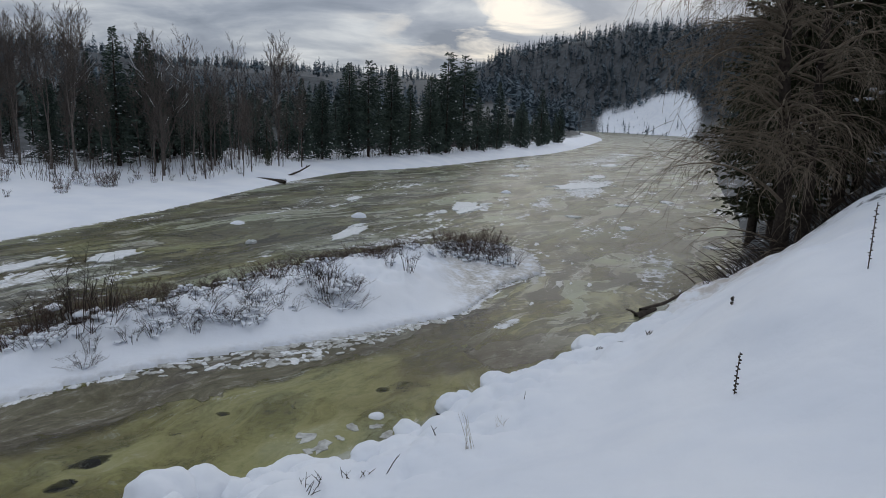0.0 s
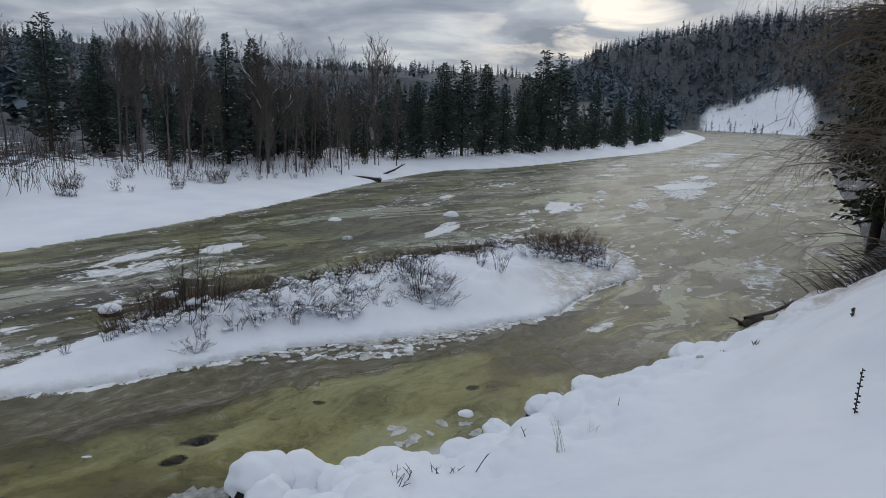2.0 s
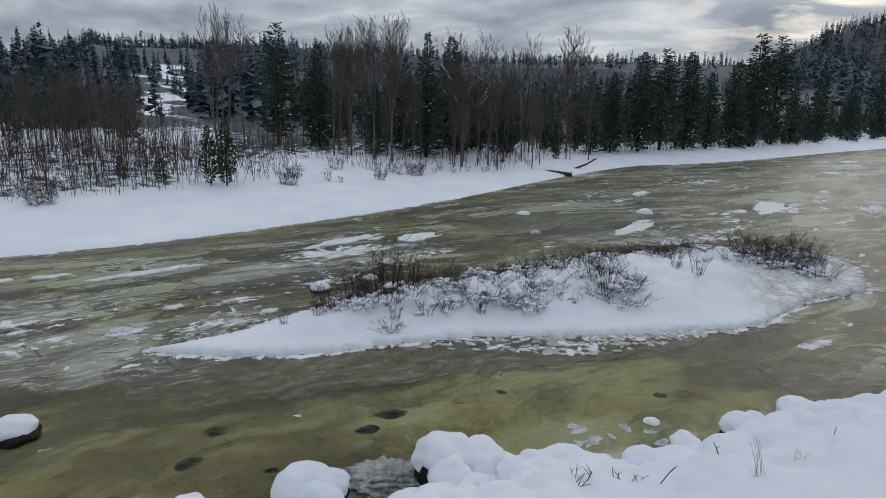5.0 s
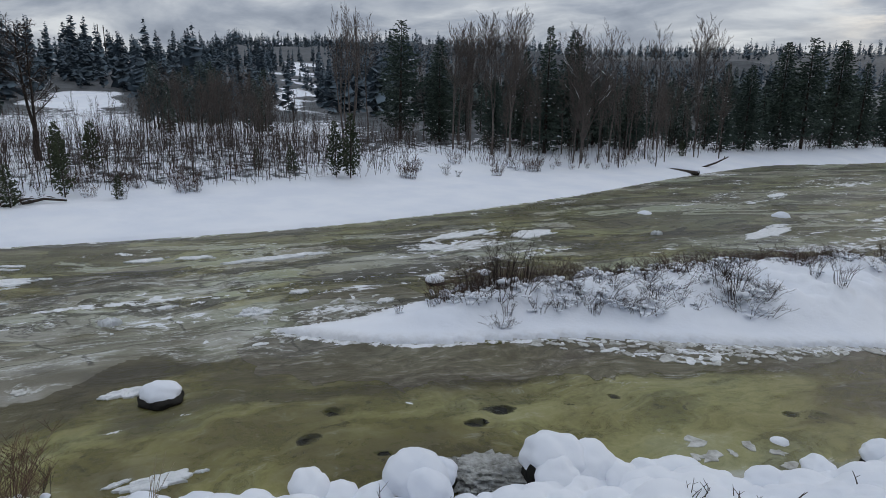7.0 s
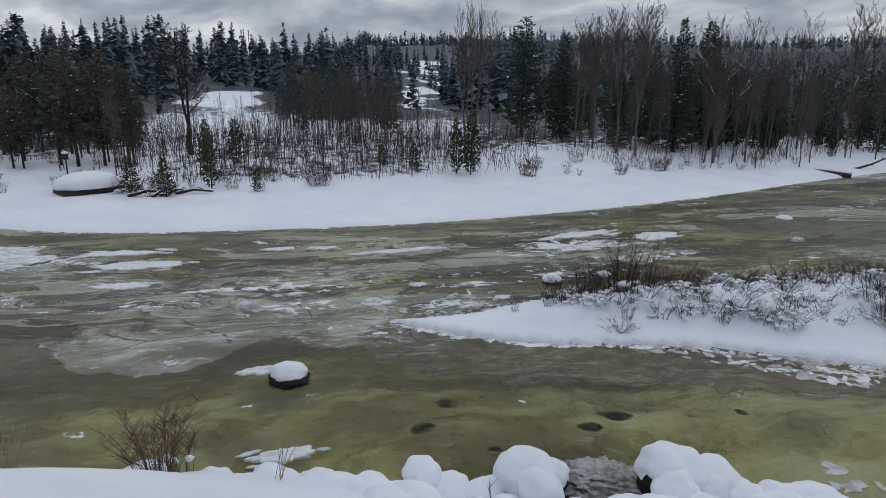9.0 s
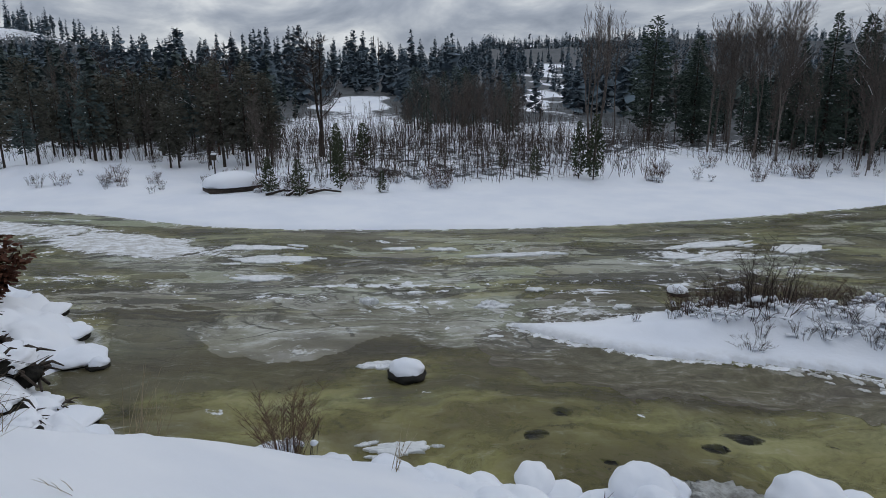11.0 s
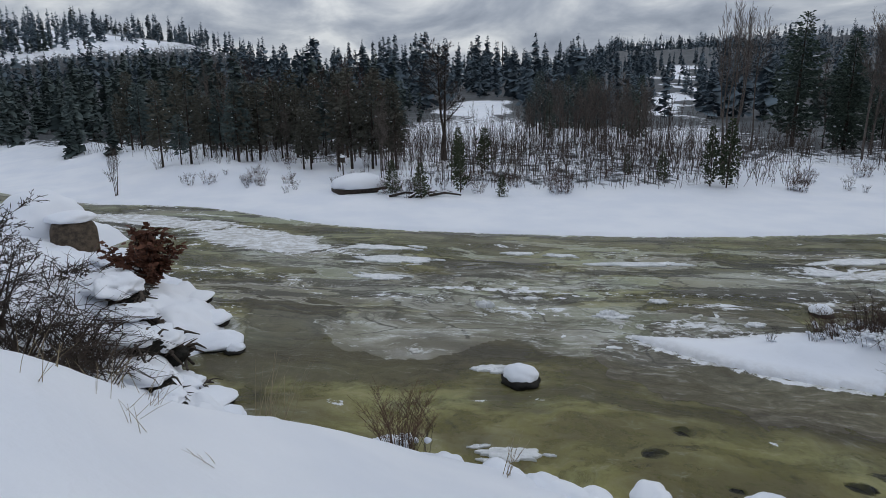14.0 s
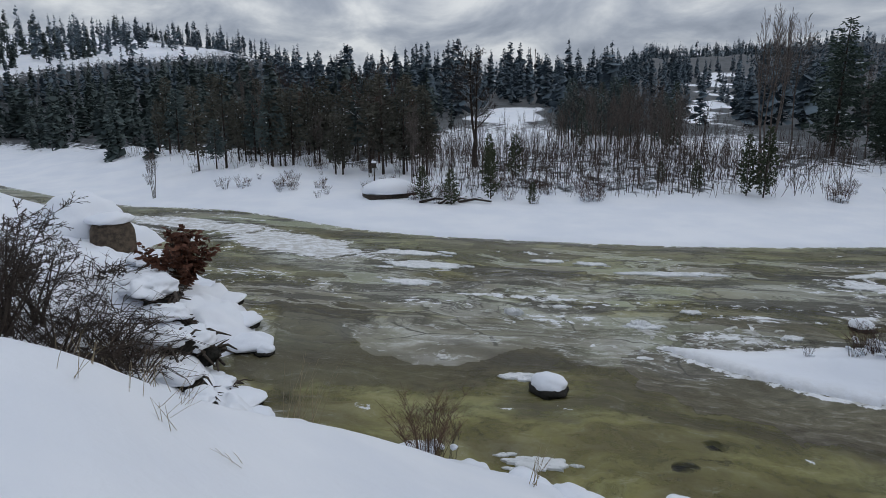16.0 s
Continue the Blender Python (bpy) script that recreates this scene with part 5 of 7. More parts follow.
def wood(seed, count, az0, az1, near, far, h0, h1, ridge=False):
    """Places for trees on the hills: x, y, z, height and a random share."""
    r = random.Random(seed)
    rows = []
    for i in range(count):
        az = r.uniform(az0, az1)
        rc = float(np.interp(az, HILLS[:, 0], HILLS[:, 1]))
        hi = rc * 1.02 if ridge else far
        d = math.sqrt(r.uniform(near ** 2, max(hi, near + 1) ** 2))
        rows.append((az, d, r.random(), r.uniform(h0, h1)))
    a = np.array(rows)
    x, y = -np.sin(np.radians(a[:, 0])) * a[:, 1], np.cos(np.radians(a[:, 0])) * a[:, 1]
    ok = ~inside(x, y, RIVER_L) & (line_dist(x, y, RIVER_L, True) > 9)
    ok &= open_land(x, y) < 0.35 + 0.5 * a[:, 2] ** 3
    ok &= ~((a[:, 0] < -9.8) & (a[:, 1] > 430) & (a[:, 1] < 760) & (line_dist(x, y, NEAR_L) < 33))
    ok &= fbm(x * 0.03, y * 0.03, seed) > 0.24
    return np.stack([x, y, ground_z(x, y) - 0.3, a[:, 3], a[:, 2]], -1)[ok]


def grow(name, label, stands, material):
    """All trees of the stands in one mesh."""
    q = np.random.RandomState(41)
    out = []
    for patterns, rows in stands:
        for x, y, z, h, rnd in rows:
            p = patterns[int(rnd * 997) % len(patterns)]
            h = h * (0.7 + 0.55 * rnd * rnd)
            t, w = q.uniform(0, 6.283), h * q.uniform(0.85, 1.2)
            c, s, lx = math.cos(t), math.sin(t), q.uniform(-0.04, 0.04)
            out.append(np.stack([x + w * (p[:, 0] * c - p[:, 1] * s) + lx * h * p[:, 2], y + w * (p[:, 0] * s + p[:, 1] * c), z + h * p[:, 2]], -1))
    v = np.concatenate(out)
    me = bpy.data.meshes.new(name)
    n = len(v)
    me.vertices.add(n)
    me.vertices.foreach_set("co", v.reshape(-1))
    me.loops.add(n)
    me.loops.foreach_set("vertex_index", np.arange(n))
    me.polygons.add(n // 4)
    me.polygons.foreach_set("loop_start", np.arange(0, n, 4))
    me.polygons.foreach_set("loop_total", np.full(n // 4, 4))
    me.update(calc_edges=True)
    me.materials.append(material)
    return tagged(new(name, me), label, "woods", kind="stuff")


r = random.Random(43)
scrub = []
for i in range(190):
    x, y = bearing(-r.uniform(10.2, 18.2), r.uniform(490, 680))
    scrub.append((x, y, gz(x, y) - 0.2, r.uniform(1.0, 3.4) if i % 7 else r.uniform(5, 10), r.random()))
# haze over the distant woods is put into their needle colours
grow("far_woods", "frosted conifer woods on the far hills, haze in their colour", [
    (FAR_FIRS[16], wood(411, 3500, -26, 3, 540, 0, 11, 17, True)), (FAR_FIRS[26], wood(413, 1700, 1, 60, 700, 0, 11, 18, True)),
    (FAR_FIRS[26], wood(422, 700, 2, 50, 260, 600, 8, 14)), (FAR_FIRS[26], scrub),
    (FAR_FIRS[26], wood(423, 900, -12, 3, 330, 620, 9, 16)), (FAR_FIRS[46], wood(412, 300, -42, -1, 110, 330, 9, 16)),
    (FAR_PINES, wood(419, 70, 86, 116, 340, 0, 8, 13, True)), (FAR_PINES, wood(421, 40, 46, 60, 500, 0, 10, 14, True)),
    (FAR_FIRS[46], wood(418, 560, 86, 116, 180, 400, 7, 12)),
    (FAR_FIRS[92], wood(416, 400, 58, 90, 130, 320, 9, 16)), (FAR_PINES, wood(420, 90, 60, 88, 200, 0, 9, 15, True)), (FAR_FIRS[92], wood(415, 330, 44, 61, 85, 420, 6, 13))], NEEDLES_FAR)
grow("mid_woods", "dark snow-dusted conifer woods behind the far bank, haze in their colour", [
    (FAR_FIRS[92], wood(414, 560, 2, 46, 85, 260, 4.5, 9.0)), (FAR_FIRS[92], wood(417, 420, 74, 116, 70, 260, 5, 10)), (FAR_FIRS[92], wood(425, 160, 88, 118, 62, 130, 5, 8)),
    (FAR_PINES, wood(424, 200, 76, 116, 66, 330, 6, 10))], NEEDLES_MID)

# ---------------------------------------------------------------- stones, snow heaps and ice
def lumpy(seed, sx, sy, sz, rough=0.2, sub=3, flat=None, freq=1.6):
    """A rounded, uneven body; flat: the share of its height below which it is cut level."""
    bm = bmesh.new()
    bmesh.ops.create_icosphere(bm, subdivisions=sub, radius=1)
    off = Vector((seed * 3.7, seed * 1.3, seed * 0.7))
    for v in bm.verts:
        n = noise.noise(v.co * freq + off) + 0.45 * noise.noise(v.co * freq * 2.3 + off)
        v.co *= 1 + rough * n
        if flat is not None and v.co.z < flat:
            v.co.z = flat + (v.co.z - flat) * 0.12
        v.co = Vector((v.co.x * sx, v.co.y * sy, v.co.z * sz))
    return bm


def boulder_proto(seed, label, bare=0.5, warm=False):
    """A stone with a thick rounded cap of snow, one metre across."""
    t = thing("snowy_boulder", label, "boulder")
    part("rock", lumpy(seed, 0.47, 0.44, 0.36, 0.22), ROCK_WARM if warm else ROCK, t, "dark wet stone")
    cap = lumpy(seed + 40, 0.55, 0.47, 0.34, 0.24, 4, -0.25 - bare * 0.1, 1.1)
    bmesh.ops.translate(cap, verts=cap.verts, vec=(0.0, 0.0, 0.14 + 0.12 * bare))
    part("snow_cap", cap, SNOW, t, "thick rounded snow cap")
    return t


heaps = [boulder_proto(s, "snow-capped boulder at the water's edge", 0.1 + 0.25 * (s % 3)) for s in (1, 2, 3, 4)]


def settle(proto, x, y, r, z, squash=1.0, turn=None):
    rz = turn if turn is not None else (x * 97 + y * 53) % 360
    return copy_thing(proto, pose(x, y, z, 0, 0, rz) @ Matrix.Diagonal((2 * r, 2 * r, 2 * r * squash, 1)))


# x, y, half width, height of the snow's top over the water
BANK_STONES = [(-4.46, 8.07, 0.50, 0.96), (-3.95, 8.46, 0.42, 0.76), (-2.82, 9.28, 0.50, 0.64), (-5.94, 6.38, 0.50, 0.88), (-6.98, 5.11, 0.34, 0.70), (-6.55, 5.36, 0.30, 0.48), (-6.15, 5.70, 0.32, 0.54), (-7.75, 3.70, 0.38, 0.70),
               (-7.20, 4.26, 0.37, 0.62), (-8.18, 3.17, 0.43, 0.66), (-5.76, 6.85, 0.26, 0.62), (-2.94, 8.28, 0.46, 0.70), (-2.24, 9.41, 0.34, 0.52), (-1.64, 9.99, 0.34, 0.52), (-0.30, 12.46, 0.37, 0.50), (0.76, 13.59, 0.46, 0.55),
               (-0.05, 12.78, 0.25, 0.42), (3.29, 16.30, 0.51, 0.55), (3.99, 17.01, 0.48, 0.52), (-4.15, 7.75, 0.36, 0.82), (-3.5, 8.55, 0.34, 0.62), (-5.5, 6.2, 0.34, 0.75), (-1.1, 11.2, 0.3, 0.45), (2.0, 14.7, 0.34, 0.5),
               (-8.9, 2.5, 0.34, 0.6), (-9.7, 1.7, 0.36, 0.62), (-3.2, 9.0, 0.3, 0.6), (1.4, 14.2, 0.28, 0.45), (5.0, 17.9, 0.36, 0.5)]
for i, (x, y, rr, top) in enumerate(BANK_STONES):
    more = max(0.0, top - 1.12 * rr)
    tagged(settle(heaps[i % 4], x * 0.96, y * 0.96, rr * 0.95, 0.02 + 0.2 * rr + 0.45 * more, 0.90 + 0.52 * more / rr), group="boulders along the near bank")
for i, (x, y, rr) in enumerate([(-12.88, -0.98, 0.61), (-14.14, -1.68, 0.35), (-16.38, -0.91, 0.60), (-17.85, -1.08, 0.66), (-19.70, -1.62, 0.56), (-16.39, -2.44, 0.48), (-21.28, -2.59, 0.60), (-12.12, -0.64, 0.37), (-24.89, -5.31, 0.71),
                                (-13.6, -1.9, 0.45), (-15.4, -2.6, 0.5), (-18.6, -2.2, 0.5), (-22.6, -3.3, 0.6)]):
    tagged(settle(heaps[(i + 1) % 4], x + 0.05, y - 0.28, rr * (0.8 + 0.12 * (i % 3)), max(0.0, gz(x, y - 0.28) * 0.5), 0.46), group="boulders along the near bank")
# stones standing in the river
midstream = thing("snowy_stone", "lone snow-capped stone standing in the icy river", "stone", "stones in the river")
bm = lumpy(17, 0.52, 0.47, 0.17, 0.3)
bmesh.ops.translate(bm, verts=bm.verts, vec=(0.10, 0.0, 0.0))
part("rock", bm, ROCK, midstream, "black wet stone")
cap = lumpy(58, 0.48, 0.45, 0.36, 0.18, 4, -0.05, 1.1)
bmesh.ops.translate(cap, verts=cap.verts, vec=(-0.04, 0.06, 0.10))
part("snow_cap", cap, SNOW, midstream, "thick rounded snow cap")
for x, y, rr, z, sq in [(-11.8, 5.2, 0.44, 0.04, 0.78), (-15.7, -0.8, 0.26, 0.03, 0.8), (-12.9, 15.1, 0.33, 0.0, 1.0), (-7.0, 36.9, 0.5, -0.14, 0.9), (-12.8, 32.6, 0.42, -0.14, 0.8), (2.5, 53.7, 0.5, -0.14, 0.8), (-1.8, 11.7, 0.17, -0.04, 0.8)]:
    settle(midstream, x, y, rr, z, sq, 0)
retire(midstream)
retire(*heaps)

# stones under the water
sunk_mesh = []
for s in (1, 2, 3):
    o = part("sunken_stone", lumpy(s + 60, 1.0, 0.8, 0.5, 0.3, 2), ROCK, None)
    sunk_mesh.append(o.data)
    bpy.data.objects.remove(o)
for i, (x, y, rr) in enumerate(SUNKEN):
    o = new("sunken_stone", sunk_mesh[i % 3])
    o.matrix_basis = pose(x, y, -0.60 * rr - 0.02, 0, 0, i * 67) @ Matrix.Diagonal((rr * 1.35, rr * 1.1, rr, 1))
    tagged(o, "dark stone just under the river surface", "stone", "sunken stones")


def slab(seed, n=44, jag=0.3, thick=0.045):
    """A ragged plate of ice, one metre in half length and half width, with a broken, uneven top."""
    r = random.Random(seed)
    ph = [r.uniform(0, 6.28) for _ in range(6)]
    out = []
    for i in range(n):
        t = 2 * math.pi * i / n
        k = 1 + jag * (0.45 * math.sin(2 * t + ph[0]) + 0.35 * math.sin(3 * t + ph[1]) + 0.5 * math.sin(5 * t + ph[2]) + 0.5 * math.sin(8 * t + ph[3]) + 0.4 * math.sin(13 * t + ph[4])) + jag * 0.6 * r.uniform(-1, 1)
        k = max(k, 0.25)
        out.append((0.85 * k * math.cos(t), 0.85 * k * math.sin(t)))
    v = [(x * 1.01, y * 1.01, -0.02) for x, y in out] + [(x, y, thick * r.uniform(0.5, 0.8)) for x, y in out]
    v += [(x * 0.9, y * 0.9, thick * r.uniform(0.8, 1.1)) for x, y in out] + [(x * 0.5, y * 0.5, thick * r.uniform(0.8, 1.5)) for x, y in out] + [(0, 0, thick * 1.1)]
    f = []
    for ring in range(3):
        for i in range(n):
            j = (i + 1) % n
            f.append((ring * n + i, ring * n + j, (ring + 1) * n + j, (ring + 1) * n + i))
    f += [(3 * n + i, 3 * n + (i + 1) % n, 4 * n) for i in range(n)]
    me = bpy.data.meshes.new("ice_floe")
    me.from_pydata(v, [], f)
    return me


FLOE_MESH = []
for s in range(6):
    me = slab(200 + s, 44, 0.17)
    me.materials.append(FLOE)
    FLOE_MESH.append(me)
PLATE_MESH = []
for s in range(5):
    me = slab(300 + s, 11, 0.3, 0.03)
    me.materials.append(FLOE if s == 1 else PLATE_ICE)
    PLATE_MESH.append(me)


def flow_way(x, y):
    """Direction of the current, in degrees."""
    i = int(np.argmin((FAR_L[:-1, 0] - x) ** 2 + (FAR_L[:-1, 1] - y) ** 2))
    d = FAR_L[min(i + 2, len(FAR_L) - 1)] - FAR_L[max(i - 2, 0)]
    return math.degrees(math.atan2(d[1], d[0]))


def floe(x, y, hl, hw, i, z=0.01, way=None, high=1.0, label="", group="", mesh=None, name="ice_floe"):
    o = new(name, mesh or FLOE_MESH[i % 6])
    o.matrix_basis = pose(x, y, z, 0, 0, flow_way(x, y) if way is None else way) @ Matrix.Diagonal((hl, hw, high, 1))
    return tagged(o, label or "flat snow-covered ice floe lying in the river", "ice floe", group or "ice floes in the river")


SHEETS = [(-23.4, 5.2, 1.70, 0.62), (-25.6, 5.1, 1.50, 0.45), (-21.1, 4.1, 1.05, 0.36), (-22.5, 10.1, 0.70, 0.28), (-21.6, 11.5, 0.64, 0.26), (-19.4, 13.7, 0.95, 0.22), (-16.0, 18.9, 0.85, 0.34), (-17.0, 8.0, 0.25, 0.14),
          (-12.5, 4.9, 0.55, 0.22), (-9.1, 3.8, 0.60, 0.24), (-15.4, 11.5, 0.30, 0.2), (-12.8, 12.7, 0.24, 0.2), (-16.8, 21.5, 1.7, 0.50), (-14.6, 23.9, 1.3, 0.75), (-19.5, 13.2, 1.7, 0.26)]
SPLIT = random.Random(8)


def broken_floe(x, y, hl, hw, i, high=1.0):
    """A floe with smaller pieces that broke off along its rim."""
    floe(x, y, hl, hw, i, high=high)
    w = radians(flow_way(x, y))
    for q in range(2 + int(hl * 2)):
        u, v = SPLIT.choice((-1, 1)) * SPLIT.uniform(0.5, 1.25) * hl, SPLIT.uniform(-1.2, 1.2) * hw
        k = SPLIT.uniform(0.12, 0.38) * min(hl, 1.2 + 0.3 * hl)
        floe(x + u * math.cos(w) - v * math.sin(w), y + u * math.sin(w) + v * math.cos(w), k, k * SPLIT.uniform(0.2, 0.5), i + q + 1, 0.005, math.degrees(w) + SPLIT.uniform(-25, 25), 0.6 * high)


for i, (x, y, hl, hw) in enumerate(SHEETS):
    broken_floe(x, y, hl, hw, i)
for i, (x, y, hl, hw) in enumerate([(-0.8, 43.4, 3.1, 1.1), (-14.7, 9.4, 0.5, 0.22), (10.3, 62.9, 4.6, 2.2), (3.7, 71.0, 1.4, 0.9), (12.3, 32.6, 0.51, 0.5), (6.4, 41.2, 0.45, 0.5),
                                    (11.1, 48.5, 0.7, 0.6), (31.5, 137.3, 3.0, 2.0), (-6.5, 31.7, 2.3, 0.6), (14, 75, 3.0, 1.0), (20, 98, 4, 1.3), (6, 88, 2.4, 0.9), (15.5, 52, 0.9, 0.6), (9, 37.5, 0.8, 0.5), (-9, 45, 1.2, 0.4)]):
    broken_floe(x, y, hl, hw, i + 3, 1.0 if y < 40 else 1.6)
for i, (x, y, hl, hw) in enumerate([(-3.0, 10.7, 0.26, 0.20), (-2.6, 10.4, 0.27, 0.17), (-2.2, 11.2, 0.19, 0.13), (-2.35, 10.75, 0.12, 0.09), (-2.8, 10.2, 0.15, 0.1), (-1.75, 11.3, 0.16, 0.12), (-1.5, 11.0, 0.2, 0.12)]):
    floe(x, y, hl, hw, i, 0.0, 40 + 31 * i, 0.5, "thin broken plate of grey ice by the near bank", "ice plates by the near bank", PLATE_MESH[(0, 2, 3, 4)[i % 4]], "ice_plate")
# snow-capped lumps of ice frozen into the sheet
for i, (x, y, s) in enumerate([(-16.8, 6.4, 0.30), (-14.8, 9.4, 0.30), (-10.3, 27.8, 0.3)]):
    floe(x, y, s, s * 0.6, i, high=2.8, label="rounded lump of snowy ice frozen into the river", way=50)
# broken plates jammed along the island and in the slush
r = random.Random(77)
for i in range(300):
    s = r.random()
    if s < 0.78:
        a, b = Vector((-8.6, 12.1)), Vector((-0.6, 18.5))
        u = r.betavariate(3.0, 2.2)
        c = a.lerp(b, u)
        off = -0.2 + (0.35 + 1.0 * math.sin(u * 3.14) ** 2) * r.random() ** 1.5
        x, y = c.x + off * 0.62, c.y - off * 0.78
    elif s < 0.9:
        x, y = r.gauss(-13.2, 1.0), r.gauss(11.2, 1.2)
    else:
        x, y = r.gauss(-15.6, 1.8), r.gauss(7.2, 1.6)
    k = r.uniform(0.06, 0.13) * (1.8 if r.random() < 0.16 else 1)
    o = floe(x, y, k * r.uniform(1, 1.6), k * r.uniform(0.6, 1), i, r.uniform(0.0, 0.012), r.uniform(0, 360), r.uniform(0.35, 0.6), "small broken plate of grey ice jammed by the island", "broken ice plates", PLATE_MESH[i % 5], "ice_plate")
for i in range(75):
    y = 20 + 75 * r.random() ** 1.4
    x = np.interp(y, [20, 50, 100], [5, 6, 14]) + r.uniform(-1, 1) * np.interp(y, [20, 50, 100], [6, 12, 13])
    if inside(np.array([x]), np.array([y]), ISLE_L)[0] or not inside(np.array([x]), np.array([y]), RIVER_L)[0]:
        continue
    k = r.uniform(0.10, 0.36)
    floe(x, y, k * 1.7, k * 0.6, i, 0.0, None, 0.6, "small drifting plate of snowy ice", "drifting ice plates", PLATE_MESH[1 if i % 3 else 2], "ice_plate")

# frozen spray and ice between the boulders
bm = lumpy(91, 0.95, 0.48, 0.16, 0.45, 5, None, 5.0)
o = part("shore_ice", bm, ICE_EDGE, None)
o.matrix_basis = pose(-5.2, 7.35, 0.06, 0, 0, 40)
tagged(o, "crumbly grey shore ice between snowy boulders", "ice")


# ---------------------------------------------------------------- shrubs
def shrub_proto(seed, label, h=1.0, stems=26, splay=0.55, mat=None, snow=6, name="shrub", fan=2, thick=0.010, clot=1.0, root=0.22):
    t = thing(name, label, "shrub")
    r = random.Random(seed)
    g, s = Geo(seed), Geo(seed + 1)
    for i in range(stems):
        a = r.random() * 6.283
        b = Vector((math.cos(a), math.sin(a), 0)) * root * math.sqrt(r.random()) * h
        a += r.uniform(-1.0, 1.0) * min(1.0, 2 * root)
        out = Vector((math.cos(a), math.sin(a), 0)) * splay * r.uniform(0.2, 1.0)
        ln = h * r.uniform(0.55, 1.1)
        m = b + (out * 0.45 + Vector((0, 0, 0.55))) * ln
        tip = b + (out + Vector((r.uniform(-0.1, 0.1), r.uniform(-0.1, 0.1), 0.95))) * ln
        g.tube([b - Vector((0, 0, 0.1)), m, tip], [thick, thick * 0.7, thick * 0.35], 3)
        for q in range(fan):
            o = m.lerp(tip, r.uniform(0.0, 0.8))
            e = o + Vector((r.uniform(-0.25, 0.25), r.uniform(-0.25, 0.25), r.uniform(0.05, 0.3))) * ln
            g.stick(o, e, thick * 0.5, thick * 0.25)
            if r.random() < 0.6:
                g.stick(o.lerp(e, 0.5), o.lerp(e, 0.5) + Vector((r.uniform(-0.15, 0.15), r.uniform(-0.15, 0.15), 0.12)) * ln, thick * 0.35, thick * 0.2)
    for i in range(snow):
        a, d = r.random() * 6.283, r.uniform(0.05, 0.35 + 0.7 * root) * h
        s.lump(Vector((d * math.cos(a), d * math.sin(a), r.uniform(0.02, 0.34 * clot) * h)), clot * r.uniform(0.07, 0.18) * h, clot * r.uniform(0.06, 0.15) * h, clot * r.uniform(0.05, 0.10) * h, 5)
    tagged(g.make("twig_mass", mat or TWIG_RED, t, smooth=False), kind="stuff")
    if s.v:
        tagged(s.make("snow_dusting", SNOW, t, "clots of snow caught in the twigs"), kind="stuff")
    return t


red = shrub_proto(1, "dense reddish-brown willow shrub on the snowy island", 1.0, 34, 0.6, TWIG_RED, 12, fan=4, thick=0.009, root=0.45)
snowy = shrub_proto(2, "bent bare shrub laden with clots of snow", 0.8, 34, 1.1, TWIG_DARK, 30, fan=3, clot=1.15, thick=0.009, root=0.75)
thin = shrub_proto(3, "thin bare shrub standing in the snow", 0.9, 16, 0.5, BARK, 3, fan=4, thick=0.008)
tall = shrub_proto(4, "tall dark seedheads above a snowy shrub", 1.5, 14, 0.28, BARK, 2, fan=5, thick=0.011)
grp = "shrubs on the island"
for x, y, h in [(-11.6, 13.9, 0.75), (-11.2, 14.6, 0.85), (-10.6, 14.7, 0.9), (-10.0, 15.9, 0.9), (-9.5, 16.6, 0.95), (-9.9, 15.0, 0.95), (-8.9, 17.6, 0.75), (-8.4, 18.6, 0.6), (-7.9, 19.4, 0.55), (-7.2, 20.6, 0.55), (-6.6, 21.8, 0.5), (-5.8, 22.7, 0.55), (-4.8, 24.0, 0.5),
                (-0.3, 26.6, 0.9), (0.4, 27.2, 1.0), (0.0, 27.8, 1.1), (-0.8, 27.0, 0.8), (0.9, 27.9, 1.0), (-1.6, 26.6, 0.6), (-2.6, 26.4, 0.5)]:
    tagged(plant(red, x, y, h, 1.0, sink=0.02), group=grp)
for x, y, h in [(-10.4, 13.5, 0.6), (-9.8, 14.0, 0.7), (-9.3, 14.4, 0.7), (-8.5, 15.6, 0.6), (-7.8, 16.6, 0.65), (-7.0, 17.2, 0.6), (-6.2, 17.8, 0.65), (-7.3, 18.2, 0.6), (-6.4, 19.2, 0.6), (-5.4, 18.9, 0.6), (-5.0, 19.5, 0.7), (-4.0, 18.4, 0.6),
                (-5.5, 20.8, 0.6), (-1.4, 24.6, 0.5), (-0.6, 25.4, 0.7), (0.2, 25.8, 0.8), (0.7, 26.5, 0.7), (-8.0, 14.9, 0.5), (-6.8, 15.8, 0.45), (-9.9, 13.2, 0.5)]:
    tagged(plant(snowy, x, y, h * 0.8, 0.8, sink=0.08, wide=1.5), group=grp)
for x, y, h in [(-4.4, 18.1, 1.1), (-4.9, 18.5, 0.9), (-2.2, 20.6, 0.8), (-3.0, 21.4, 0.6), (-3.6, 22.4, 0.6), (-7.1, 15.0, 0.5), (-8.9, 13.4, 0.5), (-6.0, 16.5, 0.5), (-11.4, 11.8, 0.4), (-10.9, 12.6, 0.5)]:
    tagged(plant(thin, x, y, h, 0.9, sink=0.02), group=grp)
for x, y, h in [(-9.7, 14.2, 1.7), (-10.1, 14.4, 1.3), (-9.3, 14.7, 1.35), (-10.6, 14.0, 1.15)]:
    tagged(plant(tall, x, y, h, 1.5, sink=0.02), group=grp)
r = random.Random(14)
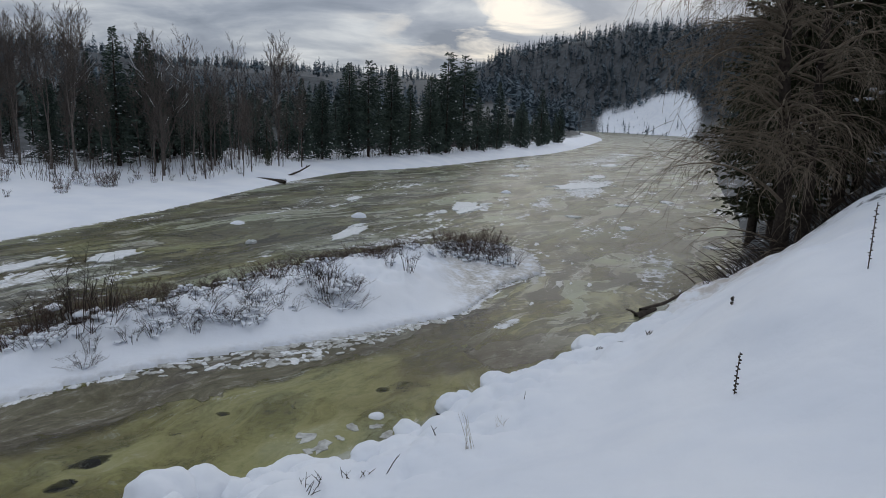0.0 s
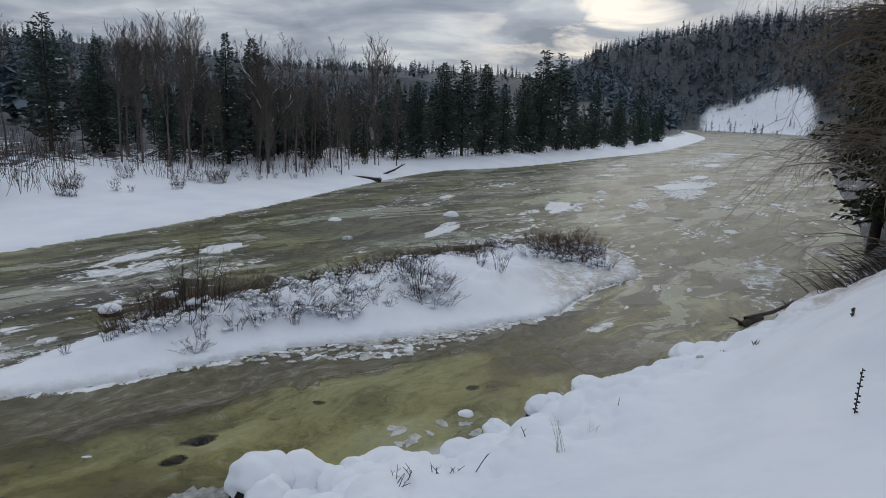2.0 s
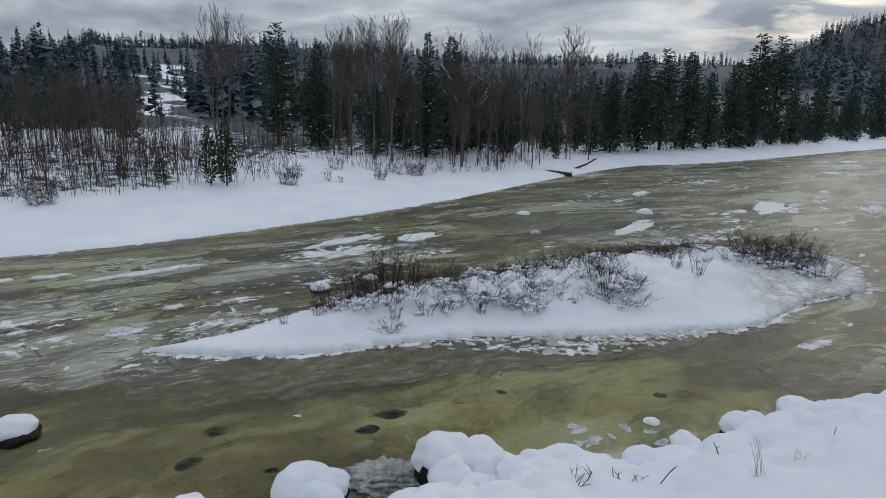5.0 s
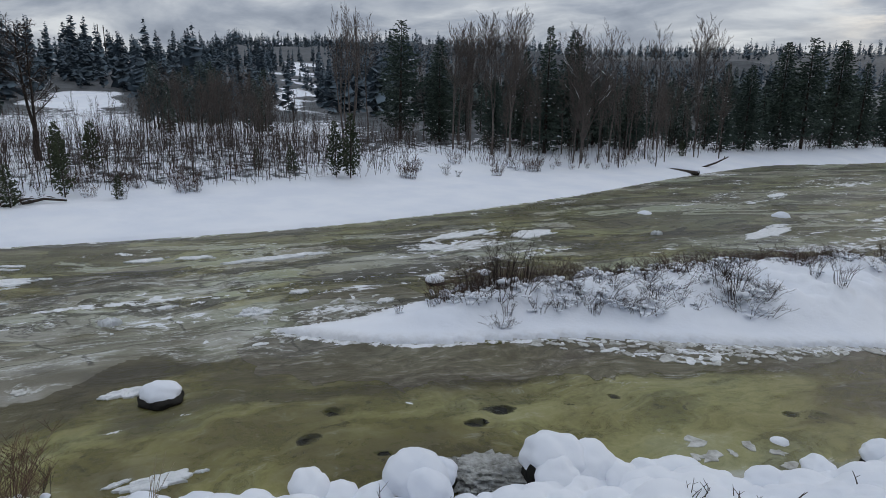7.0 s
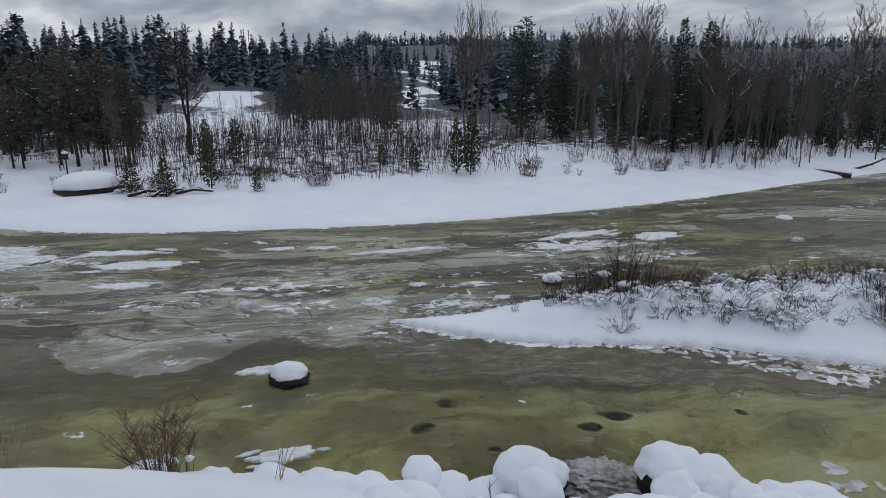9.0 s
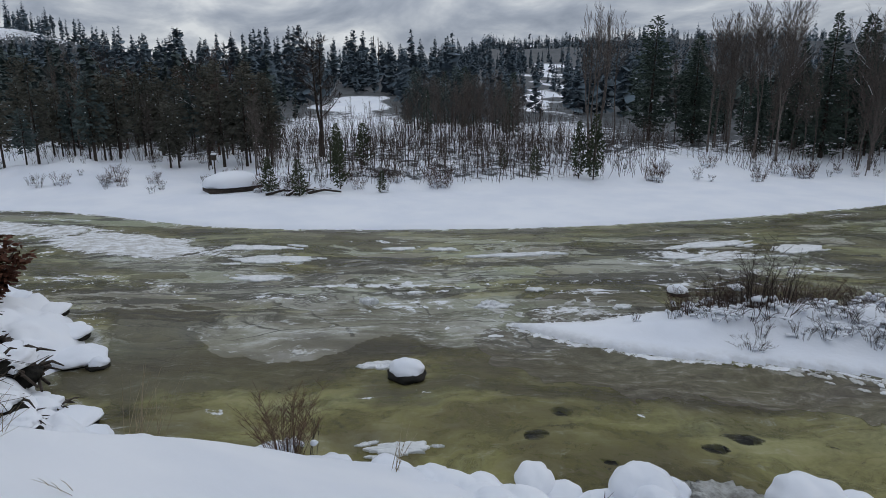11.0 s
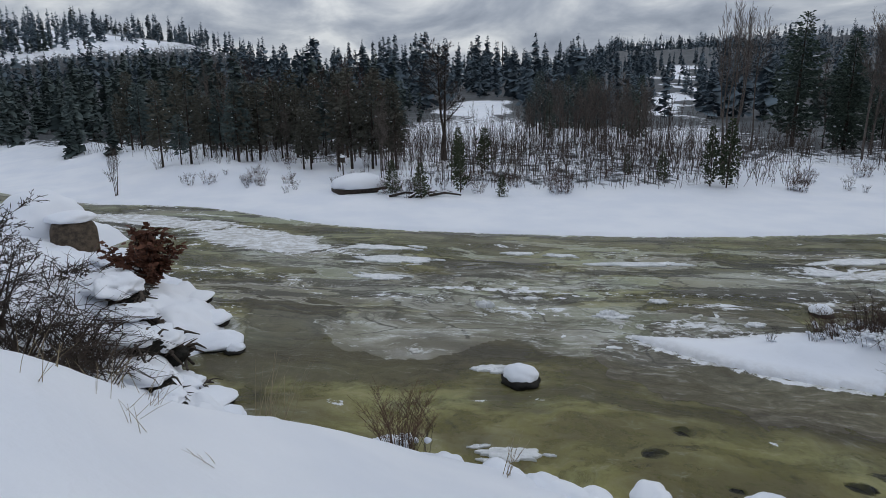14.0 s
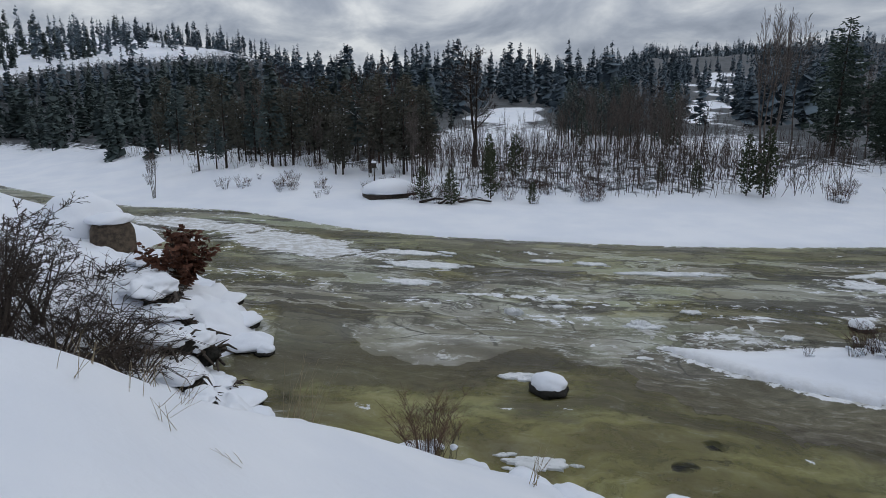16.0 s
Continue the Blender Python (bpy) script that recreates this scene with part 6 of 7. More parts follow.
for i in range(46):
    u = r.random()
    x, y = -11.2 + 8.5 * u + r.gauss(0, 0.35), 13.6 + 11.5 * u + r.gauss(0, 0.4)
    tagged(plant(r.choice((red, snowy, snowy, snowy)), x, y, r.uniform(0.35, 0.6), 0.9, sink=0.06, wide=1.6), group=grp)
for i in range(22):
    u = r.random()
    x, y = -9.6 + 6.5 * u + r.gauss(0, 0.4), 13.2 + 6.2 * u + r.gauss(0, 0.45)
    tagged(plant(r.choice((snowy, snowy, thin)), x, y, r.uniform(0.25, 0.5), 0.9, sink=0.08, wide=1.7), group=grp)
for i in range(14):
    tagged(plant(r.choice((red, snowy, snowy)), r.gauss(-0.1, 0.9), r.gauss(26.6, 0.8), r.uniform(0.4, 0.8), 0.9, sink=0.02, wide=1.2), group=grp)
# brush on the open edge of the far bank
r = random.Random(15)
for i in range(140):
    s = r.random()
    if s < 0.3:
        y = r.uniform(28, 56)
        x = np.interp(y, [28, 45, 56], [-30.5, -25.5, -19]) - r.uniform(-1.5, 4)
    elif s < 0.6:
        a, d = radians(r.uniform(58, 78)), r.uniform(37, 42)
        x, y = -math.sin(a) * d, math.cos(a) * d
    else:
        x, y = bearing(r.uniform(79, 110), r.uniform(40, 52))
    if line_dist(np.array([x]), np.array([y]), FAR_L)[0] < 4:
        continue
    tagged(plant(r.choice((thin, thin, red)), x, y, r.uniform(0.4, 1.15), 1.0, sink=0.04), "bare brown shrub on the snowy far bank", group="shrubs on the far bank")
# the reddish bush among the boulders of the near bank
rusty = shrub_proto(6, "reddish twiggy bush with snow clumps among the boulders", 1.0, 60, 0.85, TWIG_RUST, 10, name="bush", fan=8, thick=0.007, clot=0.9)
plant(rusty, -8.75, 1.75, 1.05, 1.0, sink=0.0, wide=0.8)
b = plant(thin, -9.0, 2.1, 1.1, 0.9, sink=0.0, wide=0.6)
tagged(b, "thin dry seed-stalks beside the reddish bush")
retire(red, snowy, thin, tall, rusty)


# ---------------------------------------------------------------- near bank, downstream: tangled bushes, driftwood, a great block
thicket = bare_tree("dark leafless bush with crooked branches above the bank", 51, 3.0, 2, 30, 0.2, (5, 6, 7), rad=0.06, bark=BARK, name="thicket_bush", ang=(26, 70), rise=0.08, fine=0.008, stems=5)
for x, y, h, w in [(-11.9, -5.1, 2.8, 1.2), (-13.6, -5.6, 2.8, 1.1), (-12.8, -4.4, 1.7, 1.4), (-14.8, -5.4, 2.2, 1.2)]:
    tagged(plant(thicket, x, y, h, 3.0, wide=w, sink=0.15), group="bushes on the near bank")
retire(thicket)
# a sprawling tangle of thin dark canes along the top of the bank
for j, (x0, y0, n, reach) in enumerate([(-11.9, -3.6, 50, 1.5), (-12.6, -3.7, 60, 1.7), (-13.4, -3.6, 50, 1.5), (-12.4, -4.9, 26, 2.4), (-14.8, -4.7, 30, 1.7), (-15.9, -4.2, 30, 1.3), (-17.4, -5.0, 30, 1.4), (-13.0, -3.0, 30, 1.1), (-13.6, -4.9, 26, 2.6), (-14.4, -3.5, 34, 1.5), (-11.3, -4.0, 40, 1.7), (-18.6, -4.6, 26, 1.3), (-13.2, -3.3, 60, 1.4), (-14.0, -4.1, 60, 1.7), (-12.2, -3.2, 50, 1.3)]):
    t = thing("bramble", "sprawling tangle of thin dark canes over the snow", "bramble", "brambles on the near bank", at=pose(x0, y0, gz(x0, y0) - 0.05))
    g, r = Geo(800 + j), random.Random(800 + j)
    for i in range(int(n * 0.6)):
        a, ln = r.random() * 6.283, reach * r.uniform(0.4, 1.0)
        o = Vector((r.uniform(-0.6, 0.6), r.uniform(-0.4, 0.4), 0))
        o.z = gz(x0 + o.x, y0 + o.y) - gz(x0, y0)
        d = Vector((math.cos(a), math.sin(a), 0))
        q = [o, o + d * ln * 0.35 + Vector((0, 0, ln * r.uniform(0.25, 0.5))), o + d * ln * 0.75 + Vector((0, 0, ln * r.uniform(0.15, 0.5)))]
        q.append(q[-1] + d * ln * 0.3 + Vector((r.uniform(-0.2, 0.2), r.uniform(-0.2, 0.2), r.uniform(-0.3, 0.05) * ln)))
        g.tube(q, [0.013, 0.011, 0.008, 0.004], 3)
        for w in range(5):
            m = q[1].lerp(q[2], r.random())
            g.stick(m, m + Vector((r.uniform(-0.3, 0.3), r.uniform(-0.3, 0.3), r.uniform(-0.05, 0.3))) * ln * 0.6, 0.005, 0.002)
    tagged(g.make("twig_mass", TWIG_DARK if j % 2 else BARK, t, smooth=False), kind="stuff")
t = thing("leafy_bush", "bush with withered dark-red leaves on the snowy bank", "bush", at=pose(-19.4, -3.2, gz(-19.4, -3.2) - 0.25) @ Matrix.Diagonal((1.35, 1.35, 1.0, 1)))
g, lf, r = Geo(61), Geo(62), random.Random(61)
for i in range(26):
    a, sp = r.random() * 6.283, r.uniform(0.1, 0.75)
    tip = Vector((math.cos(a) * sp * 1.25, math.sin(a) * sp * 1.25, r.uniform(1.0, 2.05) * (1.05 - 0.45 * sp)))
    g.tube([Vector((0, 0, 0)), tip * 0.5 + Vector((0, 0, 0.12)), tip], [0.022, 0.014, 0.006], 4)
    for q in range(60):
        o = tip * r.uniform(0.25, 1.02) + Vector((r.uniform(-0.1, 0.1), r.uniform(-0.1, 0.1), 0))
        d = Vector((r.uniform(-1, 1), r.uniform(-1, 1), r.uniform(-0.9, 0.5))).normalized()
        lf.blade(o, d, d.cross(Vector((r.uniform(-1, 1), r.uniform(-1, 1), 0.3))).normalized(), r.uniform(0.04, 0.07), r.uniform(0.12, 0.22))
tagged(g.make("stem_mass", BARK, t), kind="stuff")
tagged(lf.make("leaves", LEAF, t, smooth=False), "withered dark red leaves", kind="stuff")

t = thing("stone_block", "great rusty stone block with a thick snow cap", "stone block", at=pose(-27.6, -6.75, 0.45, 0, 0, 14))
bm = lumpy(71, 0.80, 0.85, 1.15, 0.14, 3, None, 1.3)
for v in bm.verts:
    v.co = Vector([math.copysign(abs(c / s) ** 0.45 * s, c) for c, s in zip(v.co, (0.92, 0.85, 1.3))])
part("block", bm, ROCK_WARM, t, "rough rust-stained stone")
cap = lumpy(72, 0.98, 0.92, 0.26, 0.2, 3, -0.3)
bmesh.ops.translate(cap, verts=cap.verts, vec=(-0.05, 0, 1.28))
part("snow_cap", cap, SNOW, t)
drift = lumpy(73, 1.9, 1.8, 1.7, 0.22, 4, None)
bmesh.ops.translate(drift, verts=drift.verts, vec=(-2.1, -1.1, 0.35))
part("snow_drift", drift, SNOW, t, "snow banked against the block")


def log(points, r0, r1, label, name="driftwood", snow=True, stubs=4, seed=0):
    t = thing(name, label, "driftwood", at=Vector(points[0]))
    p = [Vector(q) - Vector(points[0]) for q in points]
    n = len(p)
    g, r = Geo(seed), random.Random(seed)
    g.tube(p, [r0 + (r1 - r0) * i / (n - 1) for i in range(n)], 7)
    for i in range(stubs):
        u = r.uniform(0.1, 0.9) * (n - 1)
        o = p[int(u)].lerp(p[int(u) + 1], u % 1)
        e = o + Vector((r.uniform(-1, 1), r.uniform(-1, 1), r.uniform(-0.1, 0.5))) * r.uniform(2.0, 5) * r0
        g.tube([o, o.lerp(e, 0.6) + Vector((0, 0, 0.3 * r0)), e], [r0 * 0.45, r0 * 0.3, r0 * 0.12], 5)
    g.make("stem", WOOD, t)
    if snow:
        s = Geo(seed + 1)
        q = [a + Vector((0, 0, 0.75 * (r0 + (r1 - r0) * i / (n - 1)))) for i, a in enumerate(p)]
        s.tube(q, [0.55 * (r0 + (r1 - r0) * i / (n - 1)) for i in range(n)], 6)
        s.make("snow_strip", SNOW, t, "strip of snow along the wood")
    return t


def ground_pt(x, y, up=0.0):
    return (x, y, max(gz(x, y), 0.0) + up)


def hollow_mound(x, y, w, seed, turn):
    """Dark stones and roots that show under a thick lip of snow."""
    t = thing("undercut_mound", "dark stones and roots under a thick lip of snow", "snow mound", "undercut mounds on the near bank", at=pose(x, y, max(gz(x, y), 0) - 0.05, 0, 0, turn))
    part("rock", lumpy(seed, 0.52 * w, 0.36 * w, 0.26 * w, 0.4, 3, None, 1.8), ROCK, t, "dark wet stone")
    cap = lumpy(seed + 9, 0.62 * w, 0.44 * w, 0.19 * w, 0.4, 4, -0.3, 1.8)
    bmesh.ops.translate(cap, verts=cap.verts, vec=(-0.10 * w, -0.10 * w, 0.27 * w))
    part("snow_cap", cap, SNOW, t, "thick lip of snow")
    g, r = Geo(seed), random.Random(seed)
    for i in range(9):
        a = r.uniform(-0.6, 2.4)
        o = Vector((r.uniform(-0.5, 0.5) * w, r.uniform(-0.1, 0.3) * w, r.uniform(0.0, 0.3) * w))
        e = o + Vector((math.cos(a), math.sin(a), r.uniform(-0.25, 0.12))) * r.uniform(0.25, 0.6) * w
        g.tube([o, o.lerp(e, 0.5) + Vector((0, 0, 0.07 * w)), e], [0.035 * w, 0.025 * w, 0.010 * w], 5)
    tagged(g.make("root_mass", WOOD, t, "black twisted roots"), kind="stuff")


for i, (x, y, w, turn) in enumerate([(-17.3, -3.8, 1.5, 10), (-16.2, -3.4, 1.1, 60), (-18.4, -4.2, 1.2, -20), (-14.9, -2.7, 1.3, 25), (-14.3, -3.2, 1.0, 70), (-15.5, -3.4, 0.9, 0), (-12.5, -2.7, 0.9, 40), (-13.3, -3.3, 0.8, 80), (-19.6, -3.9, 1.0, 15),
                                      (-21.2, -4.6, 1.3, 0), (-13.4, -2.0, 0.7, 30), (-11.6, -2.2, 0.6, 20)]):
    hollow_mound(x, y + 0.4, w, 700 + 13 * i, turn)
for i, (x, y, way, ln, rr) in enumerate([(-16.9, -3.3, 15, 1.8, 0.07), (-15.2, -2.4, 28, 1.6, 0.06), (-14.6, -2.2, 8, 1.3, 0.05), (-13.6, -3.0, 20, 1.9, 0.04), (-17.6, -3.5, 35, 1.3, 0.06), (-14.9, -2.3, -15, 1.5, 0.08), (-15.6, -2.6, 40, 1.4, 0.07), (-16.6, -3.4, -10, 1.4, 0.07), (-14.4, -2.7, 60, 1.2, 0.05)]):
    y += 0.35
    c, s = math.cos(radians(way)) * ln / 2, math.sin(radians(way)) * ln / 2
    tagged(log([ground_pt(x - c, y - s, 0.25), ground_pt(x, y, 0.38), ground_pt(x + c, y + s, 0.28)], rr, rr * 0.5, "black crooked driftwood branch on the snowy bank", seed=500 + i, stubs=4, snow=False), group="driftwood on the near bank")
r = random.Random(640)
for i in range(34):
    x = r.uniform(-20.5, -11.8)
    y = np.interp(x, [-20.5, -15, -11.8], [-4.4, -3.3, -2.6]) + r.uniform(-1.2, 1.2)
    if gz(x, y) < 0.25:
        continue
    t = thing("bank_snag", "dark broken twigs poking through the snow", "dead wood", "snags on the near bank", at=pose(x, y, gz(x, y) - 0.04))
    g = Geo(640 + i)
    for q in range(r.randint(4, 9)):
        a, ln = r.random() * 6.283, r.uniform(0.15, 0.6)
        o = Vector((r.uniform(-0.15, 0.15), r.uniform(-0.15, 0.15), 0))
        e = o + Vector((math.cos(a) * ln, math.sin(a) * ln, r.uniform(0.05, 0.3)))
        g.tube([o, o.lerp(e, 0.5) + Vector((0, 0, 0.05)), e], [0.022, 0.014, 0.006], 4)
    tagged(g.make("twig_mass", WOOD, t), kind="stuff")
# the long log at the point of the snowy shelf, and wood jammed on the far shore
log([(-20.6, 53.4, 0.22), (-18.4, 53.0, 0.30), (-16.4, 52.6, 0.20)], 0.10, 0.20, "dark log lying at the edge of the ice", stubs=3, seed=531)
log([(-17.4, 56.6, 0.3), (-16.6, 57.6, 0.7), (-15.9, 58.6, 1.2)], 0.12, 0.06, "slanting dark log on the far shore", stubs=4, seed=532)
for i, (x, y, way) in enumerate([(-36.4, 10.6, 100), (-37.0, 9.2, 80), (-35.9, 11.4, 60), (-36.8, 10.0, 130)]):
    c, s = math.cos(radians(way)), math.sin(radians(way))
    log([ground_pt(x - c, y - s, 0.05), ground_pt(x, y, 0.25), ground_pt(x + c, y + s, 0.12)], 0.10, 0.06, "dark driftwood jammed on the far shore", seed=540 + i)

# a low snowed-in hut roof and a bird box on the far bank
t = thing("snowed_shelter", "low plank shelter under a thick roof of snow", "shelter", at=pose(-40.0, 6.9, gz(-40.0, 6.9), 0, 0, -82))
bm = bmesh.new()
bmesh.ops.create_cube(bm, size=1)
bmesh.ops.scale(bm, verts=bm.verts, vec=(3.2, 1.6, 0.36))
bmesh.ops.translate(bm, verts=bm.verts, vec=(0, 0, 0.10))
bmesh.ops.bevel(bm, geom=bm.edges[:], offset=0.03, segments=2, affect="EDGES")
part("plank_wall", bm, WOOD, t)
part("snow_roof", lumpy(81, 1.8, 1.15, 0.80, 0.10, 3, -0.12), SNOW, t).location = (0, 0, 0.42)
t = thing("bird_box", "small dark bird box on a thin post", "bird box", at=pose(-44.2, 6.6, gz(-44.2, 6.6)))
g = Geo(82)
g.tube([Vector((0, 0, -0.2)), Vector((0.02, 0, 1.3))], [0.05, 0.04], 6)
g.make("post", WOOD, t)
bm = bmesh.new()
bmesh.ops.create_cube(bm, size=1)
bmesh.ops.scale(bm, verts=bm.verts, vec=(0.28, 0.28, 0.36))
bmesh.ops.translate(bm, verts=bm.verts, vec=(0, 0, 1.45))
bmesh.ops.bevel(bm, geom=bm.edges[:], offset=0.02, segments=1, affect="EDGES")
part("box", bm, WOOD, t)
part("snow_cap", lumpy(83, 0.2, 0.2, 0.1, 0.1, 2), SNOW, t).location = (0, 0, 1.68)


# ---------------------------------------------------------------- near bank, upstream: the great overhanging tree and the wood behind
def hanging_limb(g, p, d, ln, rad, level, r, droop, kids):
    """A limb that first rises, then arches over and hangs."""
    n = 6 if level else 4
    pts, rr, cur = [p.copy()], [rad], d.normalized()
    for i in range(n):
        cur = (cur + Vector((r.uniform(-0.16, 0.16), r.uniform(-0.16, 0.16), r.uniform(-0.10, 0.10) - droop * (0.3 + i / n)))).normalized()
        pts.append(pts[-1] + cur * (ln / n))
        rr.append(max(0.006, rad * (1 - 0.86 * (i + 1) / n)))
    g.tube(pts, rr, 5 if level > 1 else 3)
    if level == 0:
        return
    for i in range(kids[level - 1]):
        u = 0.15 + 0.85 * (i + r.random()) / kids[level - 1]
        k = min(n - 1, int(u * n))
        o = pts[k].lerp(pts[k + 1], min(1, u * n - k))
        w = (pts[k + 1] - pts[k]).normalized()
        nd = rot_about(w, w.cross(Vector((r.uniform(-1, 1), r.uniform(-1, 1), r.uniform(-0.5, 0.5)))).normalized(), r.uniform(18, 55))
        hanging_limb(g, o, nd, ln * r.uniform(0.35, 0.6), max(0.008, rr[k] * 0.42), level - 1, r, droop * 1.15, kids)


bx, by = 11.6, 24.2
bz = gz(bx, by)
t = thing("overhanging_tree", "great bare tree with arching, hanging branches over the river", "bare tree", at=Vector((bx, by, bz - 0.2)))
g, r = Geo(91), random.Random(91)
trunk = [Vector((0, 0, 0)), Vector((-0.05, -0.1, 1.6)), Vector((-0.25, 0.0, 4.0)), Vector((-0.7, 0.1, 7.0)), Vector((-1.1, 0.0, 11.0)), Vector((-1.3, 0.2, 15.0))]
g.tube(trunk, [0.36, 0.27, 0.23, 0.19, 0.12, 0.04], 9)
trunk2 = [Vector((0.8, 0.1, 0)), Vector((0.85, 0.0, 2.0)), Vector((0.75, 0.3, 5.0)), Vector((0.6, 0.2, 9.0)), Vector((0.4, 0.4, 13.0))]
g.tube(trunk2, [0.24, 0.2, 0.17, 0.12, 0.04], 8)
g.make("trunk", BARK, t, "dark rough bark")
g = Geo(92)
for i in range(110):
    tr = trunk if i % 3 else trunk2
    u = r.uniform(0.32, 0.98) * (len(tr) - 1)
    o = tr[int(u)].lerp(tr[min(int(u) + 1, len(tr) - 1)], u % 1)
    a = radians(r.uniform(140, 290) if r.random() < 0.75 else r.uniform(-90, 110))
    hanging_limb(g, o, Vector((math.cos(a), math.sin(a), r.uniform(0.2, 0.9))), r.uniform(2.2, 4.2) * (1 - 0.3 * u / 5), 0.06, 2, r, r.uniform(0.16, 0.30), (6, 7))
for i in range(30):
    u = r.uniform(0.58, 0.97) * (len(trunk) - 1)
    o = trunk[int(u)].lerp(trunk[min(int(u) + 1, len(trunk) - 1)], u % 1)
    a = radians(r.uniform(140, 235))
    hanging_limb(g, o, Vector((math.cos(a), math.sin(a), r.uniform(0.15, 0.7))), r.uniform(3.0, 4.6), 0.055, 2, r, r.uniform(0.10, 0.24), (5, 7))
tagged(g.make("crown", TWIG_GREY, t, "grey hanging twigs"), kind="stuff")
g = Geo(93)
hanging_limb(g, Vector((-0.2, -0.2, 2.2)), Vector((-0.9, -0.35, 0.75)), 5.6, 0.075, 2, r, 0.17, (6, 9))
hanging_limb(g, Vector((-0.1, -0.4, 0.7)), Vector((-0.95, -0.3, 0.30)), 4.2, 0.05, 2, r, 0.12, (4, 6))
hanging_limb(g, Vector((0.2, -0.4, 0.5)), Vector((-0.7, -0.6, 0.25)), 3.0, 0.045, 2, r, 0.10, (5, 8))
g.make("low_bough", TWIG_GREY, t, "long low bough reaching over the ice")

old_pine = conifer("big dark olive pine with layered drooping boughs", 95, 14, 3.3, 420, 0.10, NEEDLES_OLIVE, snow=14, gaps=0.3, droop=0.4, leaf=0.6, full=0.6)
for x, y, h in [(13.9, 29.4, 14), (17.2, 29.5, 17), (16.6, 26.2, 15), (20.5, 28.5, 17), (20.2, 24.6, 16), (23.5, 31.5, 18), (14.6, 31.5, 15), (18.6, 27.2, 16), (14.3, 33.0, 16.5), (15.6, 28.0, 17)]:
    tagged(plant(old_pine, x, y, h, 14, sink=0.3), group="pines on the near bank")
retire(old_pine)
bank_fir = conifer("dark fir in the wood along the near bank", 96, 12, 2.6, 150, 0.05, NEEDLES_MID, snow=10, leaf=1.6)
for i in range(28):
    y = r.uniform(30, 130)
    x = np.interp(y, [30, 38, 72, 116, 215], [13, 16, 27, 42, 75]) + 2.5 + abs(r.gauss(0, 1)) * 9
    tagged(plant(bank_fir, x, y, r.uniform(8, 15), 12), group="firs along the near bank")
for i in range(9):
    x, y = r.uniform(17, 34), r.uniform(18, 30)
    tagged(plant(bank_fir, x, y, r.uniform(9, 15), 12), group="firs along the near bank")
retire(bank_fir)
# a pine downstream whose boughs reach over the bank
t = thing("pine", "dark pine with long-needled tufted boughs over the bank", "pine tree", at=Vector((-10.6, -6.4, gz(-10.6, -6.4) - 0.2)))
g, nd, r = Geo(101), Geo(102), random.Random(101)
g.tube([Vector((0, 0, 0)), Vector((0.1, 0, 5)), Vector((0, 0.1, 11))], [0.26, 0.18, 0.04], 8)
for i in range(44):
    z = 1.0 + 9.5 * i / 44
    a = r.random() * 6.283 if i % 3 else r.uniform(0.6, 1.7)
    ln = r.uniform(1.3, 2.4) * (1.1 - 0.06 * z)
    o = Vector((0.05, 0, z))
    e = o + Vector((math.cos(a) * ln, math.sin(a) * ln, r.uniform(-0.15, 0.35) * ln))
    g.tube([o, o.lerp(e, 0.5) - Vector((0, 0, 0.06 * ln)), e], [0.035, 0.02, 0.008], 4)
    for q in range(9):
        c = o.lerp(e, r.uniform(0.35, 1.0)) + Vector((r.uniform(-0.25, 0.25), r.uniform(-0.25, 0.25), r.uniform(-0.05, 0.16)))
        for w in range(22):
            d = Vector((r.uniform(-1, 1) + math.cos(a) * 0.5, r.uniform(-1, 1) + math.sin(a) * 0.5, r.uniform(-0.5, 1))).normalized()
            nd.blade(c, d, d.cross(Vector((r.uniform(-1, 1), 0.3, r.uniform(-1, 1)))).normalized(), 0.006, r.uniform(0.12, 0.19))
g.make("trunk", BARK, t)
tagged(nd.make("needle_tufts", NEEDLES, t, smooth=False), kind="stuff")
# brush at the foot of the overhanging tree
g, r = Geo(97), random.Random(97)
for i in range(420):
    u = r.random()
    x, y = 8.6 + 8.5 * u + r.gauss(0, 0.35), 22.0 + 4.6 * u + r.gauss(0, 0.5) - 2.0 * u * u
    z = max(0, gz(x, y))
    a = r.uniform(2.4, 4.6)
    ln = r.uniform(0.5, 1.7)
    b = Vector((x, y, z - 0.05))
    m = b + Vector((math.cos(a) * 0.5, math.sin(a) * 0.3, 0.35)) * ln
    g.tube([b, m, m + Vector((math.cos(a) * 0.5, math.sin(a) * 0.4, r.uniform(-0.15, 0.3))) * ln], [0.018, 0.013, 0.006], 3)
tagged(g.make("bank_brush", BARK, smooth=False), "dark tangle of brush at the foot of the great tree", "brush", kind="stuff")
log([(5.6, 20.3, 0.06), (6.6, 21.0, 0.16), (7.6, 22.0, 0.35)], 0.07, 0.05, "black snag sticking out of the bank into the ice", snow=False, stubs=3, seed=551)
log([(5.3, 19.6, 0.05), (6.0, 20.0, 0.22)], 0.12, 0.07, "black snag sticking out of the bank into the ice", snow=False, stubs=2, seed=552)


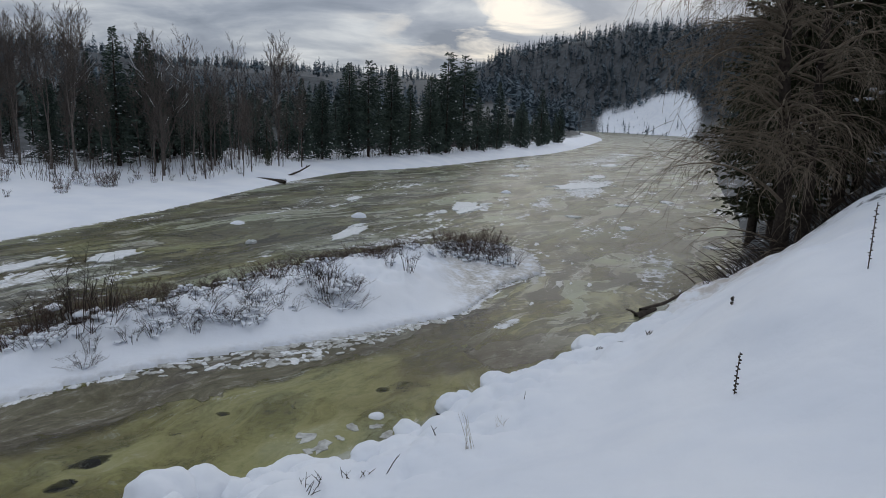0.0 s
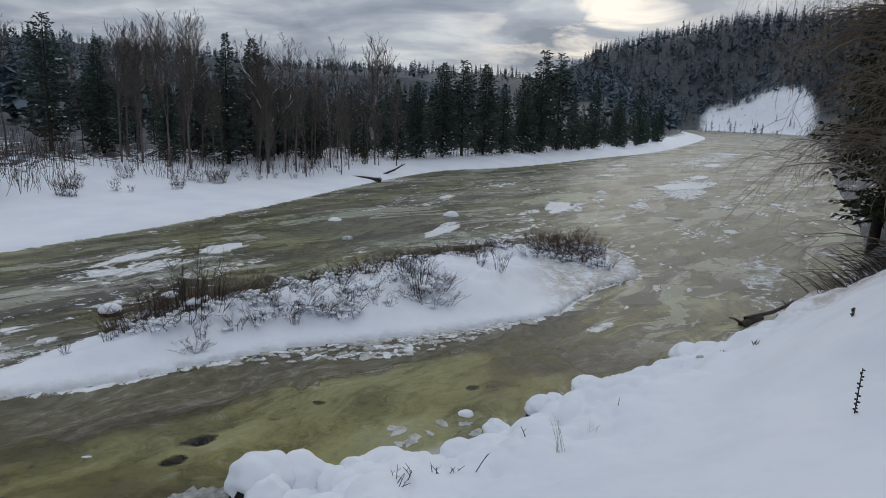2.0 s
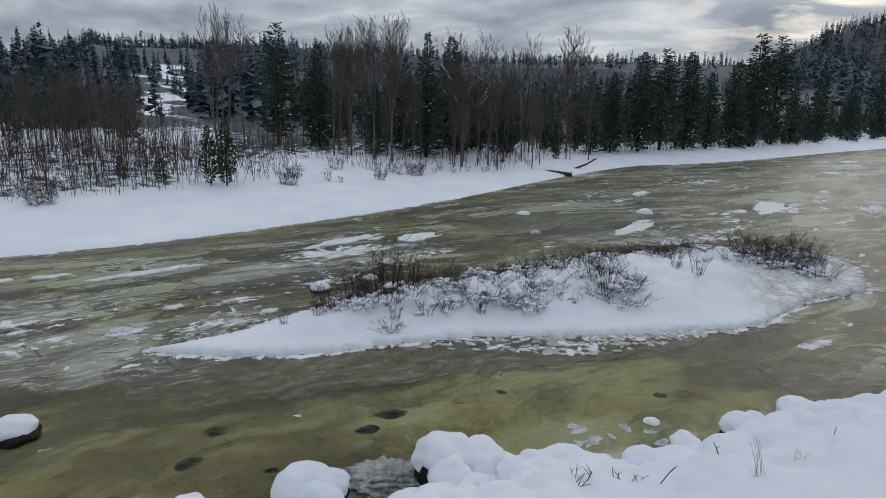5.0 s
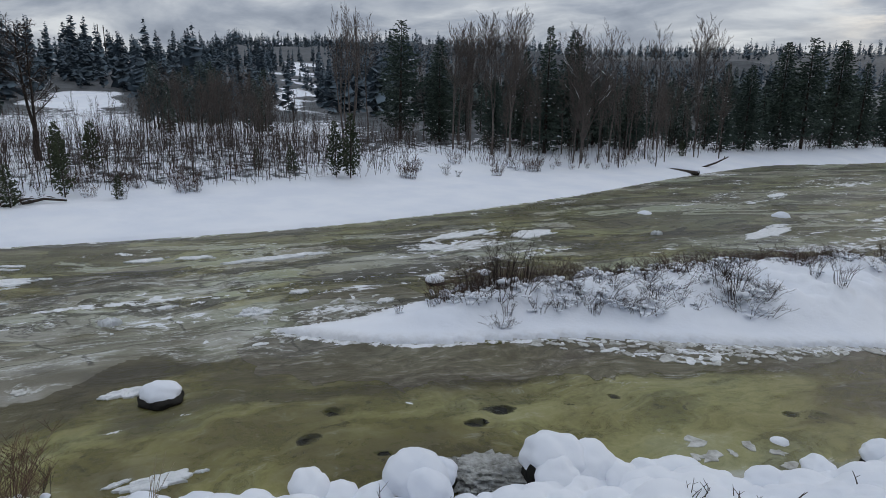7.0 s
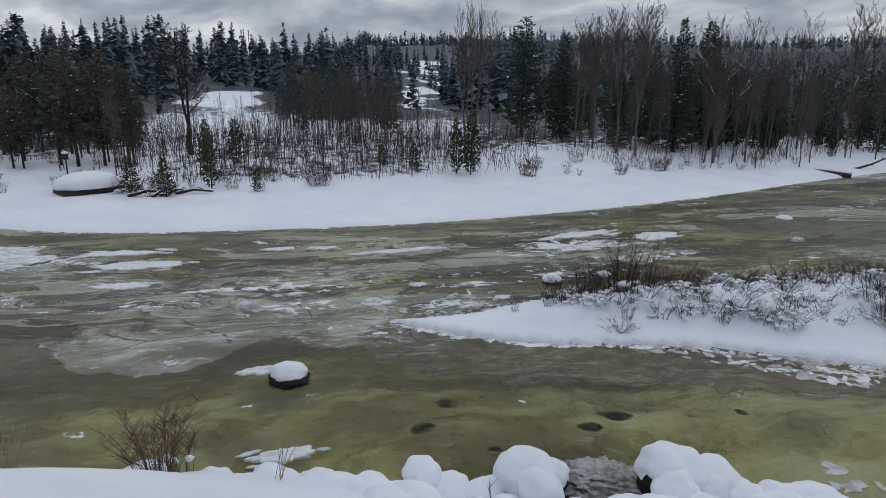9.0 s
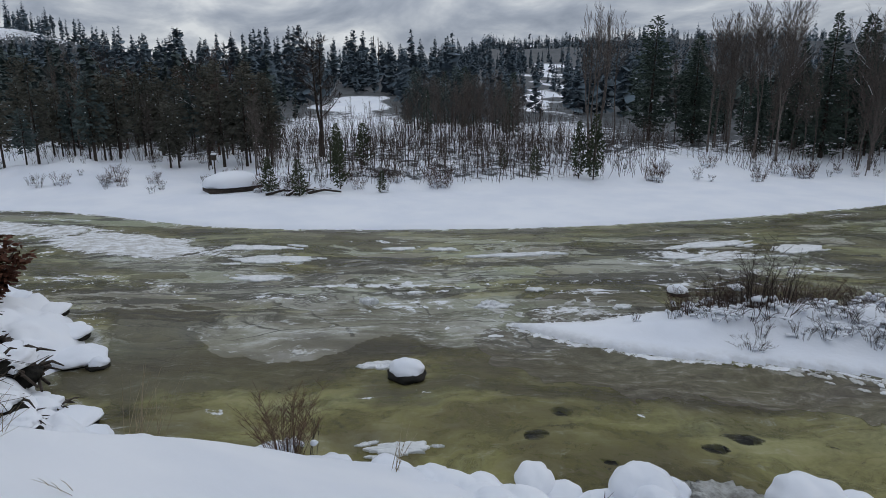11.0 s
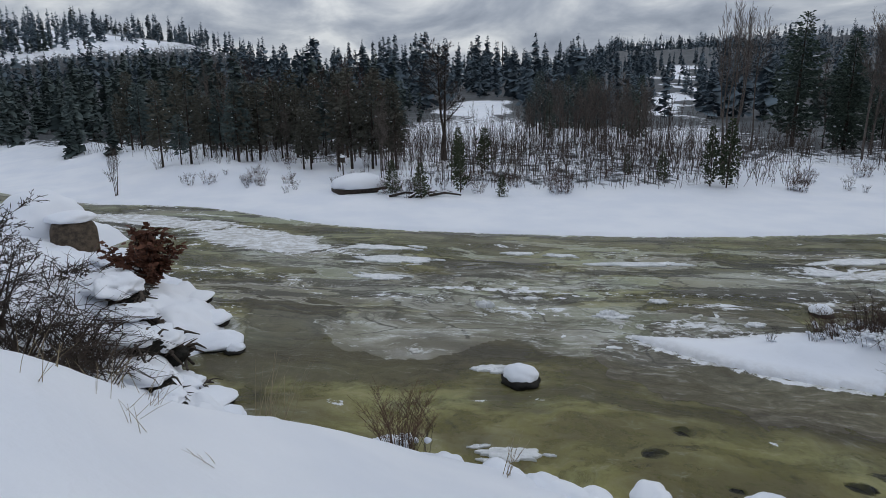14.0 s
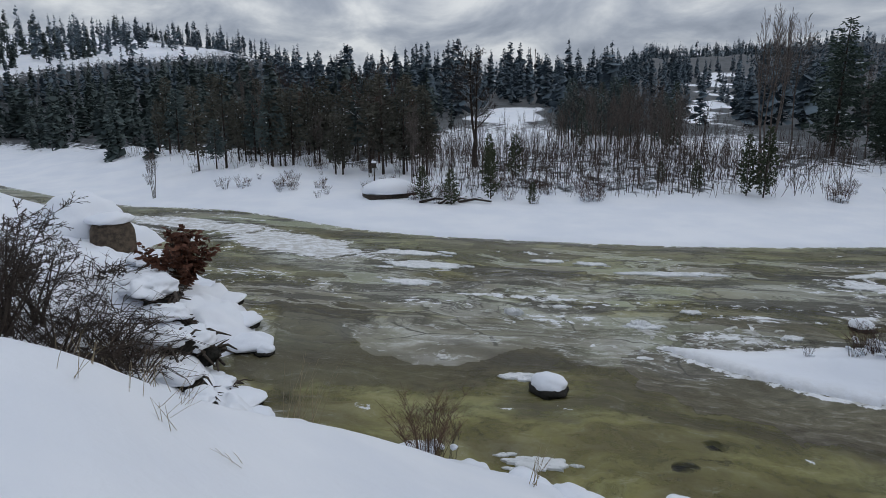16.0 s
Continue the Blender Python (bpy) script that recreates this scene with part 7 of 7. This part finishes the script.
# ---------------------------------------------------------------- dry stalks and grass on the snow slope
def mullein(x, y, h, tilt=0.0):
    t = thing("seed_stalk", "dark dry mullein stalk standing in the snow", "dead plant", "seed stalks", at=Vector((x, y, gz(x, y) - 0.05)))
    g, r = Geo(int(x * 100)), random.Random(int(y * 100))
    g.tube([Vector((0, 0, 0)), Vector((tilt * 0.5, 0, h * 0.5)), Vector((tilt, 0, h))], [0.008, 0.008, 0.005], 5)
    g.make("stem", WOOD, t)
    p = Geo(int(x * 100) + 1)
    for i in range(22):
        f = 0.12 + 0.87 * i / 22
        if r.random() < 0.2 * (f < 0.8):
            continue
        a = i * 2.4
        p.lump(Vector((tilt * f + 0.016 * math.cos(a), 0.016 * math.sin(a), h * f)), r.uniform(0.014, 0.024), r.uniform(0.014, 0.024), 0.013, 5)
    tagged(p.make("seed_pods", WOOD, t), kind="stuff")


mullein(3.29, 7.40, 0.60)
mullein(5.57, 8.96, 1.0, -0.03)
mullein(4.51, 10.74, 0.20)


def twig(x, y, h, dx, dy, label="thin dry twig sticking out of the snow", mat=None, n=1, spread=0.1, rad=0.006, name="dry_twig"):
    t = thing(name, label, "dead plant", at=Vector((x, y, gz(x, y) - 0.04)))
    g, r = Geo(int(x * 70 + y * 31)), random.Random(int(x * 170 + y * 31))
    for i in range(n):
        o = Vector((r.uniform(-spread, spread), r.uniform(-spread, spread), 0)) * 0.6
        e = o + Vector((dx + r.uniform(-spread, spread), dy + r.uniform(-spread, spread), h * r.uniform(0.7, 1.05)))
        m = o.lerp(e, 0.55) + Vector((0, 0, 0.06 * h))
        g.tube([o, m, e], [rad, rad * 0.75, rad * 0.4], 4)
        if n < 4:
            g.stick(m, m + Vector((r.uniform(-0.4, 0.4), r.uniform(-0.4, 0.4), 0.3)) * h, rad * 0.6, rad * 0.3)
    g.make("stem", mat or WOOD, t)
    return t


twig(1.01, 10.3, 0.2, -0.05, 0.0)
twig(-0.43, 9.5, 0.24, -0.06, 0, rad=0.010)
twig(-1.08, 7.9, 0.42, 0.13, 0.05, rad=0.010)
twig(-0.87, 8.1, 0.06, 0.03, 0.0, "small dark snag poking out of the snow", rad=0.03)
for x, y in [(-2.13, 7.5), (-1.9, 7.6), (-2.0, 7.35), (-1.6, 7.7), (-1.4, 7.75)]:
    twig(x, y, 0.16, 0.08 * math.sin(x * 40), 0.05, n=3, spread=0.12, rad=0.007)
twig(0.09, 8.5, 0.62, -0.05, 0, "tuft of tall pale dry grass in the snow", STRAW, 11, 0.16, 0.0022, "grass_tuft")
twig(0.59, 9.6, 0.16, 0, 0, "small tuft of pale dry grass in the snow", STRAW, 14, 0.14, 0.0022, "grass_tuft")
twig(2.9, 9.3, 0.03, 0.5, -0.12, "thin dry stem lying on the snow")
twig(2.0, 9.7, 0.03, 0.22, -0.08, "thin dry stem lying on the snow")
twig(1.45, 9.5, 0.05, 0.18, 0.1, "thin dry stem lying on the snow")
for x, y in [(3.0, 14.0), (3.96, 13.43), (3.6, 14.4)]:
    twig(x, y, 0.12, 0.03, 0, "small dark tuft poking out of the snow", WOOD, 6, 0.08, 0.012, "dark_tuft")
twig(-11.3, -0.1, 1.7, 0.25, 0.35, "tall pale dry grass leaning over the water", STRAW, 10, 0.35, 0.006, "grass_tuft")
twig(-11.6, -0.3, 1.5, -0.3, 0.3, "tall pale dry grass leaning over the water", STRAW, 8, 0.3, 0.006, "grass_tuft")
twig(-7.3, 2.9, 0.7, 0.12, 0.1, "tuft of tall pale dry grass in the snow", STRAW, 9, 0.16, 0.005, "grass_tuft")
twig(-5.6, 5.3, 0.45, 0.02, 0, "thin upright dry stalk in the snow", n=2, rad=0.008)
twig(-4.9, 5.9, 0.3, 0.02, 0, "thin upright dry stalk in the snow", n=2, rad=0.007)
twig(-5.3, -1.9, 0.5, -0.35, 0.25, "long dark dry stalk leaning out of the snow", rad=0.006)
twig(-4.9, -1.7, 0.22, -0.1, 0.0, "thin dry stalk in the snow", STRAW, 2, 0.05, 0.004)
r = random.Random(99)
for i in range(15):
    a, d = radians(r.uniform(99, 112)), r.uniform(4.4, 7.0)
    twig(-math.sin(a) * d, math.cos(a) * d, r.uniform(0.12, 0.32), r.uniform(-0.2, 0.2), r.uniform(-0.2, 0.2), "fine dry grass stems bent over the snow", STRAW, 4, 0.16, 0.0025, "grass_tuft")
for x, y in [(-10.4, 0.7), (-10.8, 0.2), (-9.9, 0.9), (-11.2, -0.3)]:
    twig(x, y, 0.35, 0.3, 0.1, "fine dry grass stems bent over the snow", STRAW, 8, 0.3, 0.003, "grass_tuft")

# ---------------------------------------------------------------- far off on the hill: a house and two poles
hx, hy = -math.sin(radians(54)) * 760, math.cos(radians(54)) * 760
t = thing("hill_house", "distant dark house with a snowy roof among the trees", "house", at=pose(hx, hy, gz(hx, hy) - 0.5, 0, 0, 54))
bm = bmesh.new()
bmesh.ops.create_cube(bm, size=1)
bmesh.ops.scale(bm, verts=bm.verts, vec=(18, 9, 7))
bmesh.ops.translate(bm, verts=bm.verts, vec=(0, 0, 3.5))
bmesh.ops.bevel(bm, geom=bm.edges[:], offset=0.1, segments=1, affect="EDGES")
part("wall", bm, ROCK_WARM, t, smooth=False)
link_mesh("roof", [(-10, -5.5, 6.8), (10, -5.5, 6.8), (10, 5.5, 6.8), (-10, 5.5, 6.8), (-10, 0, 10.2), (10, 0, 10.2)], [(0, 1, 5, 4), (2, 3, 4, 5), (0, 4, 3), (1, 2, 5), (3, 2, 1, 0)], SNOW, t, "snowy pitched roof", False)
for q in range(4):
    bm = bmesh.new()
    bmesh.ops.create_cube(bm, size=1)
    bmesh.ops.scale(bm, verts=bm.verts, vec=(1.6, 0.2, 1.8))
    bmesh.ops.translate(bm, verts=bm.verts, vec=(-6.5 + 4.3 * q, -4.6, 3.6))
    part("window", bm, ROCK, t, "dark window", False)
for az_, h_ in ((67.2, 17.5), (66.8, 17.0)):
    px, py = -math.sin(radians(az_)) * 290, math.cos(radians(az_)) * 290
    t = thing("utility_pole", "thin dark pole above the far trees", "pole", "utility poles", at=Vector((px, py, gz(px, py) - 0.3)))
    g = Geo(7)
    g.tube([Vector((0, 0, 0)), Vector((0, 0, h_))], [0.22, 0.16], 6)
    g.make("post", WOOD, t)
    g = Geo(8)
    g.tube([Vector((-0.9, 0, h_ - 0.8)), Vector((0.9, 0, h_ - 0.8))], [0.08, 0.08], 5)
    g.make("crossarm", WOOD, t)
